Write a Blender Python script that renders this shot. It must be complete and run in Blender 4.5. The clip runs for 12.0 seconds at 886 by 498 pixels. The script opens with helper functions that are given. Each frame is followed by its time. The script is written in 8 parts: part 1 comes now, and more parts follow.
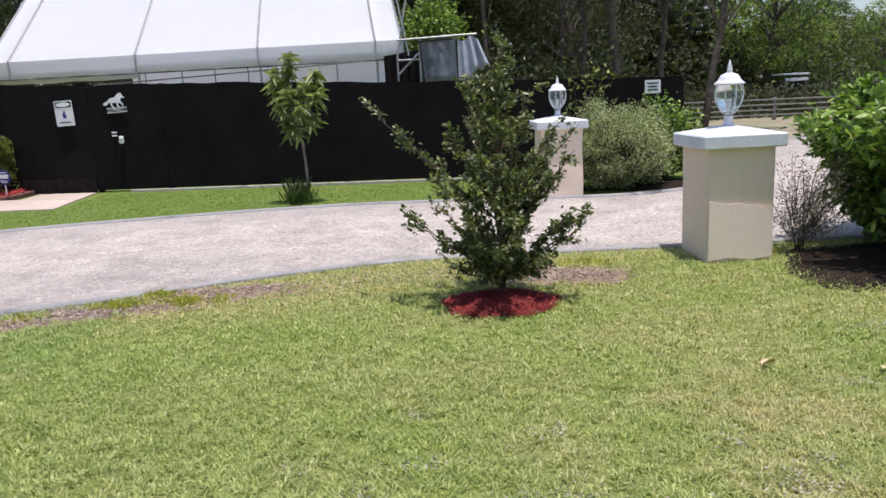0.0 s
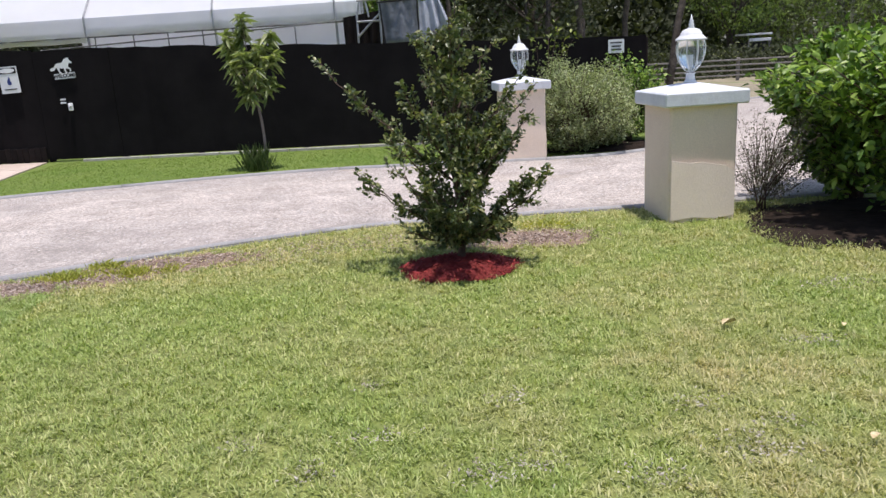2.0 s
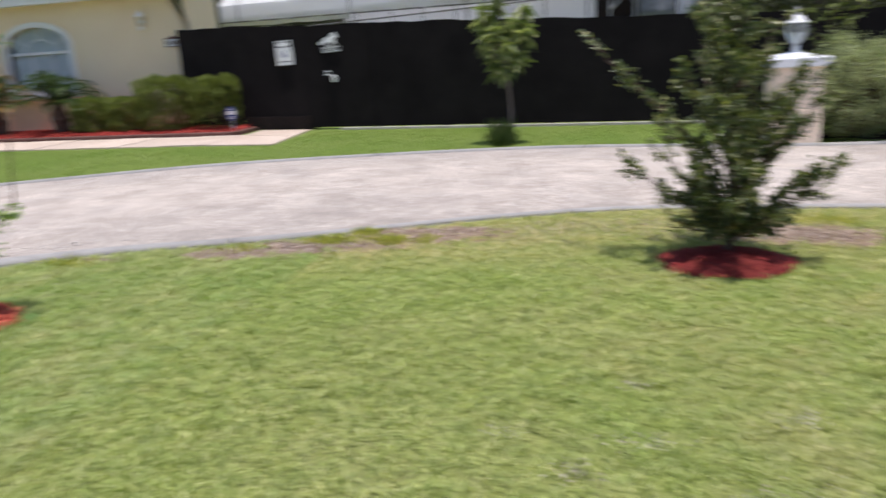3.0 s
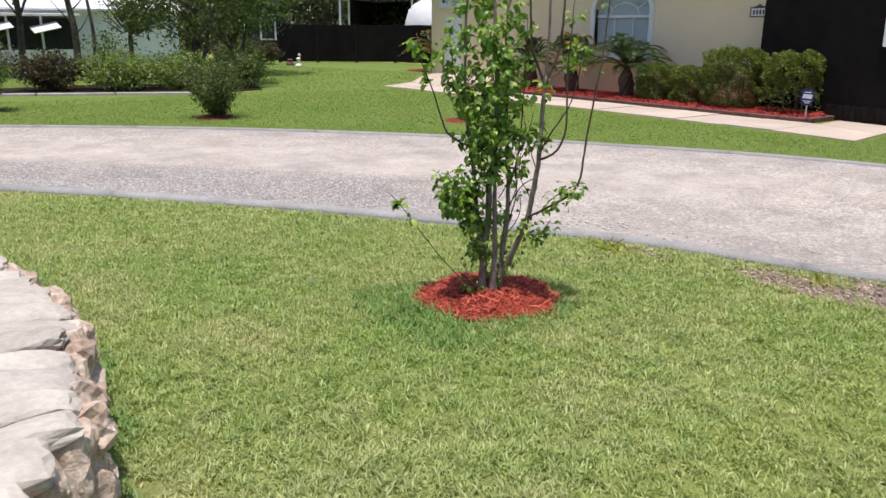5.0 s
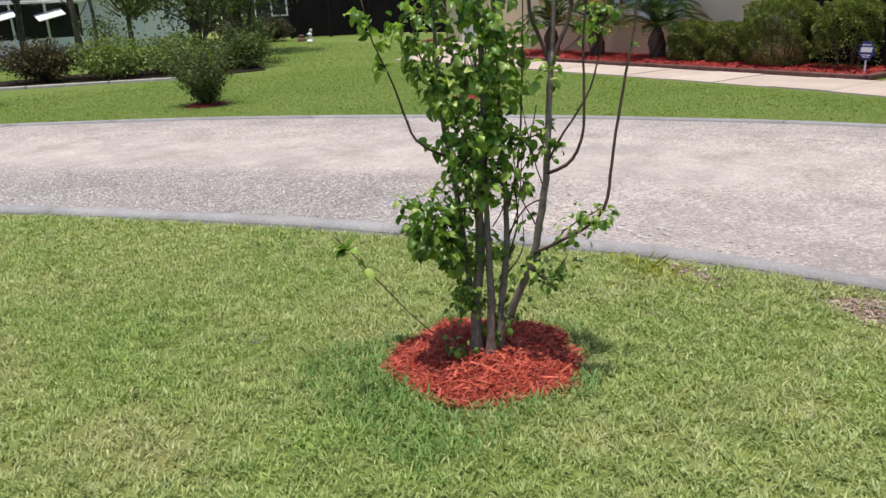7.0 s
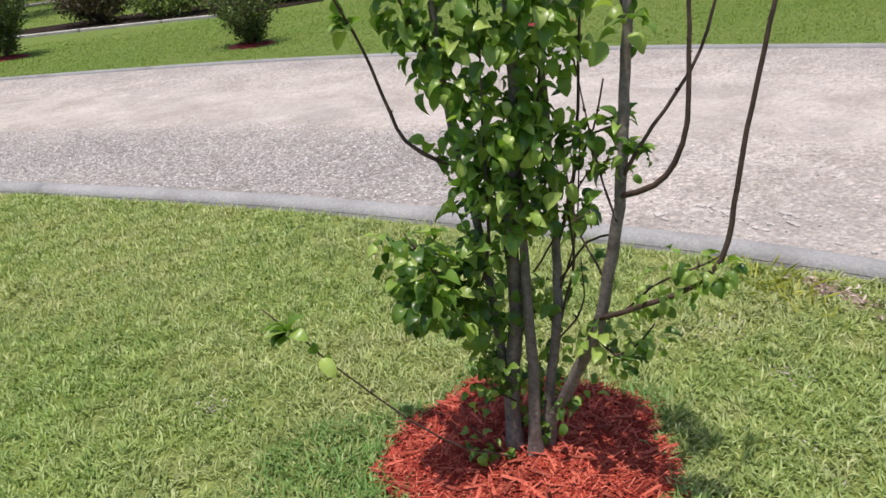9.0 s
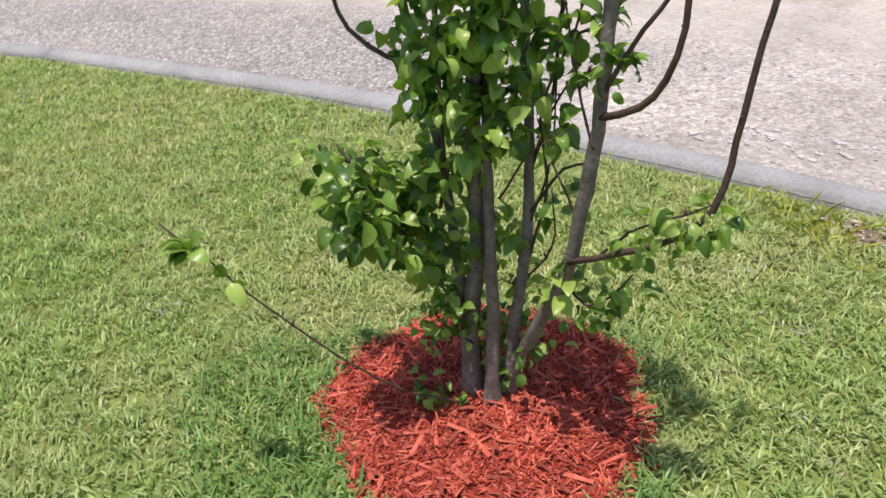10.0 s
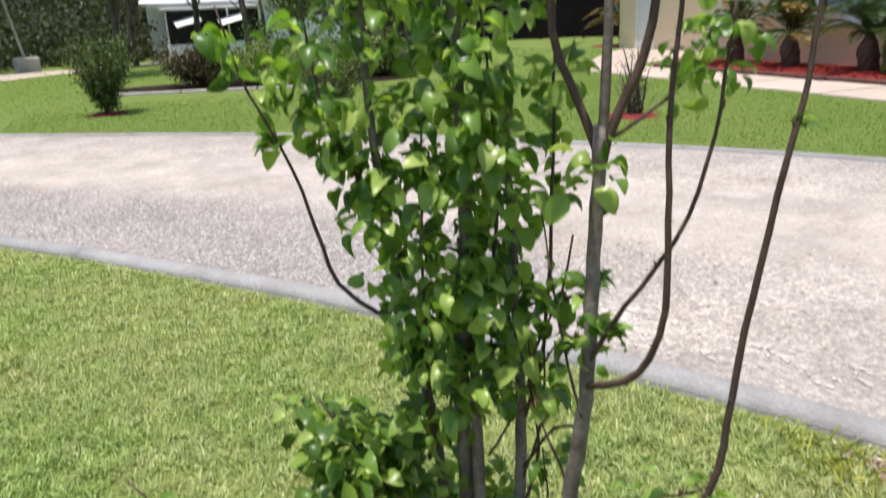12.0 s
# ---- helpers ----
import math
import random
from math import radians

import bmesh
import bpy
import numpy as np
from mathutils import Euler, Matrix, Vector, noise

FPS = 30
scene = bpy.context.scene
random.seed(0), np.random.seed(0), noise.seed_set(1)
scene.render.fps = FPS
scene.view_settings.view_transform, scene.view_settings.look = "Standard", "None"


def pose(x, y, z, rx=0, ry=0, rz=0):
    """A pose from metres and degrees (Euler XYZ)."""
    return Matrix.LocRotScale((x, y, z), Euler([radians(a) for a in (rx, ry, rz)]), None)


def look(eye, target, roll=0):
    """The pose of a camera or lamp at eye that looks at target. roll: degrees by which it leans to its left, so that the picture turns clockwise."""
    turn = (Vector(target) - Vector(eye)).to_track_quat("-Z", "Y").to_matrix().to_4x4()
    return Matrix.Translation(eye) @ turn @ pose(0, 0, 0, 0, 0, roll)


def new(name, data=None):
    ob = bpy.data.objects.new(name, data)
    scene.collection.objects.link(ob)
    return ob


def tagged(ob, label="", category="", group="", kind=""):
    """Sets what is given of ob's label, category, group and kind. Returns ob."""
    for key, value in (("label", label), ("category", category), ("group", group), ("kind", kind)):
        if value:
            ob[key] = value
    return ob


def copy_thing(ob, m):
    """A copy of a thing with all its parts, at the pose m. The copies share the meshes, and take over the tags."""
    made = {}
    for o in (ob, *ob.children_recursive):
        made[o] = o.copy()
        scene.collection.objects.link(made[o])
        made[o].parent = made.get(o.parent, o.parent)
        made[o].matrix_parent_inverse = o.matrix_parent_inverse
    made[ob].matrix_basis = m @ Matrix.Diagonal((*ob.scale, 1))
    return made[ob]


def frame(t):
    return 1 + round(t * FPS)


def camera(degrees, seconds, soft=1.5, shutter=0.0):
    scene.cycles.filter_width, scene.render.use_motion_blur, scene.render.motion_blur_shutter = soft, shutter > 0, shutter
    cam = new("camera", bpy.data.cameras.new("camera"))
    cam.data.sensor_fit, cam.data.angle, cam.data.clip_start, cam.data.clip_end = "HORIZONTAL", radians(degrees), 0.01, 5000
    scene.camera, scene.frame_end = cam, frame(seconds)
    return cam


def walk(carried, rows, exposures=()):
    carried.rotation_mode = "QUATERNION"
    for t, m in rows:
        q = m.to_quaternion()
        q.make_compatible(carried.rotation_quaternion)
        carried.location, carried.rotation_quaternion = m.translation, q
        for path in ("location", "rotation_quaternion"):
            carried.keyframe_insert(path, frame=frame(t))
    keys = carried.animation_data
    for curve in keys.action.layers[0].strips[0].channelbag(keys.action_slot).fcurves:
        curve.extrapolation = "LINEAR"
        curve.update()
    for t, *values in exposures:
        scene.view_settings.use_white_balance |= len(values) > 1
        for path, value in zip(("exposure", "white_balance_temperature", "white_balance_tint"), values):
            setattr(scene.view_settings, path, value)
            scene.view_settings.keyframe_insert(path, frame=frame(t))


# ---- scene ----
cam = camera(60.45, 12.0, shutter=0.3)
# seconds, eye in metres, Euler angles in degrees
ROWS = [
    (0.0, 0.000, 0.000, 1.589, 78.40, 2.78, -0.00),
    (0.5, 0.050, 0.067, 1.552, 78.45, 2.76, -1.59),
    (1.0, 0.062, 0.115, 1.535, 76.93, 2.76, -1.56),
    (1.5, 0.075, 0.132, 1.528, 76.30, 3.19, -1.27),
    (2.0, 0.086, 0.156, 1.533, 75.73, 3.29, -2.50),
    (2.5, 0.086, 0.209, 1.525, 75.19, 4.25, -1.60),
    (2.8, -0.022, 0.261, 1.527, 74.34, 3.57, 4.55),
    (3.0, -0.160, 0.306, 1.553, 74.87, 3.37, 14.67),
    (3.2, -0.285, 0.354, 1.574, 74.66, 3.72, 25.67),
    (3.5, -0.270, 0.418, 1.586, 76.04, 4.46, 38.94),
    (3.7, -0.397, 0.522, 1.561, 75.10, 3.40, 42.39),
    (5.3, -1.163, 1.200, 1.554, 74.08, -0.34, 54.70),
    (5.5, -1.244, 1.297, 1.552, 73.72, -0.01, 52.49),
    (6.0, -1.481, 1.510, 1.538, 73.37, 0.33, 53.67),
    (6.5, -1.705, 1.780, 1.536, 72.04, 2.65, 55.17),
    (7.0, -1.969, 2.028, 1.528, 71.65, 2.61, 55.69),
    (7.5, -2.180, 2.217, 1.531, 69.70, 4.86, 55.39),
    (7.7, -2.261, 2.282, 1.524, 69.62, 4.12, 56.48),
    (9.3, -2.962, 2.977, 1.446, 64.28, 6.79, 62.10),
    (9.5, -2.999, 3.041, 1.415, 61.09, 6.49, 61.63),
    (10.0, -3.039, 3.207, 1.389, 58.85, 3.21, 66.76),
    (10.5, -3.056, 3.328, 1.367, 55.96, 1.00, 71.89),
    (11.0, -3.076, 3.361, 1.361, 56.39, 1.37, 70.76),
    (11.5, -3.090, 3.349, 1.408, 62.67, 2.69, 69.19),
    (12.0, -3.090, 3.316, 1.510, 72.48, 2.93, 68.90),
]
walk(cam, [(t, pose(x, y, z, rx, ry, rz)) for t, x, y, z, rx, ry, rz in ROWS],
     exposures=[(t, e, 6300 if t < 2.8 else 6500, 17 if t < 2.8 else 14 if t < 11.8 else 12) for t, e in ((0.0, 0.03), (2.5, 0.02), (3.5, 0.0), (5.5, -0.03), (7.5, -0.14), (9.5, -0.09), (10.0, 0.03), (10.5, 0.14), (11.0, 0.18), (11.5, 0.2), (12.0, 0.15))])

# ---- light ----
SUN_EL, SUN_AZ = 80.5, (0.62, -0.78)
world = bpy.data.worlds.new("sky")
scene.world = world
world.use_nodes = True
wn = world.node_tree
sky = wn.nodes.new("ShaderNodeTexSky")
sky.sky_type = 'NISHITA'
sky.sun_disc = False
sky.sun_elevation = radians(SUN_EL)
sky.sun_rotation = math.atan2(SUN_AZ[0], SUN_AZ[1])
sky.dust_density = 1.5
wn.links.new(sky.outputs[0], wn.nodes["Background"].inputs[0])
wn.nodes["Background"].inputs[1].default_value = 0.15
sun = new("sun", bpy.data.lights.new("sun", 'SUN'))
sun.data.energy, sun.data.angle, sun.data.color = 4.45, radians(0.6), (1.0, 0.95, 0.87)
d = Vector((SUN_AZ[0], SUN_AZ[1], 0)).normalized() * math.cos(radians(SUN_EL)) + Vector((0, 0, math.sin(radians(SUN_EL))))
sun.matrix_world = look(d * 60, (0, 0, 0))


# ---- materials ----
def base_mat(name):
    m = bpy.data.materials.new(name)
    m.use_nodes = True
    nt = m.node_tree
    return m, nt, nt.nodes["Principled BSDF"]


def ramp_of(nt, fac, cols, lo=0.3, hi=0.7):
    r = nt.nodes.new("ShaderNodeValToRGB")
    e = r.color_ramp.elements
    while len(e) < len(cols):
        e.new(0.5)
    for i, c in enumerate(cols):
        e[i].position = lo + (hi - lo) * i / max(1, len(cols) - 1)
        e[i].color = (*c, 1)
    nt.links.new(fac, r.inputs[0])
    return r.outputs[0]


def noise_of(nt, scale, detail=5.0, rough=0.6, vec=None):
    n = nt.nodes.new("ShaderNodeTexNoise")
    n.inputs["Scale"].default_value = scale
    n.inputs["Detail"].default_value = detail
    n.inputs["Roughness"].default_value = rough
    if vec is not None:
        nt.links.new(vec, n.inputs["Vector"])
    return n.outputs[0]


def mix_of(nt, a, b, fac, mode='MIX'):
    x = nt.nodes.new("ShaderNodeMix")
    x.data_type, x.blend_type = 'RGBA', mode
    for s, v in ((x.inputs[0], fac), (x.inputs[6], a), (x.inputs[7], b)):
        if isinstance(v, (int, float)):
            s.default_value = v
        elif isinstance(v, tuple):
            s.default_value = (*v, 1)
        else:
            nt.links.new(v, s)
    return x.outputs[2]


def surf(name, cols, scale=2.0, rough=0.8, bump=0.0, bscale=40.0, metal=0.0, fine=0.35, spec=0.4, rand=0.0, stain=None, dist=0.01):
    """Ramp of colours over a broad noise, darkened and lightened by a fine grain; optional stain colour and change from object to object."""
    m, nt, b = base_mat(name)
    pos = nt.nodes.new("ShaderNodeNewGeometry").outputs["Position"]
    col = ramp_of(nt, noise_of(nt, scale, 6, 0.6, pos), cols)
    g = ramp_of(nt, noise_of(nt, bscale, 4, 0.65, pos), [(1 - fine,) * 3, (1 + fine * 0.6,) * 3], 0.25, 0.75)
    col = mix_of(nt, col, g, 1.0, 'MULTIPLY')
    if stain:
        f = ramp_of(nt, noise_of(nt, scale * 0.37, 8, 0.7, pos), [(0, 0, 0), (1, 1, 1)], 0.55, 0.72)
        col = mix_of(nt, col, stain, f)
    if rand:
        o = nt.nodes.new("ShaderNodeObjectInfo").outputs["Random"]
        col = mix_of(nt, col, ramp_of(nt, o, [(1 - rand,) * 3, (1 + rand,) * 3], 0, 1), 1.0, 'MULTIPLY')
    nt.links.new(col, b.inputs["Base Color"])
    b.inputs["Roughness"].default_value = rough
    b.inputs["Metallic"].default_value = metal
    b.inputs["Specular IOR Level"].default_value = spec
    if bump:
        k = nt.nodes.new("ShaderNodeBump")
        k.inputs["Strength"].default_value = bump
        k.inputs["Distance"].default_value = dist
        nt.links.new(noise_of(nt, bscale, 5, 0.6, pos), k.inputs["Height"])
        nt.links.new(k.outputs[0], b.inputs["Normal"])
    return m


def leaf_mat(name, cols, rough=0.45, trans=0.35, tcol=None, per_object=False, spec=0.35):
    m, nt, b = base_mat(name)
    if per_object:
        r = nt.nodes.new("ShaderNodeObjectInfo").outputs["Random"]
    else:
        r = nt.nodes.new("ShaderNodeNewGeometry").outputs["Random Per Island"]
    pos = nt.nodes.new("ShaderNodeNewGeometry").outputs["Position"]
    col = ramp_of(nt, r, cols, 0.0, 1.0)
    g = ramp_of(nt, noise_of(nt, 9, 3, 0.6, pos), [(0.72,) * 3, (1.25,) * 3], 0.3, 0.7)
    col = mix_of(nt, col, g, 1.0, 'MULTIPLY')
    nt.links.new(col, b.inputs["Base Color"])
    b.inputs["Roughness"].default_value = rough
    b.inputs["Specular IOR Level"].default_value = spec
    t = nt.nodes.new("ShaderNodeBsdfTranslucent")
    nt.links.new(mix_of(nt, col, tcol or (1.0, 1.15, 0.45), 1.0, 'MULTIPLY'), t.inputs[0])
    s = nt.nodes.new("ShaderNodeMixShader")
    s.inputs[0].default_value = trans
    nt.links.new(b.outputs[0], s.inputs[1])
    nt.links.new(t.outputs[0], s.inputs[2])
    nt.links.new(s.outputs[0], nt.nodes["Material Output"].inputs[0])
    return m


def lawn_mat(name, blades, dry=1.0, lush=(1.0, 1.0, 1.0), soft=False, east=False):
    """Turf: green and straw in drifts; blades also let light through."""
    m, nt, b = base_mat(name)
    geo = nt.nodes.new("ShaderNodeNewGeometry")
    pos = geo.outputs["Position"]
    if blades:
        green = ramp_of(nt, geo.outputs["Random Per Island"], [(0.2, 0.278, 0.072), (0.338, 0.438, 0.138), (0.51, 0.62, 0.25)] if not soft else [(0.27, 0.35, 0.08), (0.33, 0.41, 0.105), (0.40, 0.47, 0.14)], 0, 1)
        straw = ramp_of(nt, geo.outputs["Random Per Island"], [(0.40, 0.37, 0.155), (0.55, 0.505, 0.265), (0.72, 0.655, 0.44)], 0, 1)
    else:
        green = ramp_of(nt, noise_of(nt, 60, 4, 0.7, pos), [(0.21, 0.265, 0.066), (0.35, 0.41, 0.115)])
        straw = ramp_of(nt, noise_of(nt, 70, 4, 0.7, pos), [(0.26, 0.25, 0.11), (0.46, 0.44, 0.25)])
    f1 = ramp_of(nt, noise_of(nt, 0.9, 5, 0.62, pos), [(0, 0, 0), (dry, dry, dry)], 0.43, 0.68)
    f2 = ramp_of(nt, noise_of(nt, 5.0, 4, 0.6, pos), [(0, 0, 0), (0.7 * dry, 0.7 * dry, 0.7 * dry)], 0.5, 0.72)
    if blades:
        lone = ramp_of(nt, geo.outputs["Random Per Island"], [(0, 0, 0), (0.4, 0.4, 0.4)], 0.76, 0.88)
        green = mix_of(nt, green, straw, mix_of(nt, lone, (dry, dry, dry), 1.0, 'MULTIPLY'))
    if east:
        # the turf dries out towards the gate and along the front kerb
        xyz = nt.nodes.new("ShaderNodeSeparateXYZ")
        nt.links.new(pos, xyz.inputs[0])
        across = nt.nodes.new("ShaderNodeMath")
        across.operation = 'MULTIPLY_ADD'
        across.inputs[1].default_value = -0.4
        nt.links.new(xyz.outputs[0], across.inputs[0])
        nt.links.new(xyz.outputs[1], across.inputs[2])

        def share(value, a, b, lo, hi):
            g = nt.nodes.new("ShaderNodeMapRange")
            nt.links.new(value, g.inputs[0])
            for k, v in enumerate((a, b, lo, hi)):
                g.inputs[k + 1].default_value = v
            return g.outputs[0]

        grad = share(xyz.outputs[0], -1.0, 1.3, 0.18, 1.15)
        rim = share(across.outputs[0], 5.75, 6.5, 0.0, 0.9)
        f1 = mix_of(nt, f1, grad, 1.0, 'MULTIPLY')
        f2 = mix_of(nt, mix_of(nt, f2, grad, 1.0, 'MULTIPLY'), mix_of(nt, rim, ramp_of(nt, noise_of(nt, 4.0, 4, 0.6, pos), [(0.55,) * 3, (1.0,) * 3], 0.38, 0.6), 1.0, 'MULTIPLY'), 1.0, 'LIGHTEN')
    col = mix_of(nt, mix_of(nt, green, straw, f1), straw, f2)
    deep = ramp_of(nt, noise_of(nt, 0.55, 4, 0.55, pos), [(1.0, 1.0, 1.0), (0.86, 0.94, 0.8)], 0.48, 0.66)
    col = mix_of(nt, col, deep, 1.0, 'MULTIPLY')
    tuft = ramp_of(nt, noise_of(nt, 8, 3, 0.6, pos), [(0.86, 0.89, 0.88), (1.0, 1.0, 1.0), (1.1, 1.08, 1.06)], 0.32, 0.68)
    col = mix_of(nt, col, tuft, 1.0, 'MULTIPLY')
    speck = ramp_of(nt, noise_of(nt, 26, 3, 0.65, pos), [(0.83, 0.86, 0.8), (1.0, 1.0, 1.0), (1.16, 1.14, 1.1)], 0.32, 0.68)
    col = mix_of(nt, col, speck, 1.0, 'MULTIPLY')
    col = mix_of(nt, col, lush, 1.0, 'MULTIPLY')
    nt.links.new(col, b.inputs["Base Color"])
    b.inputs["Roughness"].default_value = 0.55 if blades else 0.95
    b.inputs["Specular IOR Level"].default_value = 0.3
    if blades:
        t = nt.nodes.new("ShaderNodeBsdfTranslucent")
        nt.links.new(mix_of(nt, col, (1.0, 1.1, 0.5), 1.0, 'MULTIPLY'), t.inputs[0])
        s = nt.nodes.new("ShaderNodeMixShader")
        s.inputs[0].default_value = 0.3
        nt.links.new(b.outputs[0], s.inputs[1])
        nt.links.new(t.outputs[0], s.inputs[2])
        nt.links.new(s.outputs[0], nt.nodes["Material Output"].inputs[0])
    else:
        k = nt.nodes.new("ShaderNodeBump")
        k.inputs["Strength"].default_value, k.inputs["Distance"].default_value = 0.9, 0.03
        nt.links.new(noise_of(nt, 45, 5, 0.7, pos), k.inputs["Height"])
        nt.links.new(k.outputs[0], b.inputs["Normal"])
    return m


def gravel_mat():
    """Packed pale fines with scattered grit; loose, open stone where the attribute "loose" says so."""
    m, nt, b = base_mat("gravel")
    pos = nt.nodes.new("ShaderNodeNewGeometry").outputs["Position"]
    wav = nt.nodes.new("ShaderNodeVectorMath")
    wav.operation = 'MULTIPLY_ADD'
    n3 = nt.nodes.new("ShaderNodeTexNoise")
    n3.inputs["Scale"].default_value = 60
    nt.links.new(pos, n3.inputs["Vector"])
    nt.links.new(n3.outputs["Color"], wav.inputs[0])
    wav.inputs[1].default_value = (0.012, 0.012, 0.012)
    nt.links.new(pos, wav.inputs[2])

    def cells(scale, feature='F1'):
        v = nt.nodes.new("ShaderNodeTexVoronoi")
        v.feature = feature
        v.inputs["Scale"].default_value = scale
        nt.links.new(wav.outputs[0], v.inputs["Vector"])
        return v

    big, small, gaps, chunk = cells(62.0), cells(115.0), cells(62.0, 'DISTANCE_TO_EDGE'), cells(46.0)
    stone = ramp_of(nt, big.outputs["Color"], [(0.21, 0.19, 0.175), (0.40, 0.365, 0.34), (0.66, 0.62, 0.585)], 0.1, 0.9)
    crack = ramp_of(nt, gaps.outputs["Distance"], [(0.34,) * 3, (1.0,) * 3], 0.0, 0.16)
    stone = mix_of(nt, stone, crack, 1.0, 'MULTIPLY')
    grit = ramp_of(nt, small.outputs["Color"], [(0.62,) * 3, (0.98,) * 3, (1.34,) * 3], 0.1, 0.9)
    pack = ramp_of(nt, noise_of(nt, 2.2, 7, 0.7, pos), [(0.39, 0.343, 0.303), (0.458, 0.411, 0.367), (0.527, 0.479, 0.432)])
    worn = nt.nodes.new("ShaderNodeAttribute")
    worn.attribute_name = "worn"
    rough = ramp_of(nt, worn.outputs["Fac"], [(0.9,) * 3, (0.3,) * 3], 0, 1)
    pack = mix_of(nt, pack, grit, rough, 'MULTIPLY')
    lumps = ramp_of(nt, chunk.outputs["Color"], [(0.71,) * 3, (0.95,) * 3, (1.02,) * 3, (1.28, 1.27, 1.26)], 0.2, 0.8)
    pack = mix_of(nt, pack, lumps, rough, 'MULTIPLY')
    # single stones pressed into the packed fines
    lone = ramp_of(nt, big.outputs["Color"], [(0, 0, 0), (0.75, 0.75, 0.75)], 0.66, 0.74)
    patchy = ramp_of(nt, noise_of(nt, 1.6, 6, 0.7, pos), [(0.15,) * 3, (1.0,) * 3], 0.4, 0.62)
    pack = mix_of(nt, pack, stone, mix_of(nt, mix_of(nt, lone, patchy, 1.0, 'MULTIPLY'), rough, 1.0, 'MULTIPLY'))
    at = nt.nodes.new("ShaderNodeAttribute")
    at.attribute_name = "loose"
    wob = nt.nodes.new("ShaderNodeMath")
    wob.operation = 'MULTIPLY_ADD'
    wob.inputs[1].default_value = 0.9
    nt.links.new(noise_of(nt, 1.1, 7, 0.72, pos), wob.inputs[0])
    nt.links.new(at.outputs["Fac"], wob.inputs[2])
    f = ramp_of(nt, wob.outputs[0], [(0, 0, 0), (0.9, 0.9, 0.9)], 0.62, 1.0)
    col = mix_of(nt, pack, stone, f)
    # dark dirty fines in streaks, ochre sand in a few spots
    grey = ramp_of(nt, noise_of(nt, 0.9, 6, 0.7, pos), [(0, 0, 0), (0.42, 0.42, 0.42)], 0.52, 0.68)
    col = mix_of(nt, col, (0.30, 0.278, 0.262), grey)
    # damp dirt and crumbs along the front kerb and under the wheels east of the tree
    dat = nt.nodes.new("ShaderNodeAttribute")
    dat.attribute_name = "dirt"
    speckled = ramp_of(nt, noise_of(nt, 7, 7, 0.75, pos), [(0.25,) * 3, (1.0,) * 3], 0.36, 0.6)
    soil = ramp_of(nt, noise_of(nt, 90, 4, 0.7, pos), [(0.24, 0.216, 0.198), (0.38, 0.35, 0.325)])
    col = mix_of(nt, col, soil, mix_of(nt, dat.outputs["Color"], speckled, 1.0, 'MULTIPLY'))
    clump = ramp_of(nt, noise_of(nt, 34, 3, 0.7, pos), [(0.72,) * 3, (0.98,) * 3, (1.27,) * 3], 0.3, 0.7)
    col = mix_of(nt, col, clump, rough, 'MULTIPLY')
    drift = ramp_of(nt, noise_of(nt, 1.4, 5, 0.65, pos), [(0.84, 0.83, 0.82), (0.98, 0.97, 0.97), (1.1, 1.09, 1.08)], 0.34, 0.66)
    col = mix_of(nt, col, drift, 1.0, 'MULTIPLY')
    ochre = ramp_of(nt, noise_of(nt, 0.6, 3, 0.5, pos), [(0, 0, 0), (0.4, 0.4, 0.4)], 0.62, 0.75)
    col = mix_of(nt, col, (0.5, 0.40, 0.28), ochre)
    nt.links.new(col, b.inputs["Base Color"])
    b.inputs["Roughness"].default_value = 0.95
    b.inputs["Specular IOR Level"].default_value = 0.2
    k = nt.nodes.new("ShaderNodeBump")
    k.inputs["Strength"].default_value, k.inputs["Distance"].default_value = 0.5, 0.006
    nt.links.new(gaps.outputs["Distance"], k.inputs["Height"])
    nt.links.new(k.outputs[0], b.inputs["Normal"])
    return m


def pebble_mat():
    """Crushed stones, each of its own tone from slate to cream."""
    m, nt, b = base_mat("pebble")
    geo = nt.nodes.new("ShaderNodeNewGeometry")
    col = ramp_of(nt, geo.outputs["Random Per Island"], [(0.17, 0.155, 0.145), (0.32, 0.297, 0.28), (0.43, 0.40, 0.38), (0.66, 0.63, 0.605)], 0, 1)
    g = ramp_of(nt, noise_of(nt, 160, 3, 0.6, geo.outputs["Position"]), [(0.8,) * 3, (1.15,) * 3])
    nt.links.new(mix_of(nt, col, g, 1.0, 'MULTIPLY'), b.inputs["Base Color"])
    b.inputs["Roughness"].default_value = 0.9
    return m


def glass_mat(name, tint=(0.9, 0.95, 0.95), rough=0.05):
    m, nt, b = base_mat(name)
    b.inputs["Base Color"].default_value = (*tint, 1)
    b.inputs["Roughness"].default_value = rough
    b.inputs["Transmission Weight"].default_value = 0.9
    b.inputs["IOR"].default_value = 1.25
    return m


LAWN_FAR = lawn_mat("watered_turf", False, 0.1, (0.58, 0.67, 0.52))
LAWN, BLADES, GRAVEL = lawn_mat("turf", False, 0.5, (0.9, 0.89, 0.85)), lawn_mat("grass_blade", True, 0.6), gravel_mat()
BLADES_FAR = lawn_mat("watered_grass_blade", True, 0.12, (0.63, 0.735, 0.56), True)
BLADES_EDGE = lawn_mat("front_grass_blade", True, 0.8, (1.045, 0.985, 0.95), east=True)
BLADES_TUFT = lawn_mat("tuft_grass_blade", True, 0.0, (1.42, 1.1, 0.8))
# longer ring grass; its dark green also carries the pear crown's shade
BLADES_LONG = lawn_mat("uncut_grass_blade", True, 0.05, (0.62, 0.78, 0.72))
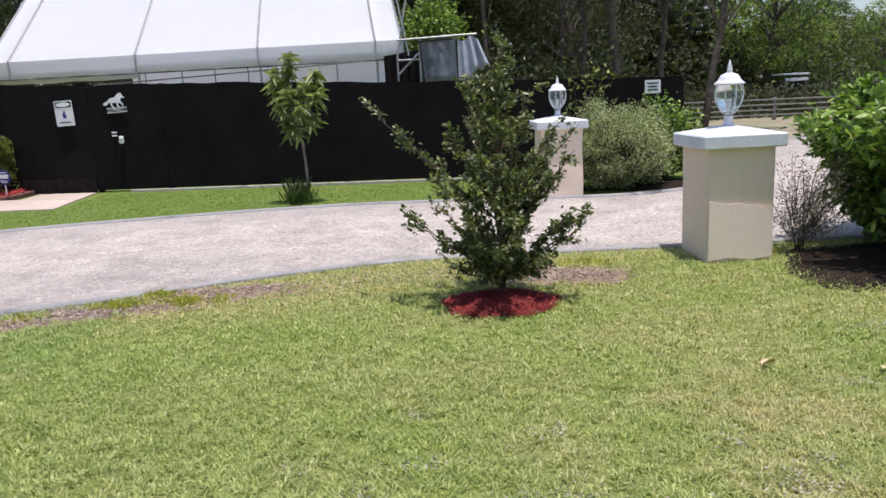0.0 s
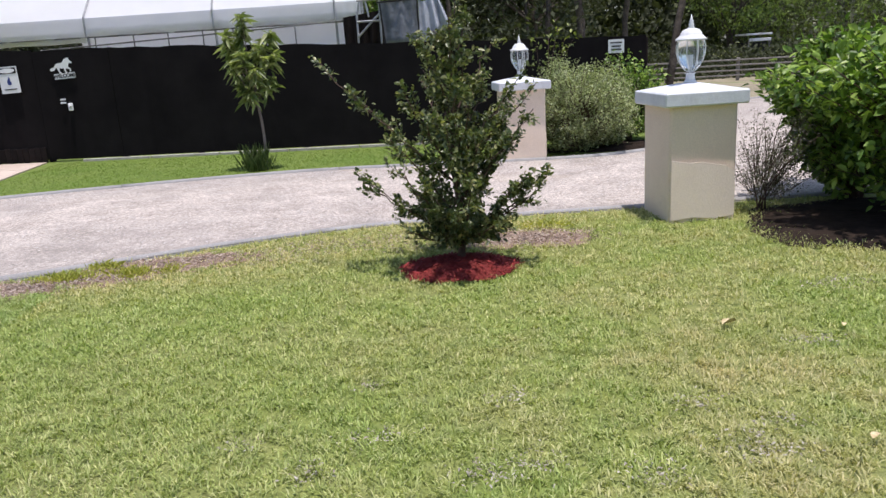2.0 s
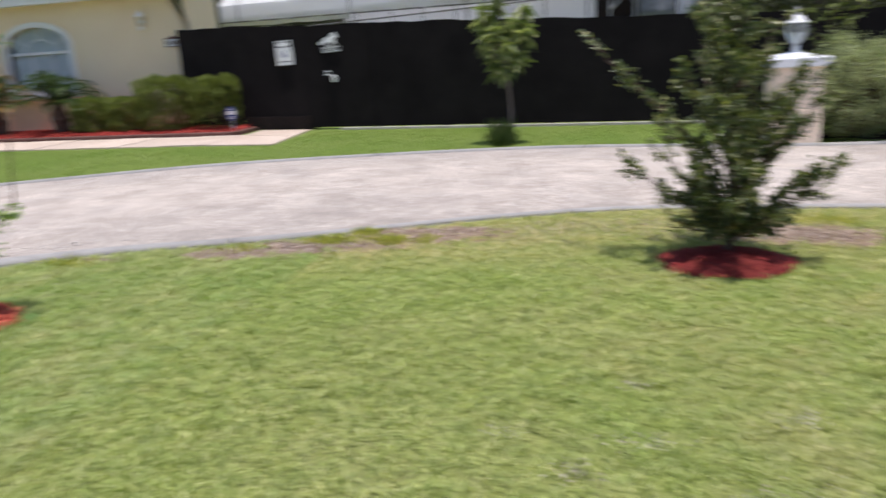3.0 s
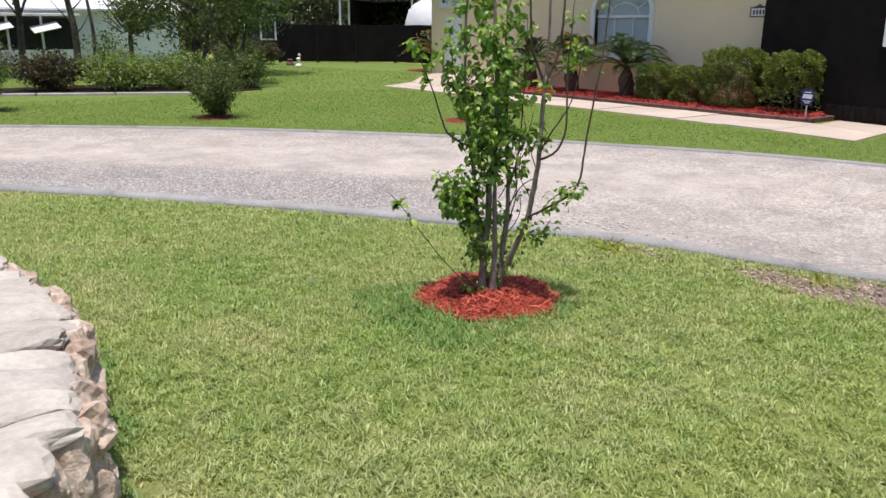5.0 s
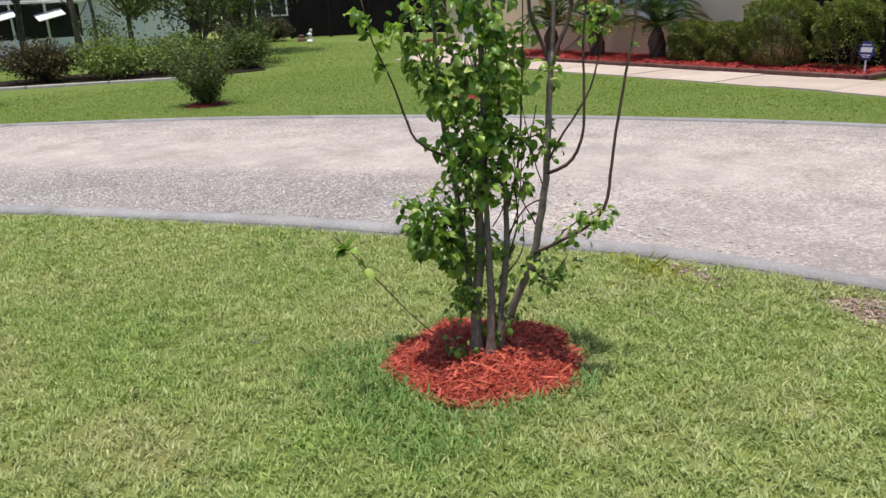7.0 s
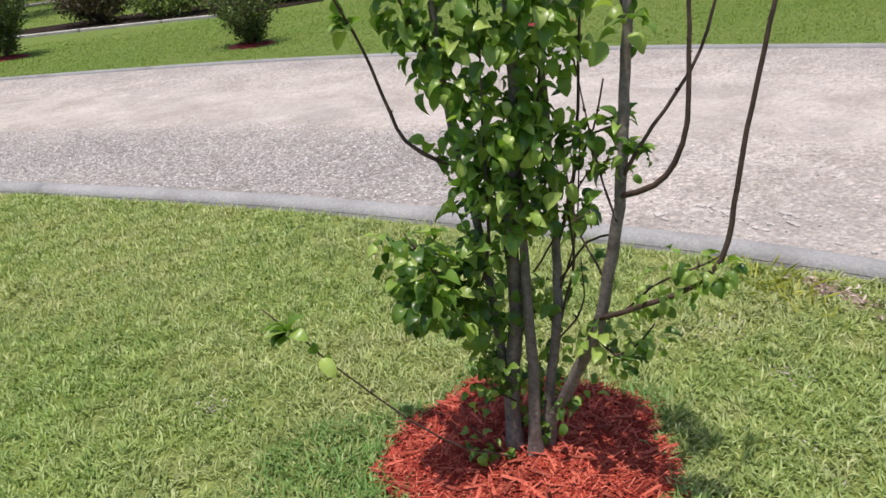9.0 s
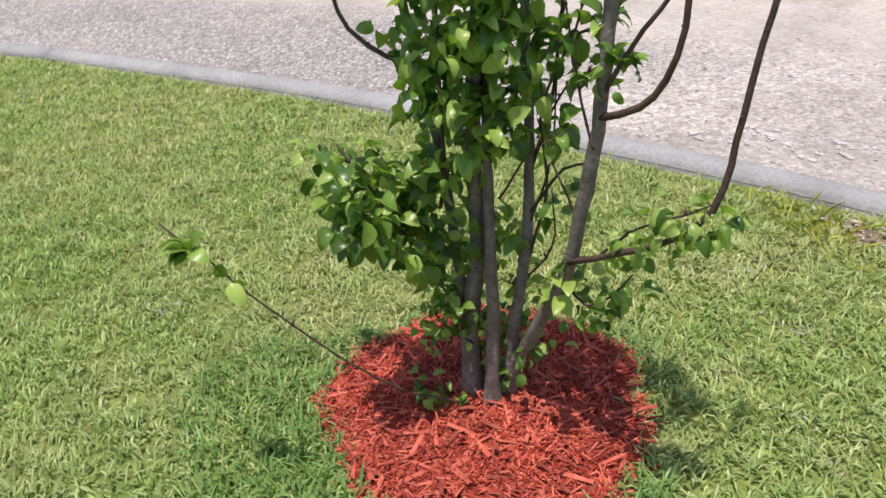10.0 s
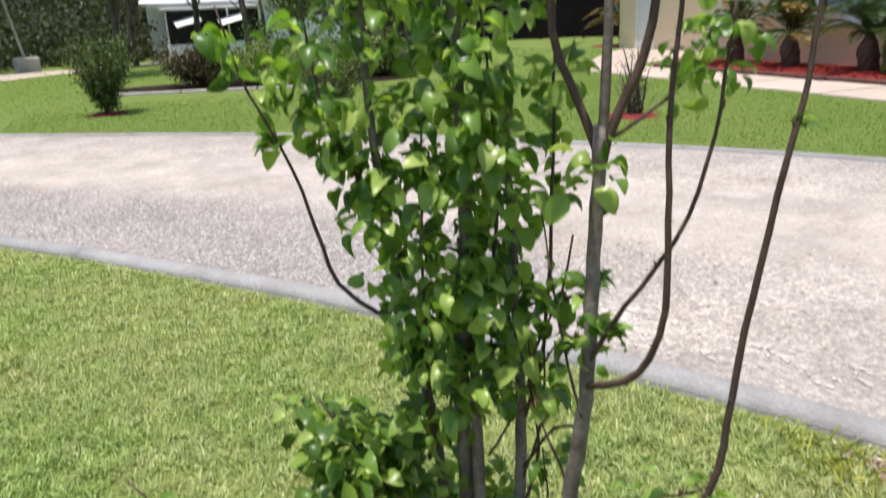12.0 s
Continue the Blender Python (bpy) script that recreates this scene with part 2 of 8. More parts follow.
CONCRETE = surf("kerb_concrete", [(0.275, 0.27, 0.265), (0.37, 0.363, 0.355)], 3, 0.9, 0.5, 60, fine=0.25, stain=(0.22, 0.21, 0.2), rand=0.08)
PAVER = surf("walk_concrete", [(0.50, 0.40, 0.33), (0.62, 0.52, 0.44)], 1.5, 0.9, 0.3, 50, stain=(0.44, 0.36, 0.3), rand=0.06)
STUCCO = surf("pillar_stucco", [(0.82, 0.665, 0.53), (0.88, 0.735, 0.60)], 2.2, 0.85, 0.35, 90, fine=0.12, stain=(0.74, 0.615, 0.49))
PATCH = surf("stucco_patch", [(0.86, 0.715, 0.59), (0.90, 0.765, 0.65)], 3, 0.9, 0.22, 60, fine=0.08)
HOUSE_WALL = surf("house_stucco", [(0.82, 0.665, 0.465), (0.87, 0.72, 0.52)], 0.8, 0.85, 0.4, 45, fine=0.1)
WHITE = surf("white_paint", [(0.72, 0.73, 0.75), (0.82, 0.83, 0.84)], 3, 0.5, 0.1, 60, fine=0.06, stain=(0.62, 0.62, 0.62))
CAP_WHITE = surf("cap_paint", [(0.62, 0.64, 0.68), (0.76, 0.78, 0.82)], 5, 0.55, 0.3, 50, fine=0.08, stain=(0.5, 0.5, 0.52))
BLACK_SCREEN = surf("black_screen", [(0.0085, 0.0076, 0.0083), (0.016, 0.0142, 0.0147)], 1.5, 0.9, 0.1, 120, fine=0.3, spec=0.06)
FENCE_WOOD = surf("dark_fence_wood", [(0.008, 0.006, 0.006), (0.018, 0.012, 0.011)], 6, 0.85, 0.4, 40, spec=0.2, rand=0.3)
TARP_WHITE = surf("canopy_fabric", [(0.91, 0.915, 0.94), (0.96, 0.965, 0.98)], 1.2, 0.45, 0.15, 6, fine=0.03, dist=0.03)
tn = TARP_WHITE.node_tree
glow = tn.nodes.new("ShaderNodeBsdfTranslucent")
glow.inputs[0].default_value = (0.95, 0.95, 0.98, 1)
blend = tn.nodes.new("ShaderNodeMixShader")
blend.inputs[0].default_value = 0.62
tn.links.new(tn.nodes["Principled BSDF"].outputs[0], blend.inputs[1])
tn.links.new(glow.outputs[0], blend.inputs[2])
tn.links.new(blend.outputs[0], tn.nodes["Material Output"].inputs[0])
TARP_GREY = surf("grey_tarp", [(0.12, 0.13, 0.15), (0.26, 0.27, 0.3)], 2.5, 0.4, 0.3, 10, fine=0.15, dist=0.05)
TARP_SILVER = surf("silver_tarp", [(0.34, 0.36, 0.41), (0.5, 0.52, 0.57)], 3, 0.35, 0.3, 12, fine=0.1, dist=0.04)
PIPE = surf("steel_pipe", [(0.35, 0.35, 0.36), (0.55, 0.55, 0.56)], 8, 0.4, 0, 60, metal=0.6)
DARK_PIPE = surf("dark_pipe", [(0.08, 0.08, 0.08), (0.18, 0.18, 0.18)], 8, 0.5, 0, 60)
MULCH = surf("red_mulch", [(0.17, 0.022, 0.015), (0.36, 0.07, 0.042)], 14, 0.85, 0.8, 80, fine=0.5, dist=0.02)
CHIP = surf("red_chip", [(0.30, 0.04, 0.024), (0.58, 0.14, 0.085)], 22, 0.75, 0.4, 120, fine=0.35, rand=0.4)
CHIPS_REST = leaf_mat("red_chip_pile", [(0.17, 0.018, 0.012), (0.30, 0.04, 0.024), (0.42, 0.075, 0.045), (0.62, 0.17, 0.11)], 0.8, 0.0, (1, 1, 1), spec=0.2)
BED_PILE = leaf_mat("bed_chip_pile", [(0.14, 0.012, 0.011), (0.28, 0.028, 0.022), (0.44, 0.07, 0.05)], 0.8, 0.0, (1, 1, 1), spec=0.2)
BED_CHIP = surf("bed_mulch", [(0.17, 0.014, 0.013), (0.40, 0.05, 0.042)], 18, 0.8, 0.7, 80, fine=0.45, dist=0.02)
# deeper crimson than CHIP; part of the depth is the shrub's shade
CHIP_SHADED = surf("crimson_chip", [(0.17, 0.012, 0.012), (0.36, 0.045, 0.04)], 22, 0.7, 0.4, 120, fine=0.35, rand=0.35)
PILE_DEEP = surf("crimson_chip_pile", [(0.13, 0.01, 0.01), (0.3, 0.035, 0.03)], 30, 0.75, 0.4, 120, fine=0.4)
BARK = surf("grey_bark", [(0.135, 0.104, 0.088), (0.31, 0.26, 0.23)], 20, 0.85, 0.5, 90, fine=0.4)
TWIG = surf("brown_twig", [(0.06, 0.036, 0.028), (0.13, 0.08, 0.06)], 25, 0.7, 0.3, 120)
OLD_BARK = surf("old_bark", [(0.05, 0.04, 0.035), (0.16, 0.13, 0.11)], 5, 0.9, 0.8, 25, fine=0.5, dist=0.03)
STONE = surf("field_stone", [(0.34, 0.235, 0.17), (0.56, 0.42, 0.325), (0.78, 0.67, 0.57)], 9, 0.9, 0.7, 35, fine=0.35, rand=0.15, dist=0.02)
SLAB = surf("pale_slab", [(0.40, 0.35, 0.305), (0.58, 0.53, 0.47)], 5, 0.85, 0.4, 40, fine=0.15, rand=0.08)
SOIL = surf("dark_soil", [(0.018, 0.013, 0.01), (0.05, 0.036, 0.028)], 6, 0.95, 0.8, 60, fine=0.5, spec=0.08, dist=0.02)
BARE = surf("bare_soil", [(0.20, 0.135, 0.09), (0.38, 0.28, 0.20)], 9, 0.95, 0.8, 70, fine=0.45, dist=0.015)
PEBBLE = pebble_mat()
FLAKE = surf("crust_flake", [(0.44, 0.40, 0.37), (0.58, 0.54, 0.50)], 20, 0.95, 0.5, 80, fine=0.2, rand=0.12)
TIMBER = surf("edging_timber", [(0.10, 0.045, 0.038), (0.2, 0.1, 0.085)], 6, 0.9, 0.5, 50)
EDGING = surf("pale_edging", [(0.38, 0.35, 0.31), (0.55, 0.52, 0.48)], 4, 0.9, 0.3, 50)
SHINGLE = surf("roof_shingle", [(0.34, 0.26, 0.22), (0.46, 0.37, 0.32)], 3, 0.9, 0.5, 30, rand=0.12)
METAL_ROOF = surf("metal_roof", [(0.58, 0.65, 0.72), (0.7, 0.76, 0.82)], 1.5, 0.4, 0.1, 30, fine=0.06)
SIDING = surf("white_siding", [(0.84, 0.86, 0.9), (0.9, 0.92, 0.94)], 1.5, 0.6, 0.1, 30, fine=0.06)
# near-black; also stands for the shade inside the carport and canopy
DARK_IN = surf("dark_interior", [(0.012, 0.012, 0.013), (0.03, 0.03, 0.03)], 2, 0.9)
BLUE = surf("sign_blue", [(0.02, 0.03, 0.16), (0.03, 0.05, 0.22)], 8, 0.5, fine=0.08)
INK = surf("dark_ink", [(0.015, 0.016, 0.02), (0.03, 0.03, 0.035)], 8, 0.6)
BLIND = surf("window_blind", [(0.66, 0.70, 0.75), (0.8, 0.83, 0.86)], 2, 0.7, fine=0.06)
WOOD_RAIL = surf("weathered_rail", [(0.2, 0.185, 0.17), (0.34, 0.32, 0.3)], 5, 0.85, 0.4, 40)
DRY = surf("dry_leaf", [(0.55, 0.42, 0.22), (0.7, 0.58, 0.36)], 30, 0.7, 0.3, 60)
GLASS, PANE = glass_mat("lamp_glass"), glass_mat("window_glass", (0.85, 0.9, 0.92), 0.03)

LEAF_PEAR = leaf_mat("pear_leaf", [(0.07, 0.15, 0.028), (0.13, 0.25, 0.045), (0.22, 0.37, 0.065), (0.34, 0.48, 0.10), (0.48, 0.60, 0.16)], 0.33, 0.42, per_object=True, spec=0.5)
LEAF_PEAR_REST = leaf_mat("pear_leaf_inner", [(0.065, 0.14, 0.026), (0.125, 0.24, 0.042), (0.21, 0.355, 0.06), (0.33, 0.465, 0.10), (0.47, 0.59, 0.155)], 0.33, 0.42, spec=0.5)
LEAF_DARK = leaf_mat("dark_glossy_leaf", [(0.048, 0.074, 0.03), (0.1, 0.136, 0.056), (0.19, 0.22, 0.095), (0.34, 0.33, 0.155)], 0.36, 0.32, spec=0.5)
LEAF_BRIGHT = leaf_mat("bright_shrub_leaf", [(0.045, 0.095, 0.018), (0.11, 0.2, 0.035), (0.23, 0.35, 0.065), (0.42, 0.54, 0.14)], 0.4, 0.28)
LEAF_HEDGE = leaf_mat("hedge_leaf", [(0.075, 0.085, 0.028), (0.13, 0.165, 0.04), (0.21, 0.26, 0.06), (0.33, 0.37, 0.10)], 0.5, 0.3)
LEAF_GREY = leaf_mat("variegated_leaf", [(0.2, 0.235, 0.125), (0.35, 0.39, 0.21), (0.54, 0.575, 0.36)], 0.6, 0.35)
LEAF_MANGO = leaf_mat("long_leaf", [(0.10, 0.14, 0.045), (0.22, 0.27, 0.1), (0.46, 0.49, 0.24)], 0.4, 0.4)
LEAF_PALM = leaf_mat("palm_leaflet", [(0.022, 0.05, 0.017), (0.045, 0.09, 0.025), (0.1, 0.135, 0.04)], 0.4, 0.3)
LEAF_DRYFROND = leaf_mat("old_frond", [(0.2, 0.15, 0.04), (0.34, 0.24, 0.07)], 0.5, 0.3, (1, 0.9, 0.5))
LEAF_FOREST = leaf_mat("forest_leaf", [(0.045, 0.053, 0.032), (0.07, 0.081, 0.047), (0.11, 0.124, 0.07)], 0.7, 0.3, spec=0.2)
LEAF_WEST = leaf_mat("west_wood_leaf", [(0.028, 0.045, 0.017), (0.055, 0.083, 0.03), (0.11, 0.15, 0.055)], 0.55, 0.3)
LEAF_OAK = leaf_mat("oak_leaf", [(0.04, 0.07, 0.02), (0.09, 0.14, 0.04), (0.17, 0.23, 0.07)], 0.5, 0.3)
LEAF_YARD = leaf_mat("yard_tree_leaf", [(0.05, 0.075, 0.025), (0.11, 0.155, 0.047), (0.21, 0.27, 0.09)], 0.5, 0.35)
LEAF_WOOD = leaf_mat("wood_edge_leaf", [(0.075, 0.115, 0.034), (0.19, 0.265, 0.075), (0.36, 0.44, 0.15)], 0.5, 0.45)
THATCH_BROWN = leaf_mat("brown_thatch", [(0.22, 0.155, 0.12), (0.42, 0.325, 0.265), (0.66, 0.57, 0.5)], 0.8, 0.1, (1, 1, 1))
THATCH_PALE = leaf_mat("pale_thatch", [(0.3, 0.26, 0.2), (0.42, 0.38, 0.31), (0.58, 0.54, 0.47)], 0.8, 0.15, (1, 1, 1))
LEAF_DULL = leaf_mat("dull_leaf", [(0.08, 0.085, 0.055), (0.16, 0.155, 0.12), (0.27, 0.25, 0.21)], 0.6, 0.2)
LEAF_RED = leaf_mat("reddish_leaf", [(0.045, 0.04, 0.02), (0.09, 0.06, 0.035), (0.1, 0.12, 0.04)], 0.5, 0.25)


# ---- mesh helpers ----
def link_mesh(name, mesh, mat, parent=None, label=""):
    if mat is not None and not mesh.materials:
        mesh.materials.append(mat)
    ob = new(name, mesh)
    if parent is not None:
        ob.parent = parent
    if label:
        ob["label"] = label
    return ob


def part(name, bm, mat, parent, label="", smooth=False):
    me = bpy.data.meshes.new(name)
    if smooth:
        for f in bm.faces:
            f.smooth = True
    bm.to_mesh(me)
    bm.free()
    return link_mesh(name, me, mat, parent, label)


def thing(name, label, category, at=(0, 0, 0), rz=0.0, group="", kind=""):
    ob = new(name)
    ob.matrix_basis = pose(*at, 0, 0, rz)
    return tagged(ob, label, category, group, kind)


def box(bm, c, s, bev=0.0, m=None):
    """A box of size s round c, its edges chamfered."""
    m = m or Matrix()
    h = [v / 2 for v in s]
    bev = min(bev, min(h) * 0.8)
    if bev <= 0:
        r = bmesh.ops.create_cube(bm, size=1.0)
        for v in r["verts"]:
            v.co = m @ (Vector((v.co.x * s[0], v.co.y * s[1], v.co.z * s[2])) + Vector(c))
        return
    vs = []
    for sx in (-1, 1):
        for sy in (-1, 1):
            for sz in (-1, 1):
                for k in range(3):
                    p = [sx * (h[0] - bev), sy * (h[1] - bev), sz * (h[2] - bev)]
                    p[k] = (sx, sy, sz)[k] * h[k]
                    vs.append(bm.verts.new(m @ (Vector(p) + Vector(c))))
    bmesh.ops.convex_hull(bm, input=vs)


def tube(bm, pts, r0, r1, n=7, cap=True):
    """A tapered round branch or pipe along pts."""
    pts = [Vector(p) for p in pts]
    rings = []
    side = None
    for i, p in enumerate(pts):
        d = (pts[min(i + 1, len(pts) - 1)] - pts[max(i - 1, 0)]).normalized()
        if side is None:
            side = d.orthogonal().normalized()
        side = (side - d * side.dot(d)).normalized()
        up = d.cross(side)
        r = r0 + (r1 - r0) * i / max(1, len(pts) - 1)
        rings.append([bm.verts.new(p + (side * math.cos(a) + up * math.sin(a)) * r) for a in [2 * math.pi * k / n for k in range(n)]])
    for a, b in zip(rings, rings[1:]):
        for k in range(n):
            bm.faces.new((a[k], a[(k + 1) % n], b[(k + 1) % n], b[k]))
    if cap:
        bm.faces.new(rings[0][::-1])
        bm.faces.new(rings[-1])


def lathe(bm, prof, n=20, c=(0, 0, 0)):
    """Turns the profile (radius, height) round the upright axis."""
    rings = []
    for r, z in prof:
        rings.append([bm.verts.new((c[0] + max(r, 0.0005) * math.cos(2 * math.pi * k / n), c[1] + max(r, 0.0005) * math.sin(2 * math.pi * k / n), c[2] + z)) for k in range(n)])
    for a, b in zip(rings, rings[1:]):
        for k in range(n):
            bm.faces.new((a[k], a[(k + 1) % n], b[(k + 1) % n], b[k]))
    bm.faces.new(rings[0][::-1])
    bm.faces.new(rings[-1])


def prism(bm, poly, z0, z1):
    """An upright prism over a polygon in plan (counter-clockwise)."""
    lo = [bm.verts.new((x, y, z0)) for x, y in poly]
    hi = [bm.verts.new((x, y, z1)) for x, y in poly]
    n = len(poly)
    bm.faces.new(lo[::-1])
    bm.faces.new(hi)
    for k in range(n):
        bm.faces.new((lo[k], lo[(k + 1) % n], hi[(k + 1) % n], hi[k]))


def spline(ctrl, step=0.25):
    """Catmull-Rom line through the points, in even steps."""
    c = [np.array(p, float) for p in ctrl]
    c = [2 * c[0] - c[1]] + c + [2 * c[-1] - c[-2]]
    out = []
    for a, b, d, e in zip(c, c[1:], c[2:], c[3:]):
        n = max(2, int(np.linalg.norm(d - b) / step))
        for k in range(n):
            t = k / n
            out.append(0.5 * (2 * b + (d - a) * t + (2 * a - 5 * b + 4 * d - e) * t * t + (3 * b - a - 3 * d + e) * t ** 3))
    out.append(c[-2])
    return np.array(out)


def fast_mesh(name, verts, faces):
    """A mesh from arrays: verts (n, 3), faces (m, k)."""
    me = bpy.data.meshes.new(name)
    verts = np.ascontiguousarray(verts, np.float32)
    faces = np.ascontiguousarray(faces, np.int32)
    me.vertices.add(len(verts))
    me.vertices.foreach_set("co", verts.ravel())
    me.loops.add(faces.size)
    me.loops.foreach_set("vertex_index", faces.ravel())
    me.polygons.add(len(faces))
    me.polygons.foreach_set("loop_start", np.arange(0, faces.size, faces.shape[1], dtype=np.int32))
    me.update(calc_edges=True)
    return me


def unit(a):
    return a / np.maximum(np.linalg.norm(a, axis=-1, keepdims=True), 1e-9)


def leaf_arrays(rng, base, axis, length, width, fold=0.18, droop=0.15):
    """Leaves of two halves folded along the midrib."""
    n = len(base)
    a = unit(axis)
    s = unit(np.cross(a, rng.normal(size=(n, 3)) * 0.5 + np.array([0, 0, 1.0])))
    nn = np.cross(s, a)
    L, W = length[:, None], width[:, None]
    dz = np.array([0, 0, -1.0])
    v = np.stack([base,
                  base + a * L * 0.3 + s * W * 0.5 + nn * W * fold,
                  base + a * L * 0.68 + s * W * 0.42 + nn * W * fold + dz * L * droop * 0.5,
                  base + a * L + dz * L * droop,
                  base + a * L * 0.68 - s * W * 0.42 + nn * W * fold + dz * L * droop * 0.5,
                  base + a * L * 0.3 - s * W * 0.5 + nn * W * fold], 1)
    i = np.arange(n)[:, None] * 6
    f = np.concatenate([i + np.array([[0, 1, 2, 3]]), i + np.array([[0, 3, 4, 5]])])
    return v.reshape(-1, 3), f


def plain_leaves(rng, base, length, width):
    """Small four-cornered leaves for crowns far off."""
    n = len(base)
    a = unit(rng.normal(size=(n, 3)) + np.array([0, 0, -0.3]))
    s = unit(np.cross(a, rng.normal(size=(n, 3))))
    L, W = length[:, None], width[:, None]
    v = np.stack([base, base + a * L * 0.45 + s * W * 0.5, base + a * L, base + a * L * 0.45 - s * W * 0.5], 1)
    return v.reshape(-1, 3), np.arange(n)[:, None] * 4 + np.arange(4)[None]


def bezier(a, b, c, n):
    t = np.linspace(0, 1, n)[:, None]
    return (1 - t) ** 2 * a + 2 * t * (1 - t) * b + t * t * c


def shrub(name, label, category, at, ends, leaf_len, leaf_wid, per, leaf, stem, group="", stems=5, base_r=0.06, stem_r=0.018,
          start=0.35, spread=0.09, seed=1, upright=0.35, trunk_h=0.0, part_leaf="foliage", make_leaf=None, twigs_shown=1.0):
    """A shrub or small tree: stems from the base to the ends given, leafy over their outer part."""
    rng = np.random.default_rng(seed)
    top = thing(name, label, category, at, group=group)
    ends = np.array(ends, float)
    mains = [rng.normal(size=3) * np.array([base_r, base_r, 0]) * 0.5 for _ in range(stems)]
    bm = bmesh.new()
    P, A = [], []
    hub = [m + np.array([0, 0, trunk_h]) + rng.normal(size=3) * 0.01 for m in mains]
    if trunk_h:
        for m, h in zip(mains, hub):
            one = bmesh.new()
            tube(one, [m * 0.7 + np.array([0, 0, -0.02]), (m + h) / 2 + rng.normal(size=3) * 0.006, h], stem_r * 1.25, stem_r, 7)
            part("trunk", one, stem, top, smooth=True)
    for k, e in enumerate(ends):
        o = hub[k % stems]
        mid = o * 0.5 + e * 0.5
        mid[2] += upright * (e[2] - o[2]) * 0.5
        mid[:2] = o[:2] * 0.6 + e[:2] * 0.4
        mid += rng.normal(size=3) * 0.03
        pts = bezier(o, mid, e, 7)
        if k < stems:
            one = bmesh.new()
            tube(one, pts, stem_r, stem_r * 0.3, 6)
            part("stem", one, stem, top, smooth=True)
        elif k < len(ends) * twigs_shown:
            tube(bm, pts[2:], stem_r * 0.45, stem_r * 0.12, 5, cap=False)
        t = start + (1 - start) * rng.random(per) ** 0.8
        i = np.minimum((t * 6).astype(int), 5)
        fr = (t * 6 - i)[:, None]
        q = pts[i] * (1 - fr) + pts[i + 1] * fr
        dirs = unit(pts[i + 1] - pts[i]) * 0.6 + rng.normal(size=(per, 3)) * 0.75
        P.append(q + rng.normal(size=(per, 3)) * spread)
        A.append(dirs)
    P, A = np.concatenate(P), np.concatenate(A)
    ok = P[:, 2] > 0.02
    P, A = P[ok], A[ok]
    part("twig_mass", bm, stem, top, smooth=True)["kind"] = "stuff"
    ln = leaf_len * rng.uniform(0.6, 1.25, len(P))
    v, f = leaf_arrays(rng, P, A, ln, ln * leaf_wid / leaf_len)
    ob = link_mesh(part_leaf, fast_mesh(part_leaf, v, f), leaf, top)
    ob["kind"] = "stuff"
    return top


def ball_ends(rng, n, rx, ry, z0, z1, squash=0.8, shell=0.45):
    """Branch ends inside a rounded, uneven crown."""
    u = unit(rng.normal(size=(n, 3)))
    r = shell + (1 - shell) * rng.random(n) ** 0.5
    lump = 1 + 0.14 * np.sin(u[:, 0] * 5 + u[:, 2] * 4) + 0.1 * np.sin(u[:, 1] * 7 + 1)
    r = (r * lump)[:, None]
    return np.c_[u[:, :1] * rx * r, u[:, 1:2] * ry * r, (z0 + z1) / 2 + u[:, 2:] * (z1 - z0) / 2 * r]


# ---- ground, drive, kerbs ----
NEAR_KERB = [(-12.6, -1.9), (-11.2, 0.05), (-10.1, 1.35), (-9.0, 2.4), (-8.2, 3.06), (-7.5, 3.63), (-6.8, 4.16), (-5.5, 5.01), (-4.65, 5.5), (-4.1, 5.73), (-3.55, 5.92), (-2.7, 6.3), (-1.8, 6.75), (-1.05, 7.03), (-0.25, 7.22), (1.1, 7.27), (2.1, 7.28), (3.2, 7.3), (5.0, 7.25), (9.0, 6.9), (16.0, 6.0)]
FAR_KERB = [(-19.0, -3.2), (-16.6, 0.6), (-15.3, 2.35), (-14.4, 3.55), (-13.0, 5.22), (-11.75, 6.45), (-10.5, 7.52), (-9.1, 8.58), (-8.0, 9.25), (-7.0, 9.83), (-6.0, 10.27), (-5.0, 10.58), (-4.0, 10.82), (-2.9, 11.05), (-1.4, 11.22), (0.1, 11.12), (2.1, 10.88), (3.3, 11.1), (4.2, 11.9), (5.0, 13.6), (6.2, 16.5), (8.6, 19.5), (14.0, 21.5)]
near_line, far_line = spline(NEAR_KERB), spline(FAR_KERB)


def y_of(line, x):
    return np.interp(x, line[:, 0], line[:, 1])


def grid_sheet(name, xs, ys, zfun, mat):
    X, Y = np.meshgrid(xs, ys)
    V = np.c_[X.ravel(), Y.ravel(), zfun(X, Y).ravel()]
    nx, ny = len(xs), len(ys)
    i = (np.arange(ny - 1)[:, None] * nx + np.arange(nx - 1)[None]).ravel()[:, None]
    return link_mesh(name, fast_mesh(name, V, i + np.array([[0, 1, nx + 1, nx]])), mat)


def ground_z(X, Y):
    return -0.006 + 0.012 * np.sin(X * 0.9 + 1) * np.cos(Y * 0.8) * np.exp(-((X + 3) ** 2 + (Y - 4) ** 2) / 40)


coarse = np.concatenate([np.linspace(-300, -41, 8), np.linspace(-40, 30, 141), np.linspace(31, 300, 8)])
coarse_y = np.concatenate([np.linspace(-300, -21, 8), np.linspace(-20, 50, 141), np.linspace(51, 300, 8)])
tagged(grid_sheet("ground", coarse, coarse_y, ground_z, LAWN), "short green lawn with straw-coloured patches", "lawn", kind="structure")

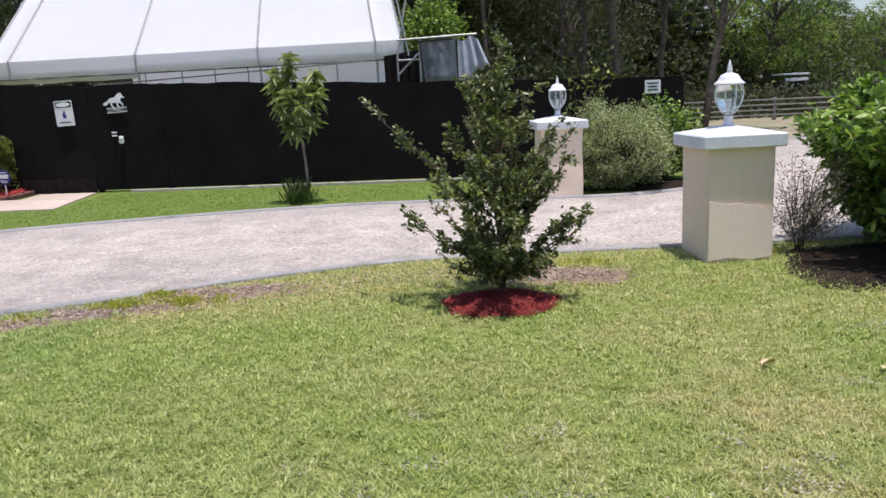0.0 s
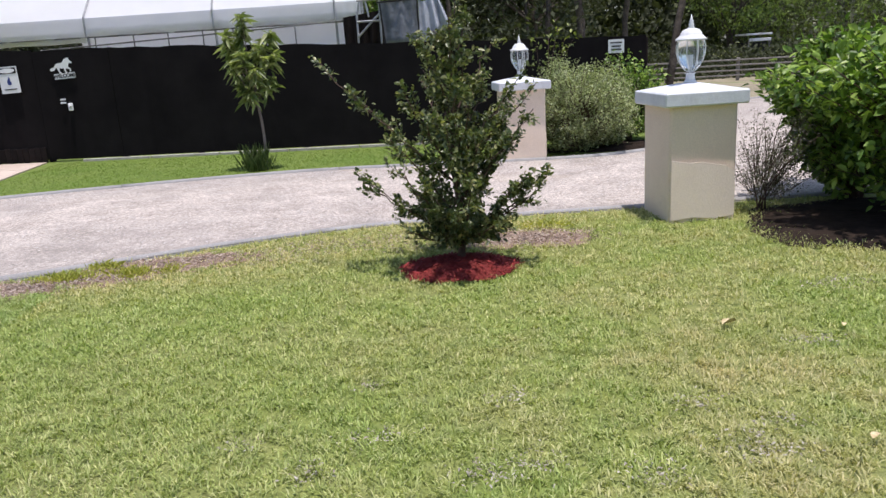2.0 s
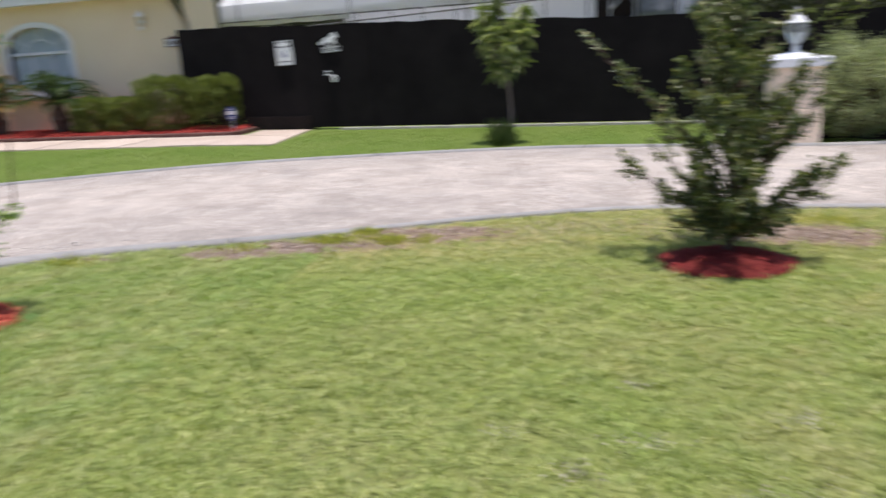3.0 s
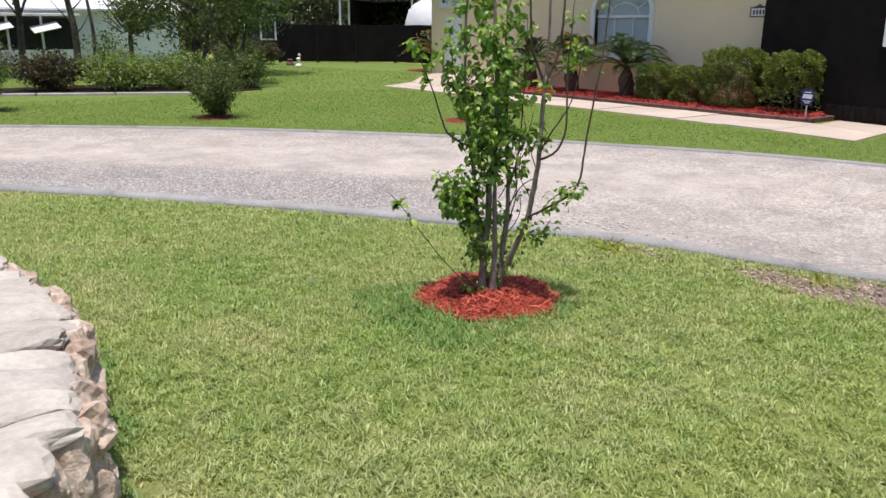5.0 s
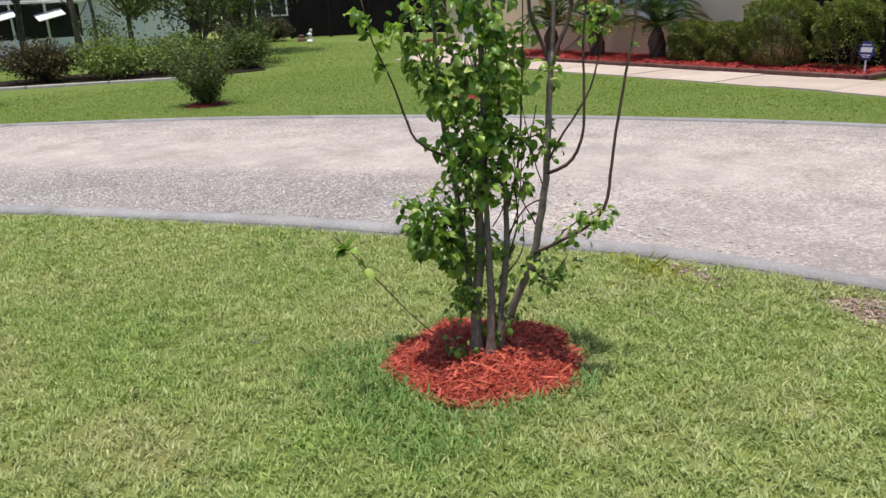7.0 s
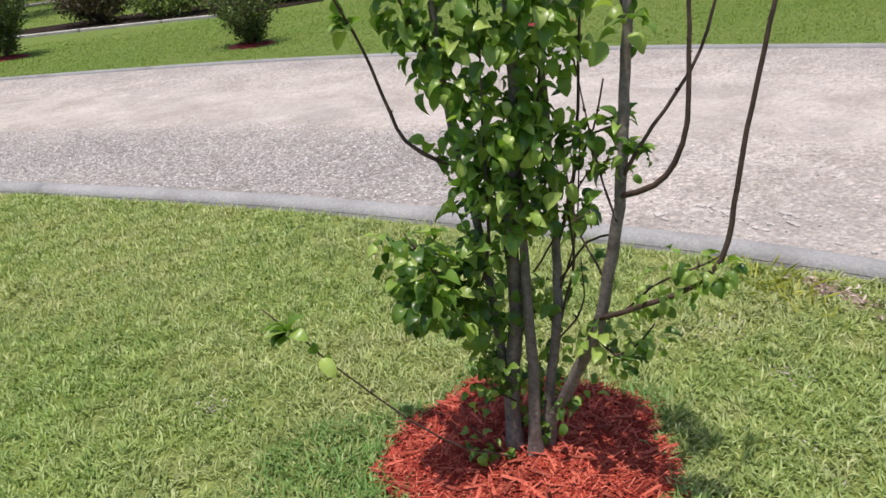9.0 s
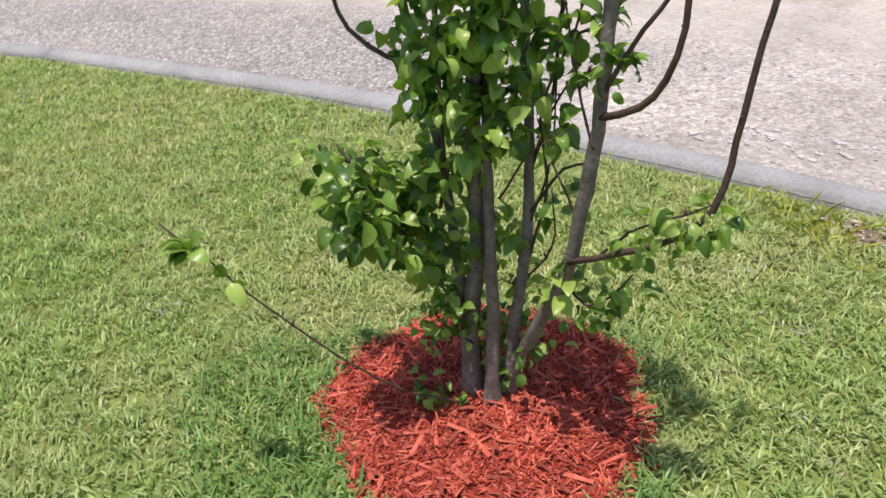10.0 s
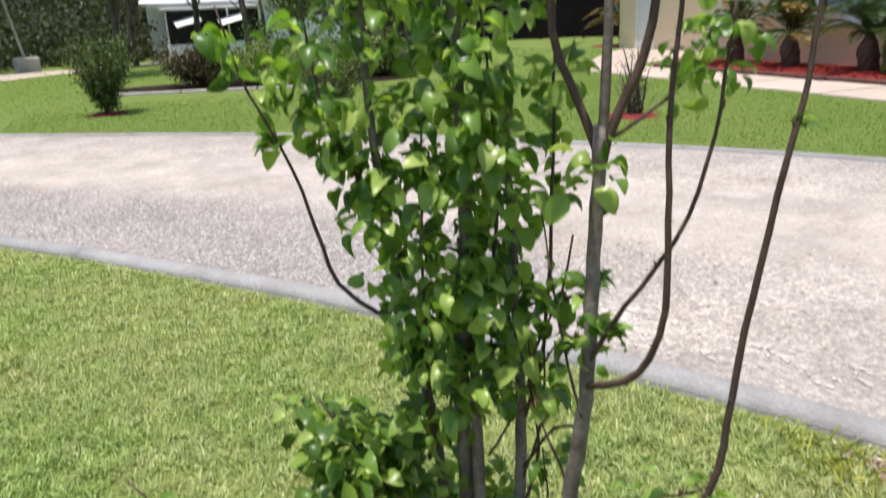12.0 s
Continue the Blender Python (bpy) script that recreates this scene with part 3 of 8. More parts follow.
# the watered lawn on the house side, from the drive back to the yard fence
def resample(line, n):
    s = np.concatenate([[0], np.cumsum(np.linalg.norm(np.diff(line, axis=0), axis=1))])
    t = np.linspace(0, s[-1], n)
    return np.c_[np.interp(t, s, line[:, 0]), np.interp(t, s, line[:, 1])]


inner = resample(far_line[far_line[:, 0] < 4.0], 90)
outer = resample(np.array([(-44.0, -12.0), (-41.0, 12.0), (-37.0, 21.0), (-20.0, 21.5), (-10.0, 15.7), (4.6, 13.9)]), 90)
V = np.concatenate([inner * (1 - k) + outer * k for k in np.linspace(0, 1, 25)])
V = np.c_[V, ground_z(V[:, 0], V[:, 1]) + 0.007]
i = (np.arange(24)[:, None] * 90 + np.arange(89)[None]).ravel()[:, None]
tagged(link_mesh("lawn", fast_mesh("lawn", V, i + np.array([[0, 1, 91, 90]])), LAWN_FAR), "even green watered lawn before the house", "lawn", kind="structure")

# gravel drive between the kerbs, slightly crowned
nn = 160
tb = np.linspace(0, 1, 25)
na, nb = resample(near_line, nn), resample(far_line, nn)
V = []
for k in tb:
    p = na * (1 - k) + nb * k
    V.append(np.c_[p, np.full(nn, 0.012 + 0.05 * k * (1 - k))])
V = np.concatenate(V)
i = (np.arange(24)[:, None] * nn + np.arange(nn - 1)[None]).ravel()[:, None]
drive = link_mesh("road", fast_mesh("road", V, i + np.array([[0, 1, nn + 1, nn]])), GRAVEL)


def loose_share(x, k):
    """How loose the stone lies: thrown up in a band by the front kerb west of the young tree, a little at the far kerb."""
    west = np.clip((-5.6 - x) / 1.3, 0, 1)
    near = np.interp(k, [0.0, 0.05, 0.12, 0.3, 0.42], [0.5, 0.62, 0.62, 0.45, 0.0]) * west
    return np.maximum(near, np.interp(k, [0.72, 0.86, 1.0], [0.0, 0.3, 0.38]))


kk = np.repeat(tb, nn)
dirt = np.maximum(np.interp(kk, [0.02, 0.05, 0.09], [0.95, 0.7, 0.0]), np.interp(kk, [0.0, 0.1, 0.28, 0.38], [0.75, 0.7, 0.5, 0.0]) * np.clip((V[:, 0] + 6.0) / 1.0, 0, 1) * np.clip((-0.5 - V[:, 0]) / 2.5, 0, 1))
drive.data.attributes.new("dirt", 'FLOAT', 'POINT').data.foreach_set("value", dirt)
wheel = np.interp(kk, [0.28, 0.42, 0.62, 0.8], [0.0, 1.0, 0.8, 0.0]) * np.clip((-4.3 - V[:, 0]) / 1.5, 0, 1)
drive.data.attributes.new("worn", 'FLOAT', 'POINT').data.foreach_set("value", wheel)
drive.data.attributes.new("loose", 'FLOAT', 'POINT').data.foreach_set("value", loose_share(V[:, 0], np.repeat(tb, nn)))
tagged(drive, "pale crushed-gravel drive curving past the house", "drive", kind="structure")


def kerb_run(name, line, side, width, height, label, length=3.0, sunk=1.0):
    """Extruded concrete edging: pieces with a rounded top and open joints."""
    top = tagged(new(name), label, "kerb", kind="structure")
    p = resample(line, int(np.linalg.norm(np.diff(line, axis=0), axis=1).sum() / 0.2))
    step = int(length / 0.2)
    prof = [(-0.01, -0.05), (0, height * 0.1), (width * 0.06, height * 0.5), (width * 0.17, height * 0.8), (width * 0.36, height), (width * 0.6, height * 1.02), (width * 0.82, height * 0.8), (width * 0.94, height * 0.45), (width, height * 0.05), (width + 0.01, -0.05)]
    for a in range(0, len(p) - 1, step):
        q = p[a:a + step + 1].copy()
        if len(q) < 3:
            continue
        q[0] += (q[1] - q[0]) * 0.02
        q[-1] += (q[-2] - q[-1]) * 0.02
        d = np.gradient(q, axis=0)
        nrm = unit(np.c_[-d[:, 1], d[:, 0]]) * side
        bm = bmesh.new()
        rings = []
        for c, n2 in zip(q, nrm):
            slim = float(np.interp(c[0], [-5.0, -2.0], [1.0, sunk]))
            rings.append([bm.verts.new((c[0] + n2[0] * w * slim, c[1] + n2[1] * w * slim, h * slim)) for w, h in prof])
        for r0, r1 in zip(rings, rings[1:]):
            for k in range(len(prof) - 1):
                bm.faces.new((r0[k], r1[k], r1[k + 1], r0[k + 1]))
        bm.faces.new(rings[0])
        bm.faces.new(rings[-1][::-1])
        bmesh.ops.recalc_face_normals(bm, faces=bm.faces)
        part("kerb_piece", bm, CONCRETE, top, smooth=True)
    return top


kerb_run("kerb_near", near_line, 1, 0.155, 0.05, "grey extruded concrete kerb along the front lawn", sunk=0.6)
kerb_run("kerb_far", far_line, 1, 0.1, 0.045, "grey concrete kerb along the house lawn")


# ---- grass ----
SOIL_RING = (4.05, 6.1, 1.24, 1.0)
MULCH_RINGS = [(-4.40, 3.83, 0.40, 0.40), (0.36, 5.58, 0.43, 0.35)]
BARE_SPOTS = [(-2.37, 5.95, 0.34, 0.16), (-1.85, 6.2, 0.30, 0.14), (-2.9, 5.75, 0.28, 0.12), (0.95, 6.35, 0.42, 0.26), (-3.4, 5.55, 0.2, 0.1), (-2.65, 5.95, 0.3, 0.14), (-2.1, 6.35, 0.3, 0.13), (-3.1, 5.9, 0.22, 0.1), (0.75, 6.5, 0.3, 0.2), (1.25, 6.3, 0.3, 0.2), (-4.5, 5.35, 0.2, 0.06), (-2.95, 5.88, 0.34, 0.13), (-2.2, 6.18, 0.4, 0.16), (-1.65, 6.42, 0.3, 0.13), (-3.5, 5.68, 0.25, 0.08), (0.62, 6.3, 0.2, 0.16), (-3.62, 5.55, 0.24, 0.11), (-3.28, 5.6, 0.3, 0.14), (-2.98, 5.72, 0.3, 0.13)]


def grass_blades(name, label, x0, x1, y0, y1, density, keep, length, width, seed, mat=None):
    rng = np.random.default_rng(seed)
    n = int((x1 - x0) * (y1 - y0) * density)
    # blades grow in small tufts that lean out from their middles
    tufts = max(1, int(n / np.clip(density / 900, 1.5, 13)))
    cx_, cy_ = rng.uniform(x0, x1, tufts), rng.uniform(y0, y1, tufts)
    which = rng.integers(0, tufts, n)
    ox, oy = rng.normal(0, length * 0.42, n), rng.normal(0, length * 0.42, n)
    lean, tall = rng.uniform(0, 2 * np.pi, tufts)[which], rng.uniform(0.7, 1.25, tufts)[which]
    x, y = cx_[which] + ox, cy_[which] + oy
    ok = keep(x, y)
    for cx, cy, rx, ry in MULCH_RINGS + [SOIL_RING]:
        a = np.arctan2(y - cy, x - cx)
        ok &= ((x - cx) / rx) ** 2 + ((y - cy) / ry) ** 2 > 1.0 + 0.12 * np.sin(a * 5) + 0.08 * np.sin(a * 9 + 1) - (rng.random(n) * 0.45 if rx > 1 else 0)
    for cx, cy, rx, ry in BARE_SPOTS:
        q = ((x - cx) / rx) ** 2 + ((y - cy) / ry) ** 2
        ok &= (q > 1.0 + 0.6 * np.sin(x * 23) * np.cos(y * 19)) | (rng.random(n) < 0.05 + 0.25 * np.minimum(q, 1))
    thin = 0.5 + 0.5 * np.sin(x * 1.7 + np.sin(y * 1.3) * 2) * np.cos(y * 2.1 + np.sin(x * 0.9))
    ok &= rng.random(n) < 0.72 + 0.28 * thin
    x, y, ox, oy, lean, tall = x[ok], y[ok], ox[ok], oy[ok], lean[ok], tall[ok]
    n = len(x)
    z = ground_z(x, y)
    az = np.arctan2(oy + 0.4 * length * np.sin(lean), ox + 0.4 * length * np.cos(lean)) + rng.normal(0, 0.7, n)
    tilt = rng.uniform(0.45, 1.5, n)
    L = length * tall * rng.uniform(0.55, 1.3, n)
    W = width * rng.uniform(0.7, 1.3, n)
    dx, dy = np.cos(az), np.sin(az)
    b = np.c_[x, y, z]
    d1 = np.c_[dx * np.sin(tilt * 0.6), dy * np.sin(tilt * 0.6), np.cos(tilt * 0.6)] * L[:, None] * 0.55
    d2 = np.c_[dx * np.sin(tilt * 1.4), dy * np.sin(tilt * 1.4), np.cos(tilt * 1.4)] * L[:, None] * 0.5
    s = np.c_[-dy, dx, np.zeros(n)] * W[:, None] * 0.5
    v = np.stack([b, b + d1 + s, b + d1 + d2, b + d1 - s], 1).reshape(-1, 3)
    f = np.arange(n)[:, None] * 4 + np.arange(4)[None]
    ob = link_mesh(name, fast_mesh(name, v, f), mat or BLADES)
    return tagged(ob, label, "grass", kind="stuff")


def near_lawn(x, y):
    return y < y_of(near_line, x) - 0.03


def far_lawn(x, y):
    return (y > y_of(far_line, x) + 0.1) & ~((x > -19) & (x < -6.5) & (y > 12.5)) & (y < 14.5)


def side_yard(x, y):
    beds = (x > -24.5) & (x < -20.0) & (y > 2.4) & (y < 9.8)
    return (y > y_of(far_line, x) + 0.1) & ~beds & (y < 17.6 + 0.25 * (x + 24)) | ((x < -24.5) & (y < 16.0) & (y > -1.0))


grass_blades("grass", "coarse green lawn grass", -6.6, -2.6, 1.6, 6.3, 12500, near_lawn, 0.042, 0.0058, 3)
grass_blades("grass", "coarse green lawn grass with dry patches", -2.6, 4.0, 1.6, 4.2, 10500, near_lawn, 0.04, 0.0058, 4, BLADES_EDGE)
grass_blades("grass", "coarse green lawn grass towards the drive", -2.6, 4.2, 4.2, 7.3, 5300, near_lawn, 0.04, 0.0075, 14, BLADES_EDGE)
grass_blades("grass", "coarse green lawn grass beside the kerb", -8.6, -6.6, 1.6, 4.5, 8500, near_lawn, 0.042, 0.0068, 5)
grass_blades("grass", "coarse green lawn grass along the drive", -10.6, -6.6, 0.0, 3.2, 2600, lambda x, y: near_lawn(x, y) & ((x < -8.6) | (y < 1.6)), 0.045, 0.009, 15)
grass_blades("grass", "coarse green lawn grass before the wall", -6.6, -2.6, 0.9, 1.6, 2500, near_lawn, 0.05, 0.008, 6)
grass_blades("grass", "trimmed green lawn grass of the house", -19.0, 2.6, 1.0, 14.5, 2100, far_lawn, 0.028, 0.010, 7, BLADES_FAR)
grass_blades("grass", "trimmed green lawn grass of the side yard", -37.0, -19.0, -3.0, 20.0, 260, side_yard, 0.04, 0.018, 10, BLADES_FAR)


def back_lawn(x, y):
    """The open lawn round the walk, thinning away from it; the planter behind the stone wall stays free."""
    away = np.hypot((x + 1.0) / 1.5, y - 2.0)
    worn = 0.5 + 0.5 * np.sin(x * 37.1 + 11.0 * np.sin(y * 23.7))
    inside = (x > -6.4) & (x < -2.6) & (y > -1.0) & (y < 1.7)
    return near_lawn(x, y) & ~inside & ((y < 1.6) | (x > 4.0)) & (worn > np.clip((away - 3.0) / 4.5, 0, 1))


grass_blades("grass", "coarse green lawn grass behind the walk", -10.5, 9.0, -5.0, 5.2, 1300, back_lawn, 0.05, 0.012, 16)


def round_ring(x, y):
    """Uncut grass round the pear tree's mulch, thicker on the wall side; its dark green also holds crown shade."""
    dx, dy = x + 4.40, y - 3.83
    d = np.hypot(dx, dy)
    reach = 0.46 + 0.36 * np.clip((0.1 * dx - 0.99 * dy) / np.maximum(d, 0.1), 0, 1) + 0.08 * np.sin(np.arctan2(dy, dx) * 5)
    return (d > 0.36) & (d < reach)


def at_wall(x, y):
    q = np.interp(x, [-6.0, -5.2, -4.7, -4.0, -3.45, -3.0], [1.62, 1.66, 1.66, 1.57, 1.49, 1.34])
    return (y > q - 0.02) & (y < q + 0.07 + 0.04 * np.sin(x * 9))


grass_blades("grass", "longer grass round the mulch ring, crown shade in its dark green", -5.4, -3.4, 2.8, 4.8, 6500, round_ring, 0.062, 0.006, 8, BLADES_LONG)
grass_blades("grass", "longer grass at the foot of the stone wall", -6.2, -2.8, 1.2, 1.85, 6000, at_wall, 0.07, 0.006, 9, BLADES_LONG)

# taller yellowing tufts along the kerb
TUFTS = [(-2.7, 5.99, 0.2, 360), (-2.21, 6.03, 0.13, 260), (-2.5, 6.28, 0.1, 150), (-1.9, 6.06, 0.06, 60), (-3.4, 5.7, 0.12, 60), (0.62, 6.6, 0.2, 120), (1.2, 6.75, 0.25, 160), (-4.7, 5.24, 0.25, 120)]
tf = np.random.default_rng(23)
for cx, cy, rx, n in TUFTS:
    b = np.c_[tf.normal(cx, rx * 0.6, n), tf.normal(cy, 0.06, n), np.zeros(n)]
    a, ti = tf.uniform(0, 6.28, n), tf.uniform(0.1, 1.0, n)
    ln = tf.uniform(0.05, 0.13, n)
    v, f = leaf_arrays(tf, b, np.c_[np.cos(a) * np.sin(ti), np.sin(a) * np.sin(ti), np.cos(ti)], ln, ln * 0 + 0.007, droop=0.3)
    tagged(link_mesh("grass_tuft", fast_mesh("grass_tuft", v, f), BLADES_TUFT), "tuft of taller yellowing grass at the kerb", "grass", kind="stuff")

# bare soil spots, ragged
brs = random.Random(12)
for cx, cy, rx, ry in BARE_SPOTS:
    bm = bmesh.new()
    for q in range(34):
        px_, py_, r = cx + brs.gauss(0, rx * 0.55), cy + brs.gauss(0, ry * 0.55), brs.uniform(0.2, 0.55) * ry
        ring = [bm.verts.new((px_ + r * brs.uniform(0.6, 1.3) * math.cos(a), py_ + r * brs.uniform(0.6, 1.3) * math.sin(a), 0.002)) for a in [2 * math.pi * k / 11 for k in range(11)]]
        c = bm.verts.new((px_, py_, 0.006 + 0.003 * brs.random()))
        for k in range(11):
            bm.faces.new((ring[k], ring[(k + 1) % 11], c))
    ob = part("bare_patch", bm, BARE, None)
    tagged(ob, "bare sandy soil patch worn into the lawn", "bare patch", kind="structure")

# dead thatch and crumbs in the thin spots of the lawn
db = np.random.default_rng(41)


def debris(spots, per, mat, label, high=0.024, big=0.04):
    P = np.concatenate([np.c_[db.normal(x, rx * 0.6, int(per * rx * ry * 100)), db.normal(y, ry * 0.6, int(per * rx * ry * 100)), np.zeros(int(per * rx * ry * 100))] for x, y, rx, ry in spots])
    n = len(P)
    P[:, 2] = db.uniform(0.002, high, n)
    a = db.uniform(0, 6.28, n)
    ln = 0.006 + big * db.random(n) ** 2
    v, f = leaf_arrays(db, P, np.c_[np.cos(a), np.sin(a), db.normal(0, 0.2, n)], ln, np.minimum(0.008, ln * 0.4), droop=0.1)
    tagged(link_mesh("thatch", fast_mesh("thatch", v, f), mat), label, "dead grass", kind="stuff")


debris(BARE_SPOTS, 160, THATCH_BROWN, "brown dead leaves and soil crumbs on worn turf")
debris([(-0.9, 6.4, 0.5, 0.22), (-0.2, 6.45, 0.42, 0.22), (-1.3, 6.2, 0.3, 0.16), (0.1, 6.2, 0.3, 0.14), (-0.5, 6.65, 0.6, 0.16), (0.3, 6.9, 0.5, 0.14)], 44, THATCH_BROWN, "dead brown thatch among thin dry turf by the drive", 0.03, 0.035)
debris([(0.43, 2.75, 0.14, 0.1), (0.24, 2.71, 0.1, 0.08), (1.34, 2.76, 0.16, 0.13), (1.53, 2.97, 0.1, 0.08), (0.89, 2.62, 0.12, 0.1), (2.09, 3.77, 0.14, 0.1), (2.7, 4.65, 0.2, 0.12), (0.45, 3.34, 0.1, 0.07), (1.25, 3.18, 0.1, 0.08), (-0.72, 3.07, 0.08, 0.06), (-0.19, 3.06, 0.13, 0.08), (-0.19, 3.57, 0.08, 0.06), (-0.42, 2.81, 0.1, 0.08), (-4.24, 4.78, 0.08, 0.07), (-3.96, 4.48, 0.08, 0.06), (-4.6, 4.84, 0.07, 0.08), (-5.24, 3.09, 0.08, 0.06)], 130, THATCH_PALE, "pale dead thatch in thin spots of the lawn", 0.016, 0.022)

# loose pebbles on the drive: thick in the loose band, thin elsewhere
rng = np.random.default_rng(11)
n = 150000
t, k = rng.random(n), rng.random(n)
k = np.where(rng.random(n) < 0.72, 0.045 + k * 0.4, 0.045 + 0.94 * k)
tt = 0.1 + 0.52 * t
idx = (tt * (nn - 1)).astype(int)
fr = (tt * (nn - 1) - idx)[:, None]
pa = na[idx] * (1 - fr) + na[idx + 1] * fr
pb = nb[idx] * (1 - fr) + nb[idx + 1] * fr
xy = pa * (1 - k[:, None]) + pb * k[:, None]
stir = 0.5 + 0.5 * np.sin(xy[:, 0] * 2.3 + 1.5 * np.sin(xy[:, 1] * 1.7)) * np.sin(xy[:, 1] * 2.9 + np.sin(xy[:, 0] * 3.1))
ok = rng.random(n) < np.clip(loose_share(xy[:, 0], k) * 1.9 - 0.25, 0.05, 1) * (0.45 + 0.55 * stir)
xy, k = xy[ok], k[ok]
n = len(k)
zc = 0.012 + 0.05 * k * (1 - k)
r = 0.004 + 0.009 * rng.random(n) ** 1.6
octa = np.array([[1, 0, 0], [0, 1, 0], [-1, 0, 0], [0, -1, 0], [0.15, 0, 0.55]])
ang = rng.uniform(0, 6.28, n)
ca, sa = np.cos(ang), np.sin(ang)
st = rng.uniform(0.6, 1.3, (n, 5, 1)) * octa[None] * r[:, None, None]
sx = st[:, :, 0] * ca[:, None] - st[:, :, 1] * sa[:, None]
sy = st[:, :, 0] * sa[:, None] + st[:, :, 1] * ca[:, None]
V = np.stack([sx + xy[:, :1], sy + xy[:, 1:], st[:, :, 2] + zc[:, None] + 0.002], 2).reshape(-1, 3)
tri = np.array([[0, 1, 4], [1, 2, 4], [2, 3, 4], [3, 0, 4]])
F = (np.arange(n)[:, None, None] * 5 + tri[None]).reshape(-1, 3)
tagged(link_mesh("gravel", fast_mesh("gravel", V, F), PEBBLE), "loose grey and cream gravel stones on the drive", "gravel", kind="stuff")


# thin flakes broken from the drive's crust
fk = random.Random(31)
for k in range(46):
    x, r = fk.gauss(-5.32, 0.26), 0.008 + 0.024 * fk.random() ** 2
    y = float(y_of(near_line, x)) + 0.36 + abs(fk.gauss(0.12, 0.14))
    if k < 3:
        x, y, r = ((-6.02, 5.47, 0.06), (-6.1, 5.4, 0.035), (-5.15, 5.85, 0.03))[k]
    elif k < 16:
        x, y, r = fk.uniform(-6.2, -4.0), 0.0, 0.013
        y = float(y_of(near_line, x)) + 0.22 + abs(fk.gauss(0, 0.1))
    bm = bmesh.new()
    n = fk.randint(5, 9)
    ring = [(x + r * fk.uniform(0.5, 1.5) * math.cos(6.283 * j / n), y + r * fk.uniform(0.3, 1.0) * math.sin(6.283 * j / n)) for j in range(n)]
    prism(bm, ring, 0.006, 0.022 + fk.uniform(0, 0.004))
    for v in bm.verts:
        v.co.z += (v.co.x - x) * fk.uniform(-0.03, 0.06)
    tagged(part("crust_flake", bm, FLAKE, None), "thin pale flake broken from the gravel drive", "stone", group="crust flakes")

# ---- black fence, gate, signs ----
FENCE = [(-9.98, 15.3, 2.16), (-8.5, 15.05, 2.15), (-6.8, 14.82, 2.06), (-5.35, 14.66, 2.03), (-3.9, 14.5, 1.98), (-1.9, 14.28, 1.88), (0.1, 14.06, 1.80), (2.1, 13.85, 1.73), (4.2, 13.63, 1.68)]


def fence_at(x):
    xs = [p[0] for p in FENCE]
    return float(np.interp(x, xs, [p[1] for p in FENCE])), float(np.interp(x, xs, [p[2] for p in FENCE]))


def fence_panel(bm, a, b, za, zb, sag):
    """Black screening stretched between two posts: shallow folds and a wavy top edge."""
    n = 26
    d = Vector((b[0] - a[0], b[1] - a[1], 0))
    nrm = Vector((d.y, -d.x, 0)).normalized()
    rows = []
    for k in range(n + 1):
        t = k / n
        fold = (0.004 * math.sin(t * 40 + a[0]) + 0.003 * math.sin(t * 17)) * math.sin(t * math.pi)
        zt = za + (zb - za) * t - sag * math.sin(t * math.pi) + 0.008 * math.sin(t * 13 + a[0] * 3)
        c = Vector((a[0], a[1], 0)) + d * t
        rows.append([[bm.verts.new(c + nrm * (o + fold) + Vector((0, 0, z))) for o in (0.0, -0.03)] for z in (0.05, zt * 0.5, zt)])
    for p, q in zip(rows, rows[1:]):
        for j in range(2):
            bm.faces.new((p[j][0], q[j][0], q[j + 1][0], p[j + 1][0]))
            bm.faces.new((p[j + 1][1], q[j + 1][1], q[j][1], p[j][1]))
        bm.faces.new((p[2][0], q[2][0], q[2][1], p[2][1]))
        bm.faces.new((p[0][1], q[0][1], q[0][0], p[0][0]))
    for e in (rows[0], rows[-1]):
        for j in range(2):
            bm.faces.new((e[j][0], e[j + 1][0], e[j + 1][1], e[j][1]))
    bmesh.ops.recalc_face_normals(bm, faces=bm.faces)


fence = thing("fence", "tall black screened yard fence behind a lawn strip", "fence")
for (ax, ay, az), (bx, by, bz) in zip(FENCE, FENCE[1:]):
    if ax == -6.8:
        continue
    bm = bmesh.new()
    fence_panel(bm, (ax, ay), (bx, by), az, bz, 0.01)
    part("panel", bm, BLACK_SCREEN, fence)
for x, y, z in FENCE:
    bm = bmesh.new()
    box(bm, (x, y + 0.1, (z - 0.03) / 2), (0.1, 0.1, z - 0.03), 0.01)
    part("post", bm, FENCE_WOOD, fence)
# board ends that show under the screen beside the gate
for k in range(13):
    x = -8.3 + k * 0.118
    y, _ = fence_at(x)
    bm = bmesh.new()
    box(bm, (x, y - 0.035, 0.15), (0.105, 0.022, 0.27 + 0.02 * math.sin(k * 2.3)), 0.004)
    part("board", bm, FENCE_WOOD, fence, "worn dark brown board end")

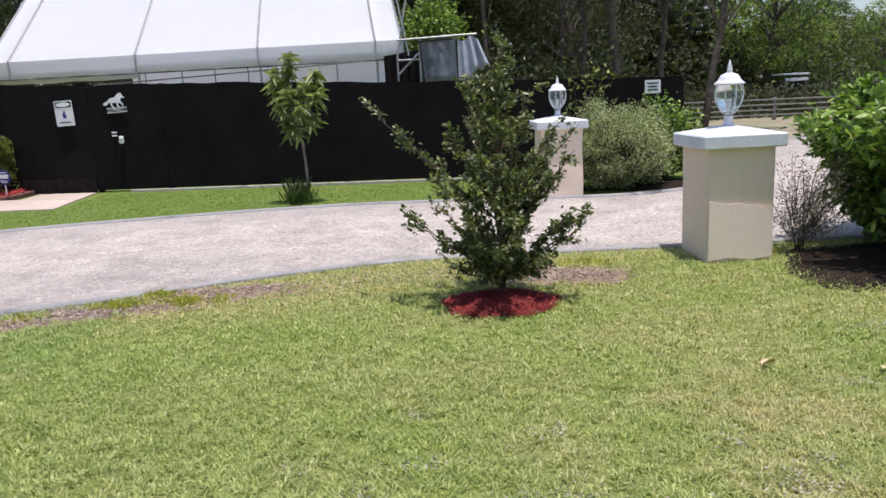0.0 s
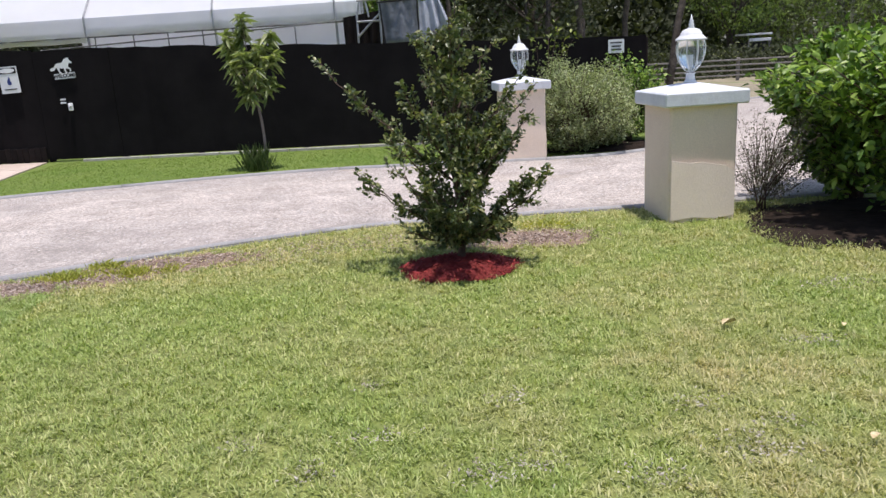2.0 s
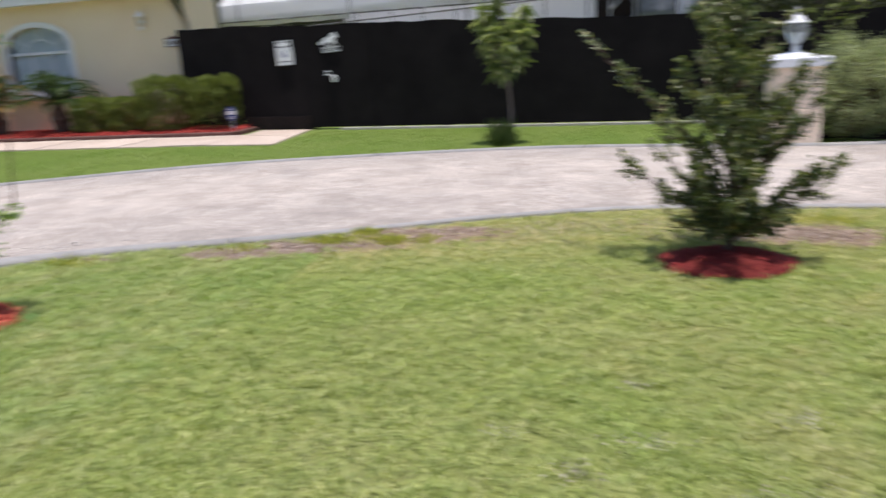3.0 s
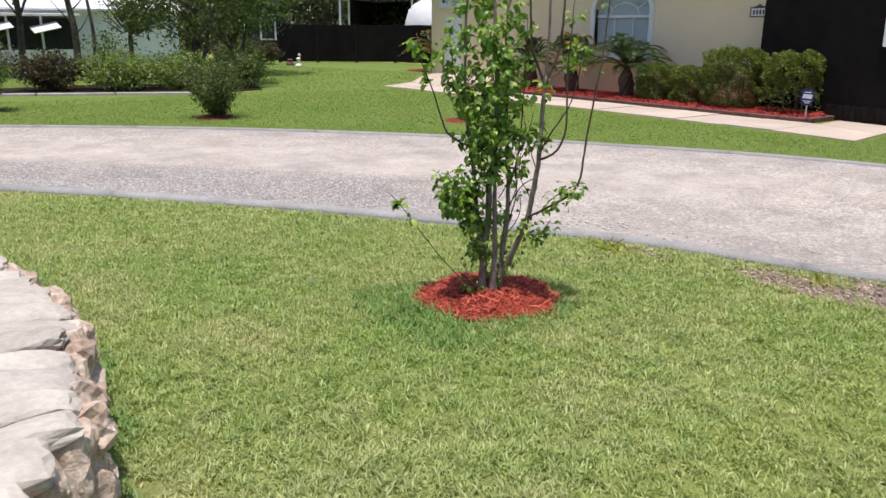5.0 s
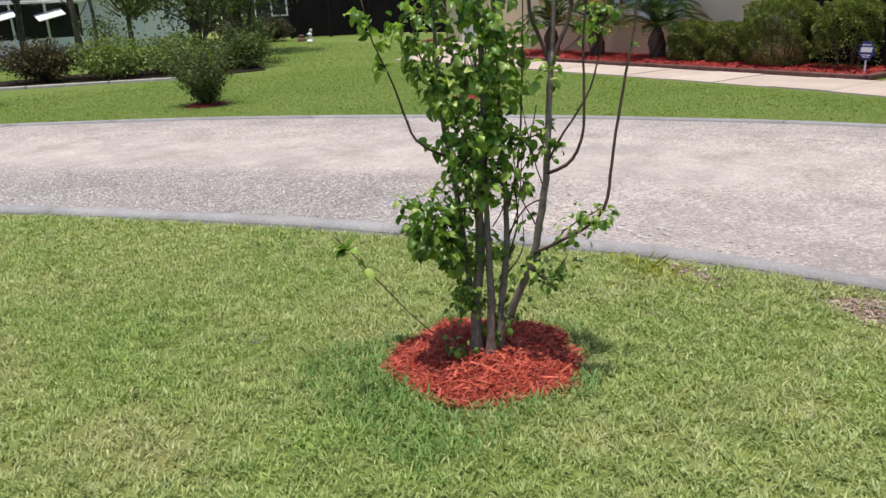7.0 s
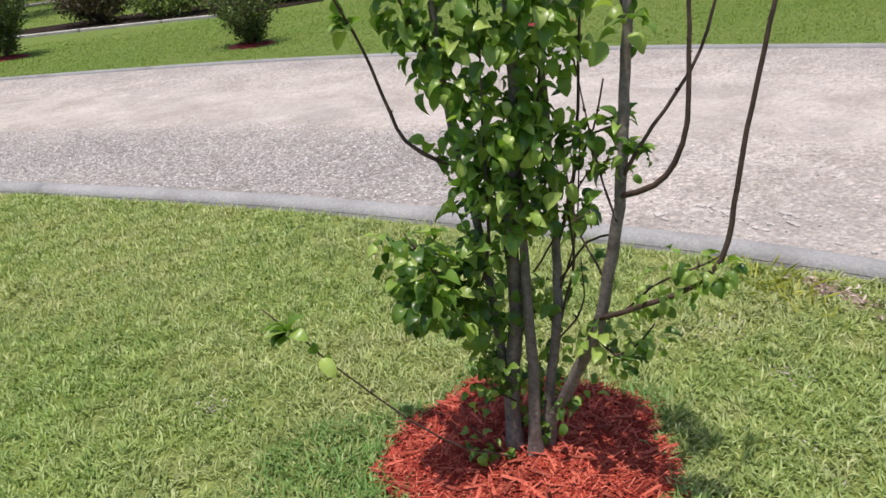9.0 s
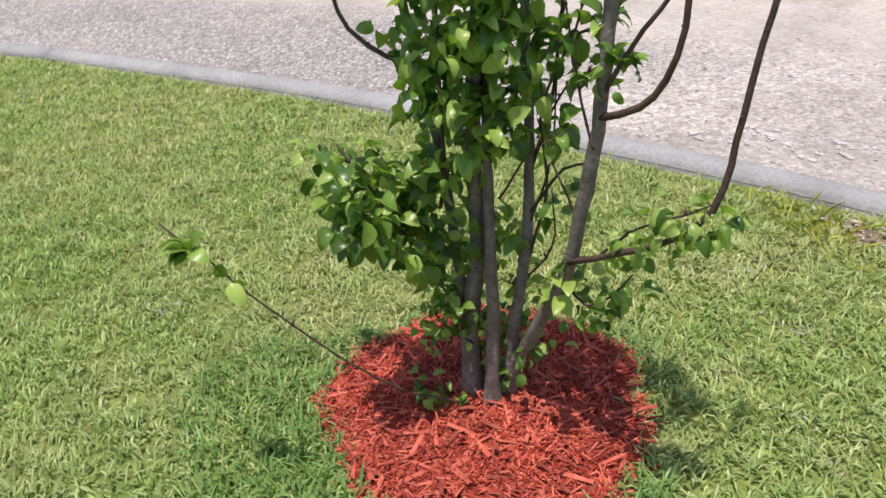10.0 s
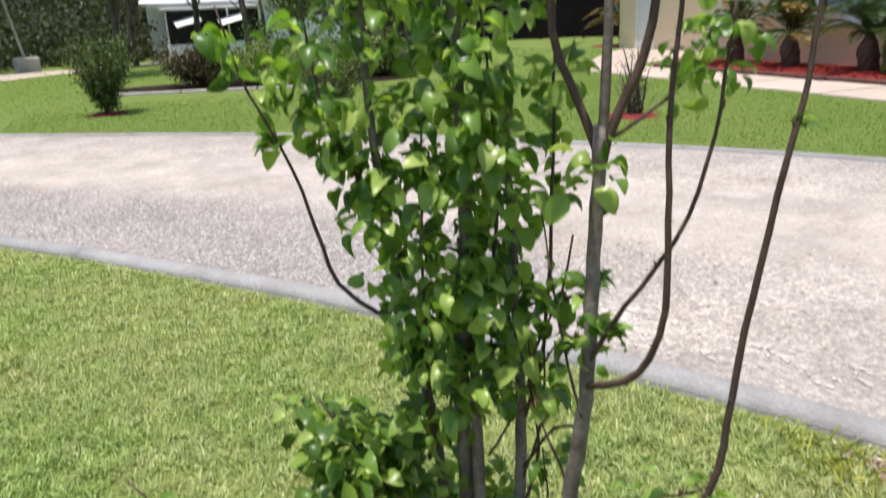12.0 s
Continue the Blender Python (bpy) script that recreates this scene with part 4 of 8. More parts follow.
gate = thing("gate", "black screened yard gate with a latch plate", "gate")
bm = bmesh.new()
fence_panel(bm, (-6.79, 14.81), (-5.36, 14.655), 2.03, 2.03, -0.01)
part("gate_leaf", bm, BLACK_SCREEN, gate)
for k, z in enumerate((1.15, 1.09)):
    bm = bmesh.new()
    box(bm, (-6.33, 14.725, z), (0.10, 0.012, 0.03), 0.004)
    part("hinge_plate", bm, CAP_WHITE, gate, "small pale metal plate")
bm = bmesh.new()
box(bm, (-6.20, 14.70, 1.01), (0.09, 0.03, 0.14), 0.015)
part("lock_box", bm, WHITE, gate, "white lock box")
bm = bmesh.new()
lathe(bm, [(0.022, 0), (0.024, 0.02), (0.016, 0.03)], 14)
bmesh.ops.rotate(bm, verts=bm.verts, matrix=Matrix.Rotation(radians(90), 3, 'X'))
bmesh.ops.translate(bm, verts=bm.verts, vec=(-6.20, 14.684, 1.02))
part("knob", bm, PIPE, gate, "dull metal knob")

fence_edge = thing("fence_edging", "pale timber edging along the foot of the fence", "edging")
for k in range(6):
    x0, x1 = -6.1 + k * 1.3, -6.1 + (k + 1) * 1.3 - 0.02
    y0, y1 = fence_at(x0)[0] - 0.12, fence_at(x1)[0] - 0.12
    bm = bmesh.new()
    a = math.atan2(y1 - y0, x1 - x0)
    box(bm, (0, 0, 0), (math.hypot(x1 - x0, y1 - y0), 0.05, 0.06), 0.008, pose((x0 + x1) / 2, (y0 + y1) / 2, 0.02, 0, 0, math.degrees(a)))
    part("edging_board", bm, EDGING, fence_edge)


def flat_poly(bm, pts, m, t=0.004):
    """A flat plate of thickness t cut to an outline in x and z."""
    f = [bm.verts.new(m @ Vector((x, -t, z))) for x, z in pts]
    b = [bm.verts.new(m @ Vector((x, 0, z))) for x, z in pts]
    bm.faces.new(f)
    bm.faces.new(b[::-1])
    n = len(pts)
    for k in range(n):
        bm.faces.new((f[k], b[k], b[(k + 1) % n], f[(k + 1) % n]))
    bmesh.ops.recalc_face_normals(bm, faces=bm.faces)


def rounded(w, h, r=0.02, n=4):
    out = []
    for cx, cz, a0 in ((w / 2 - r, -h / 2 + r, -90), (w / 2 - r, h / 2 - r, 0), (-w / 2 + r, h / 2 - r, 90), (-w / 2 + r, -h / 2 + r, 180)):
        for k in range(n + 1):
            a = radians(a0 + 90 * k / n)
            out.append((cx + r * math.cos(a), cz + r * math.sin(a)))
    return out


def oval(rx, rz, n=20, cx=0.0, cz=0.0):
    return [(cx + rx * math.cos(2 * math.pi * k / n), cz + rz * math.sin(2 * math.pi * k / n)) for k in range(n)]


yaw_f = math.degrees(math.atan2(-0.107, 1.0))
# notice board on the fence
notice = thing("notice_sign", "white notice sign with dark emblem on the black fence", "sign", (-7.28, 14.86, 1.555), yaw_f)
I = Matrix.Translation((0, -0.03, 0)) @ pose(0, 0, 0, 0, -2, 0)
bm = bmesh.new()
flat_poly(bm, rounded(0.37, 0.48), I, 0.006)
part("board", bm, WHITE, notice)
bm = bmesh.new()
flat_poly(bm, rounded(0.33, 0.11, 0.01), I @ Matrix.Translation((0, -0.008, 0.165)), 0.002)
part("header_bar", bm, INK, notice)
bm = bmesh.new()
flat_poly(bm, oval(0.145, 0.043), I @ Matrix.Translation((0, -0.012, 0.165)), 0.002)
part("oval", bm, WHITE, notice)
bm = bmesh.new()
flat_poly(bm, [(-0.03, -0.07), (0.035, -0.07), (0.04, -0.02), (0.02, 0.0), (0.025, 0.05), (0.0, 0.08), (-0.015, 0.04), (-0.04, 0.0)], I @ Matrix.Translation((0, -0.008, -0.02)), 0.002)
part("emblem", bm, BLUE, notice)
bm = bmesh.new()
flat_poly(bm, rounded(0.24, 0.02, 0.004), I @ Matrix.Translation((0, -0.008, -0.17)), 0.002)
part("text_bar", bm, INK, notice)

# welcome plate with a running-horse cut-out above it
welcome = thing("welcome_sign", "white running-horse cut-out with a welcome plate on the gate", "sign", (-6.23, 14.74, 1.53), yaw_f)
I = Matrix.Translation((0, -0.02, 0)) @ pose(0, 0, 0, 0, -3, 0)
bm = bmesh.new()
flat_poly(bm, rounded(0.40, 0.10, 0.008), I @ Matrix.Translation((0.02, 0, 0.04)), 0.005)
part("plate", bm, WHITE, welcome)
txt = bpy.data.curves.new("lettering", 'FONT')
txt.body, txt.size, txt.align_x, txt.align_y, txt.extrude = "WELCOME", 0.088, 'CENTER', 'CENTER', 0.001
txt.offset = 0.0035
tob = new("lettering", txt)
tob.matrix_basis = I @ pose(0.02, -0.009, 0.04, 90, 0, 0)
tob.data.materials.append(INK)
bpy.context.view_layer.update()
tm = bpy.data.meshes.new_from_object(tob.evaluated_get(bpy.context.evaluated_depsgraph_get()))
mw = tob.matrix_basis.copy()
bpy.data.objects.remove(tob)
lob = link_mesh("lettering", tm, INK, welcome, "black capital letters")
lob.matrix_basis = mw
bm = bmesh.new()
horse = [(258, 128), (270, 118), (285, 117), (298, 102), (312, 96), (335, 95), (345, 88), (352, 78), (368, 72), (380, 70), (384, 82), (398, 98), (396, 104), (380, 100), (374, 110), (372, 122), (381, 130), (387, 142), (377, 151), (379, 140), (368, 131), (356, 129), (353, 140), (362, 152), (352, 155), (344, 139), (345, 128), (330, 127), (318, 125), (316, 138), (327, 151), (318, 157), (308, 140), (304, 123), (296, 122), (286, 134), (272, 138), (262, 134)]
flat_poly(bm, [((x - 341) * 0.00315 + 0.02, (170 - z) * 0.00315 + 0.04) for x, z in horse], I, 0.005)
part("cut_out", bm, WHITE, welcome)

far_sign = thing("yard_sign", "small white sign with dark lines at the end of the fence", "sign", (3.67, 13.62, 1.52), yaw_f)
I = Matrix.Translation((0, -0.03, 0))
bm = bmesh.new()
flat_poly(bm, rounded(0.27, 0.23, 0.01), I, 0.005)
part("board", bm, WHITE, far_sign)
for z, w in ((0.06, 0.2), (0.0, 0.16), (-0.055, 0.18)):
    bm = bmesh.new()
    flat_poly(bm, rounded(w, 0.022, 0.004), I @ Matrix.Translation((0, -0.007, z)), 0.002)
    part("text_bar", bm, INK, far_sign)

# ---- house ----
house = thing("house", "single-storey cream stucco house with white-trimmed arched windows", "house")
WX0, WX1, WY, EAVE = -18.28, -9.98, 15.8, 2.98


def wall_with_arch(bm, x0, x1, y0, y1, z1, ox0, ox1, oz0, spring, rise):
    """A wall between x0 and x1 with an arched opening through it."""
    arch = [(ox0, oz0), (ox0, spring)] + [((ox0 + ox1) / 2 - (ox1 - ox0) / 2 * math.cos(math.pi * k / 16), spring + rise * math.sin(math.pi * k / 16)) for k in range(1, 16)] + [(ox1, spring), (ox1, oz0)]
    outer = [(x0, oz0), (x0, spring)] + [(x0 + (x1 - x0) * k / 16, z1) for k in range(1, 16)] + [(x1, spring), (x1, oz0)]
    for y, flip in ((y0, False), (y1, True)):
        ai = [bm.verts.new((x, y, z)) for x, z in arch]
        oo = [bm.verts.new((x, y, z)) for x, z in outer]
        for k in range(len(ai) - 1):
            q = (ai[k], oo[k], oo[k + 1], ai[k + 1])
            bm.faces.new(q if flip else q[::-1])
        b0, b1 = bm.verts.new((x0, y, 0)), bm.verts.new((x1, y, 0))
        bm.faces.new((b0, b1, oo[-1], ai[-1], ai[0], oo[0]))
    for k in range(len(arch) - 1):
        (xa, za), (xb, zb) = arch[k], arch[k + 1]
        bm.faces.new([bm.verts.new(p) for p in ((xa, y0, za), (xb, y0, zb), (xb, y1, zb), (xa, y1, za))])
    bm.faces.new([bm.verts.new(p) for p in ((ox0, y0, oz0), (ox0, y1, oz0), (ox1, y1, oz0), (ox1, y0, oz0))])
    for x in (x0, x1):
        bm.faces.new([bm.verts.new(p) for p in ((x, y0, 0), (x, y1, 0), (x, y1, z1), (x, y0, z1))])
    bm.faces.new([bm.verts.new(p) for p in ((x0, y0, z1), (x1, y0, z1), (x1, y1, z1), (x0, y1, z1))])
    bmesh.ops.remove_doubles(bm, verts=bm.verts, dist=0.001)
    bmesh.ops.recalc_face_normals(bm, faces=bm.faces)


def arch_band(bm, ox0, ox1, oz0, spring, rise, w, y0, y1):
    """Trim round an arched opening."""
    def line(g):
        cx, hw = (ox0 + ox1) / 2, (ox1 - ox0) / 2 + g
        return [(cx - hw, oz0 - g)] + [(cx - hw * math.cos(math.pi * k / 18), spring + (rise + g) * math.sin(math.pi * k / 18)) for k in range(19)] + [(cx + hw, oz0 - g)]
    a, b = line(0.0), line(w)
    n = len(a)
    R = []
    for pts, y in ((a, y0), (b, y0), (b, y1), (a, y1)):
        R.append([bm.verts.new((x, y, z)) for x, z in pts])
    for k in range(n):
        for p, q in ((0, 1), (1, 2), (2, 3), (3, 0)):
            bm.faces.new((R[p][k], R[p][(k + 1) % n], R[q][(k + 1) % n], R[q][k]))
    bmesh.ops.recalc_face_normals(bm, faces=bm.faces)


def arched_window(parent, ox0, ox1, oz0, spring, rise, y, rails, trim):
    win = part("window", bm_trim(ox0, ox1, oz0, spring, rise, trim, y), WHITE, parent, "white arched window trim")
    bm = bmesh.new()
    cx, hw = (ox0 + ox1) / 2, (ox1 - ox0) / 2
    pts = [(ox0, oz0)] + [(cx - hw * math.cos(math.pi * k / 18), spring + rise * math.sin(math.pi * k / 18)) for k in range(19)] + [(ox1, oz0)]
    flat_poly(bm, [(x, z) for x, z in pts], Matrix.Translation((0, y + 0.12, 0)), 0.006)
    part("pane", bm, PANE, win).visible_shadow = False
    bm = bmesh.new()
    flat_poly(bm, pts, Matrix.Translation((0, y + 0.134, 0)), 0.004)
    part("blind", bm, BLIND, win, "pale closed blind behind the glass")
    for z in rails:
        bm = bmesh.new()
        box(bm, (cx, y + 0.09, z), (2 * hw, 0.05, 0.07), 0.006)
        part("rail", bm, WHITE, win)
    bm = bmesh.new()
    box(bm, (cx, y - 0.03, oz0 - trim - 0.03), (2 * hw + 2 * trim + 0.1, 0.14, 0.06), 0.01)
    part("window_sill", bm, WHITE, win)
    # muntins of the arched upper light: an inner arch and spokes out to the frame
    z0 = rails[0] + 0.03
    inner = [(cx - hw * 0.52 * math.cos(math.pi * k / 12), y + 0.095, z0 + (spring + rise - z0) * 0.5 * math.sin(math.pi * k / 12)) for k in range(13)]
    bm = bmesh.new()
    tube(bm, inner, 0.016, 0.016, 6)
    part("muntin", bm, WHITE, win)
    for k in (2, 6, 10):
        c, sn = -math.cos(math.pi * k / 12), math.sin(math.pi * k / 12)
        bm = bmesh.new()
        tube(bm, [inner[k], (cx + hw * c * 0.99, y + 0.095, spring + (rise if k == 6 else rise * sn) - 0.01)], 0.014, 0.014, 6)
        part("muntin", bm, WHITE, win)
    for s in (-1, 1):
        bm = bmesh.new()
        box(bm, (cx + s * hw * 0.34, y + 0.09, (oz0 + rails[0]) / 2), (0.03, 0.03, rails[0] - oz0 - 0.02), 0.004)
        part("muntin", bm, WHITE, win)
    return win


def bm_trim(ox0, ox1, oz0, spring, rise, trim, y):
    bm = bmesh.new()
    arch_band(bm, ox0, ox1, oz0, spring, rise, trim, y - 0.05, y + 0.1)
    return bm


bm = bmesh.new()
wall_with_arch(bm, WX0, WX1, WY, WY + 0.2, EAVE, -14.92, -13.2, 1.02, 2.05, 0.42)
part("wall", bm, HOUSE_WALL, house)
arched_window(house, -14.92, -13.2, 1.02, 2.05, 0.42, WY, [1.88], 0.12)
bm = bmesh.new()
box(bm, (WX1 - 0.1, WY + 0.7, EAVE / 2), (0.2, 1.0, EAVE))
part("wall", bm, HOUSE_WALL, house)
bm = bmesh.new()
box(bm, (WX0 + 0.1, WY + 1.1, EAVE / 2), (0.2, 1.8, EAVE))
part("wall", bm, HOUSE_WALL, house)
# entry wing set back
bm = bmesh.new()
wall_with_arch(bm, -24.9, WX0 + 0.2, WY + 2.0, WY + 2.2, 3.1, -24.2, -22.8, 2.46, 2.6, 0.42)
part("wall", bm, HOUSE_WALL, house)
arched_window(house, -24.2, -22.8, 2.46, 2.6, 0.42, WY + 2.0, [2.52], 0.12)
bm = bmesh.new()
box(bm, (-24.8, WY + 5.1, 1.55), (0.2, 5.8, 3.1))
part("wall", bm, HOUSE_WALL, house)
bm = bmesh.new()
box(bm, (-23.5, WY + 1.98, 1.02), (0.95, 0.06, 2.04), 0.01)
door = part("door", bm, WHITE, house, "white front door under the arched light")
bm = bmesh.new()
lathe(bm, [(0.02, 0), (0.035, 0.02), (0.03, 0.05), (0.01, 0.06)], 14)
bmesh.ops.rotate(bm, verts=bm.verts, matrix=Matrix.Rotation(radians(90), 3, 'X'))
bmesh.ops.translate(bm, verts=bm.verts, vec=(-23.15, WY + 1.95, 1.0))
part("door_knob", bm, PIPE, door)
# eaves and roof
for x0, x1, y0, z in ((WX0 - 0.3, WX1 + 0.35, WY - 0.4, EAVE), (-25.3, WX0 - 0.3, WY + 1.6, 3.1)):
    bm = bmesh.new()
    box(bm, ((x0 + x1) / 2, y0 + 0.01, z + 0.06), (x1 - x0, 0.03, 0.2), 0.005)
    part("fascia", bm, WHITE, house)
    bm = bmesh.new()
    box(bm, ((x0 + x1) / 2, y0 + 0.22, z - 0.01), (x1 - x0 - 0.02, 0.38, 0.03))
    part("soffit", bm, WHITE, house)
    bm = bmesh.new()
    sl = math.tan(radians(22))
    for c in range(5):
        ya, yb = y0 - 0.04 + c * 0.3, y0 + 0.30 + c * 0.3
        za, zb = z + 0.17 + (ya - y0) * sl, z + 0.17 + (yb - y0) * sl
        q = [bm.verts.new(p) for p in ((x0, ya, za + 0.02), (x1, ya, za + 0.02), (x1, yb, zb), (x0, yb, zb), (x0, ya, za - 0.01), (x1, ya, za - 0.01))]
        bm.faces.new((q[0], q[1], q[2], q[3]))
        bm.faces.new((q[4], q[5], q[1], q[0]))
    part("roof", bm, SHINGLE, house)
# gable over the arched light
bm = bmesh.new()
g = [(-24.35, 3.1), (-21.95, 3.1), (-23.15, 3.95)]
a = [bm.verts.new((x, WY + 1.9, z)) for x, z in g]
b = [bm.verts.new((x, WY + 3.6, z)) for x, z in g]
bm.faces.new(a)
bm.faces.new(b[::-1])
for k in range(3):
    bm.faces.new((a[k], b[k], b[(k + 1) % 3], a[(k + 1) % 3]))
bmesh.ops.recalc_face_normals(bm, faces=bm.faces)
part("gable", bm, HOUSE_WALL, house)
for s in (-1, 1):
    bm = bmesh.new()
    ang = math.degrees(math.atan2(0.85, 1.2))
    box(bm, (0, 0, 0), (1.75, 2.1, 0.12), 0.01, pose(-23.15 + s * 0.68, WY + 2.6, 3.60, 0, s * ang, 0))
    part("gable_roof", bm, SHINGLE, house)
    bm = bmesh.new()
    box(bm, (0, 0, 0), (1.78, 0.04, 0.16), 0.005, pose(-23.15 + s * 0.68, WY + 1.53, 3.58, 0, s * ang, 0))
    part("barge_board", bm, WHITE, house)
bm = bmesh.new()
tube(bm, [(WX1 + 0.02, WY - 0.12, 2.95), (WX1 + 0.02, WY - 0.1, 2.6), (WX1 + 0.05, WY - 0.04, 2.4), (WX1 + 0.05, WY - 0.04, 0.1)], 0.04, 0.04, 8)
part("downspout", bm, HOUSE_WALL, house)

coach = thing("wall_lantern", "white coach lantern on the cream house wall", "lamp", (-11.1, WY, 2.42))
for nm, prof, m in (("bracket", [(0.05, -0.02), (0.055, 0.0), (0.03, 0.02)], WHITE), ("lantern_top", [(0.09, 0.1), (0.1, 0.12), (0.05, 0.18), (0.012, 0.22), (0.01, 0.25)], WHITE), ("lantern_glass", [(0.05, -0.12), (0.08, -0.02), (0.085, 0.1)], GLASS), ("lantern_base", [(0.02, -0.2), (0.05, -0.16), (0.055, -0.12)], WHITE)):
    bm = bmesh.new()
    lathe(bm, prof, 12, (0, -0.13 if nm != "bracket" else -0.05, 0))
    part(nm, bm, m, coach)
bm = bmesh.new()
tube(bm, [(0, -0.01, 0.0), (0, -0.08, 0.2), (0, -0.13, 0.22)], 0.014, 0.012, 6)
part("arm", bm, WHITE, coach)

plaque = thing("house_plaque", "brown framed address plaque with plain bars on the house wall", "plaque", (-10.42, WY, 1.93))
bm = bmesh.new()
flat_poly(bm, [(-0.2, -0.1), (0.2, -0.1), (0.2, 0.09), (0.08, 0.11), (0.0, 0.15), (-0.08, 0.11), (-0.2, 0.09)], Matrix.Translation((0, -0.003, 0)), 0.02)
part("frame", bm, TIMBER, plaque)
bm = bmesh.new()
flat_poly(bm, rounded(0.34, 0.15, 0.01), Matrix.Translation((0, -0.025, -0.005)), 0.003)
part("face", bm, WHITE, plaque)
for k in range(4):
    bm = bmesh.new()
    flat_poly(bm, rounded(0.04, 0.09, 0.005), Matrix.Translation((-0.105 + k * 0.07, -0.03, -0.005)), 0.002)
    part("digit_bar", bm, TIMBER, plaque)

# ---- walkway, mulch bed ----
walkway = tagged(new("pavement"), "pinkish concrete slab walkway in front of the house bed", "walkway", kind="structure")
xs = np.arange(-18.7, -7.9, 0.98)
for k in range(len(xs) - 1):
    bm = bmesh.new()
    yo = 12.62 + 0.01 * math.sin(k * 2.1)
    prism(bm, [(xs[k] + 0.008, yo), (xs[k + 1] - 0.008, yo), (xs[k + 1] - 0.008, 14.02), (xs[k] + 0.008, 14.02)], -0.05, 0.022 + 0.004 * math.sin(k * 3.3))
    part("slab", bm, PAVER, walkway)
for poly in ([(-7.93, 12.6), (-6.53, 12.46), (-6.68, 13.6), (-7.93, 14.0)], [(-7.93, 14.02), (-6.68, 13.62), (-6.82, 14.7), (-8.0, 14.85)], [(-19.7, 12.5), (-18.71, 12.63), (-18.71, 14.02), (-20.6, 14.0)], [(-20.62, 14.04), (-18.72, 14.04), (-19.6, 16.2), (-23.4, 16.4)], [(-23.45, 16.45), (-19.7, 16.25), (-20.2, 17.7), (-24.4, 17.7)]):
    bm = bmesh.new()
    prism(bm, poly, -0.05, 0.022)
    part("slab", bm, PAVER, walkway)


def mound(bm, cx, cy, rx, ry, h, n=40, rings=8, seed=0):
    rs = random.Random(seed)
    prev = None
    c = bm.verts.new((cx, cy, h))
    for j in range(1, rings + 1):
        t = j / rings
        ring = []
        for k in range(n):
            a = 2 * math.pi * k / n
            w = 1 + 0.05 * math.sin(a * 5 + seed) + 0.03 * math.sin(a * 9)
            ring.append(bm.verts.new((cx + rx * w * t * math.cos(a), cy + ry * w * t * math.sin(a), h * (1 - t * t) + (0.012 if j < rings else 0.0) * rs.uniform(0.3, 1.4))))
        for k in range(n):
            if prev is None:
                bm.faces.new((c, ring[k], ring[(k + 1) % n]))
            else:
                bm.faces.new((prev[k], ring[k], ring[(k + 1) % n], prev[(k + 1) % n]))
        prev = ring


bed = thing("mulch_bed", "red mulch planting bed with dark timber edging by the house", "flower bed")
bm = bmesh.new()
nx, ny = 70, 14
rs = random.Random(4)
V = [[bm.verts.new((-17.9 + 9.65 * a / nx, 14.16 + 1.62 * b / ny, 0.05 + 0.05 * math.sin(b / ny * math.pi) + rs.uniform(-0.012, 0.02))) for a in range(nx + 1)] for b in range(ny + 1)]
for b in range(ny):
    for a in range(nx):
        bm.faces.new((V[b][a], V[b][a + 1], V[b + 1][a + 1], V[b + 1][a]))
part("mulch", bm, BED_CHIP, bed)
for x0, x1 in ((-17.9, -15.5), (-15.48, -13.1), (-13.08, -10.7), (-10.68, -8.22)):
    bm = bmesh.new()
    box(bm, ((x0 + x1) / 2, 14.10, 0.04), (x1 - x0, 0.09, 0.10), 0.012)
    part("edging_timber", bm, TIMBER, bed)
bm = bmesh.new()
box(bm, (-8.2, 14.6, 0.04), (0.09, 0.9, 0.10), 0.012)
part("edging_timber", bm, TIMBER, bed)
rng = np.random.default_rng(21)


def chip_arrays(rng, x, y, z, ln, wd):
    n = len(x)
    az, ti = rng.uniform(0, 6.28, n), rng.normal(0, 0.3, n)
    a = np.c_[np.cos(az) * np.cos(ti), np.sin(az) * np.cos(ti), np.sin(ti)] * ln[:, None] / 2
    s = np.c_[-np.sin(az), np.cos(az), rng.normal(0, 0.3, n)] * wd[:, None] / 2
    u = np.array([0, 0, 1.0]) * wd[:, None] * 0.35
    c = np.c_[x, y, z]
    v = np.stack([c - a - s, c + a - s * 0.7, c + a * 0.9 + s, c - a * 0.95 + s * 0.8, c - a * 0.9 + u, c + a * 0.85 + u], 1).reshape(-1, 3)
    i = np.arange(n)[:, None] * 6
    f = np.concatenate([i + np.array([[0, 1, 5, 4]]), i + np.array([[2, 3, 4, 5]])])
    return v, f


n = 5000
x, y = rng.uniform(-17.8, -8.3, n), rng.uniform(14.2, 15.7, n)
v, f = chip_arrays(rng, x, y, 0.085 + 0.04 * np.sin((y - 14.16) / 1.62 * np.pi), rng.uniform(0.05, 0.12, n), rng.uniform(0.012, 0.025, n))
link_mesh("loose_mulch", fast_mesh("loose_mulch", v, f), BED_PILE, bed)["kind"] = "stuff"


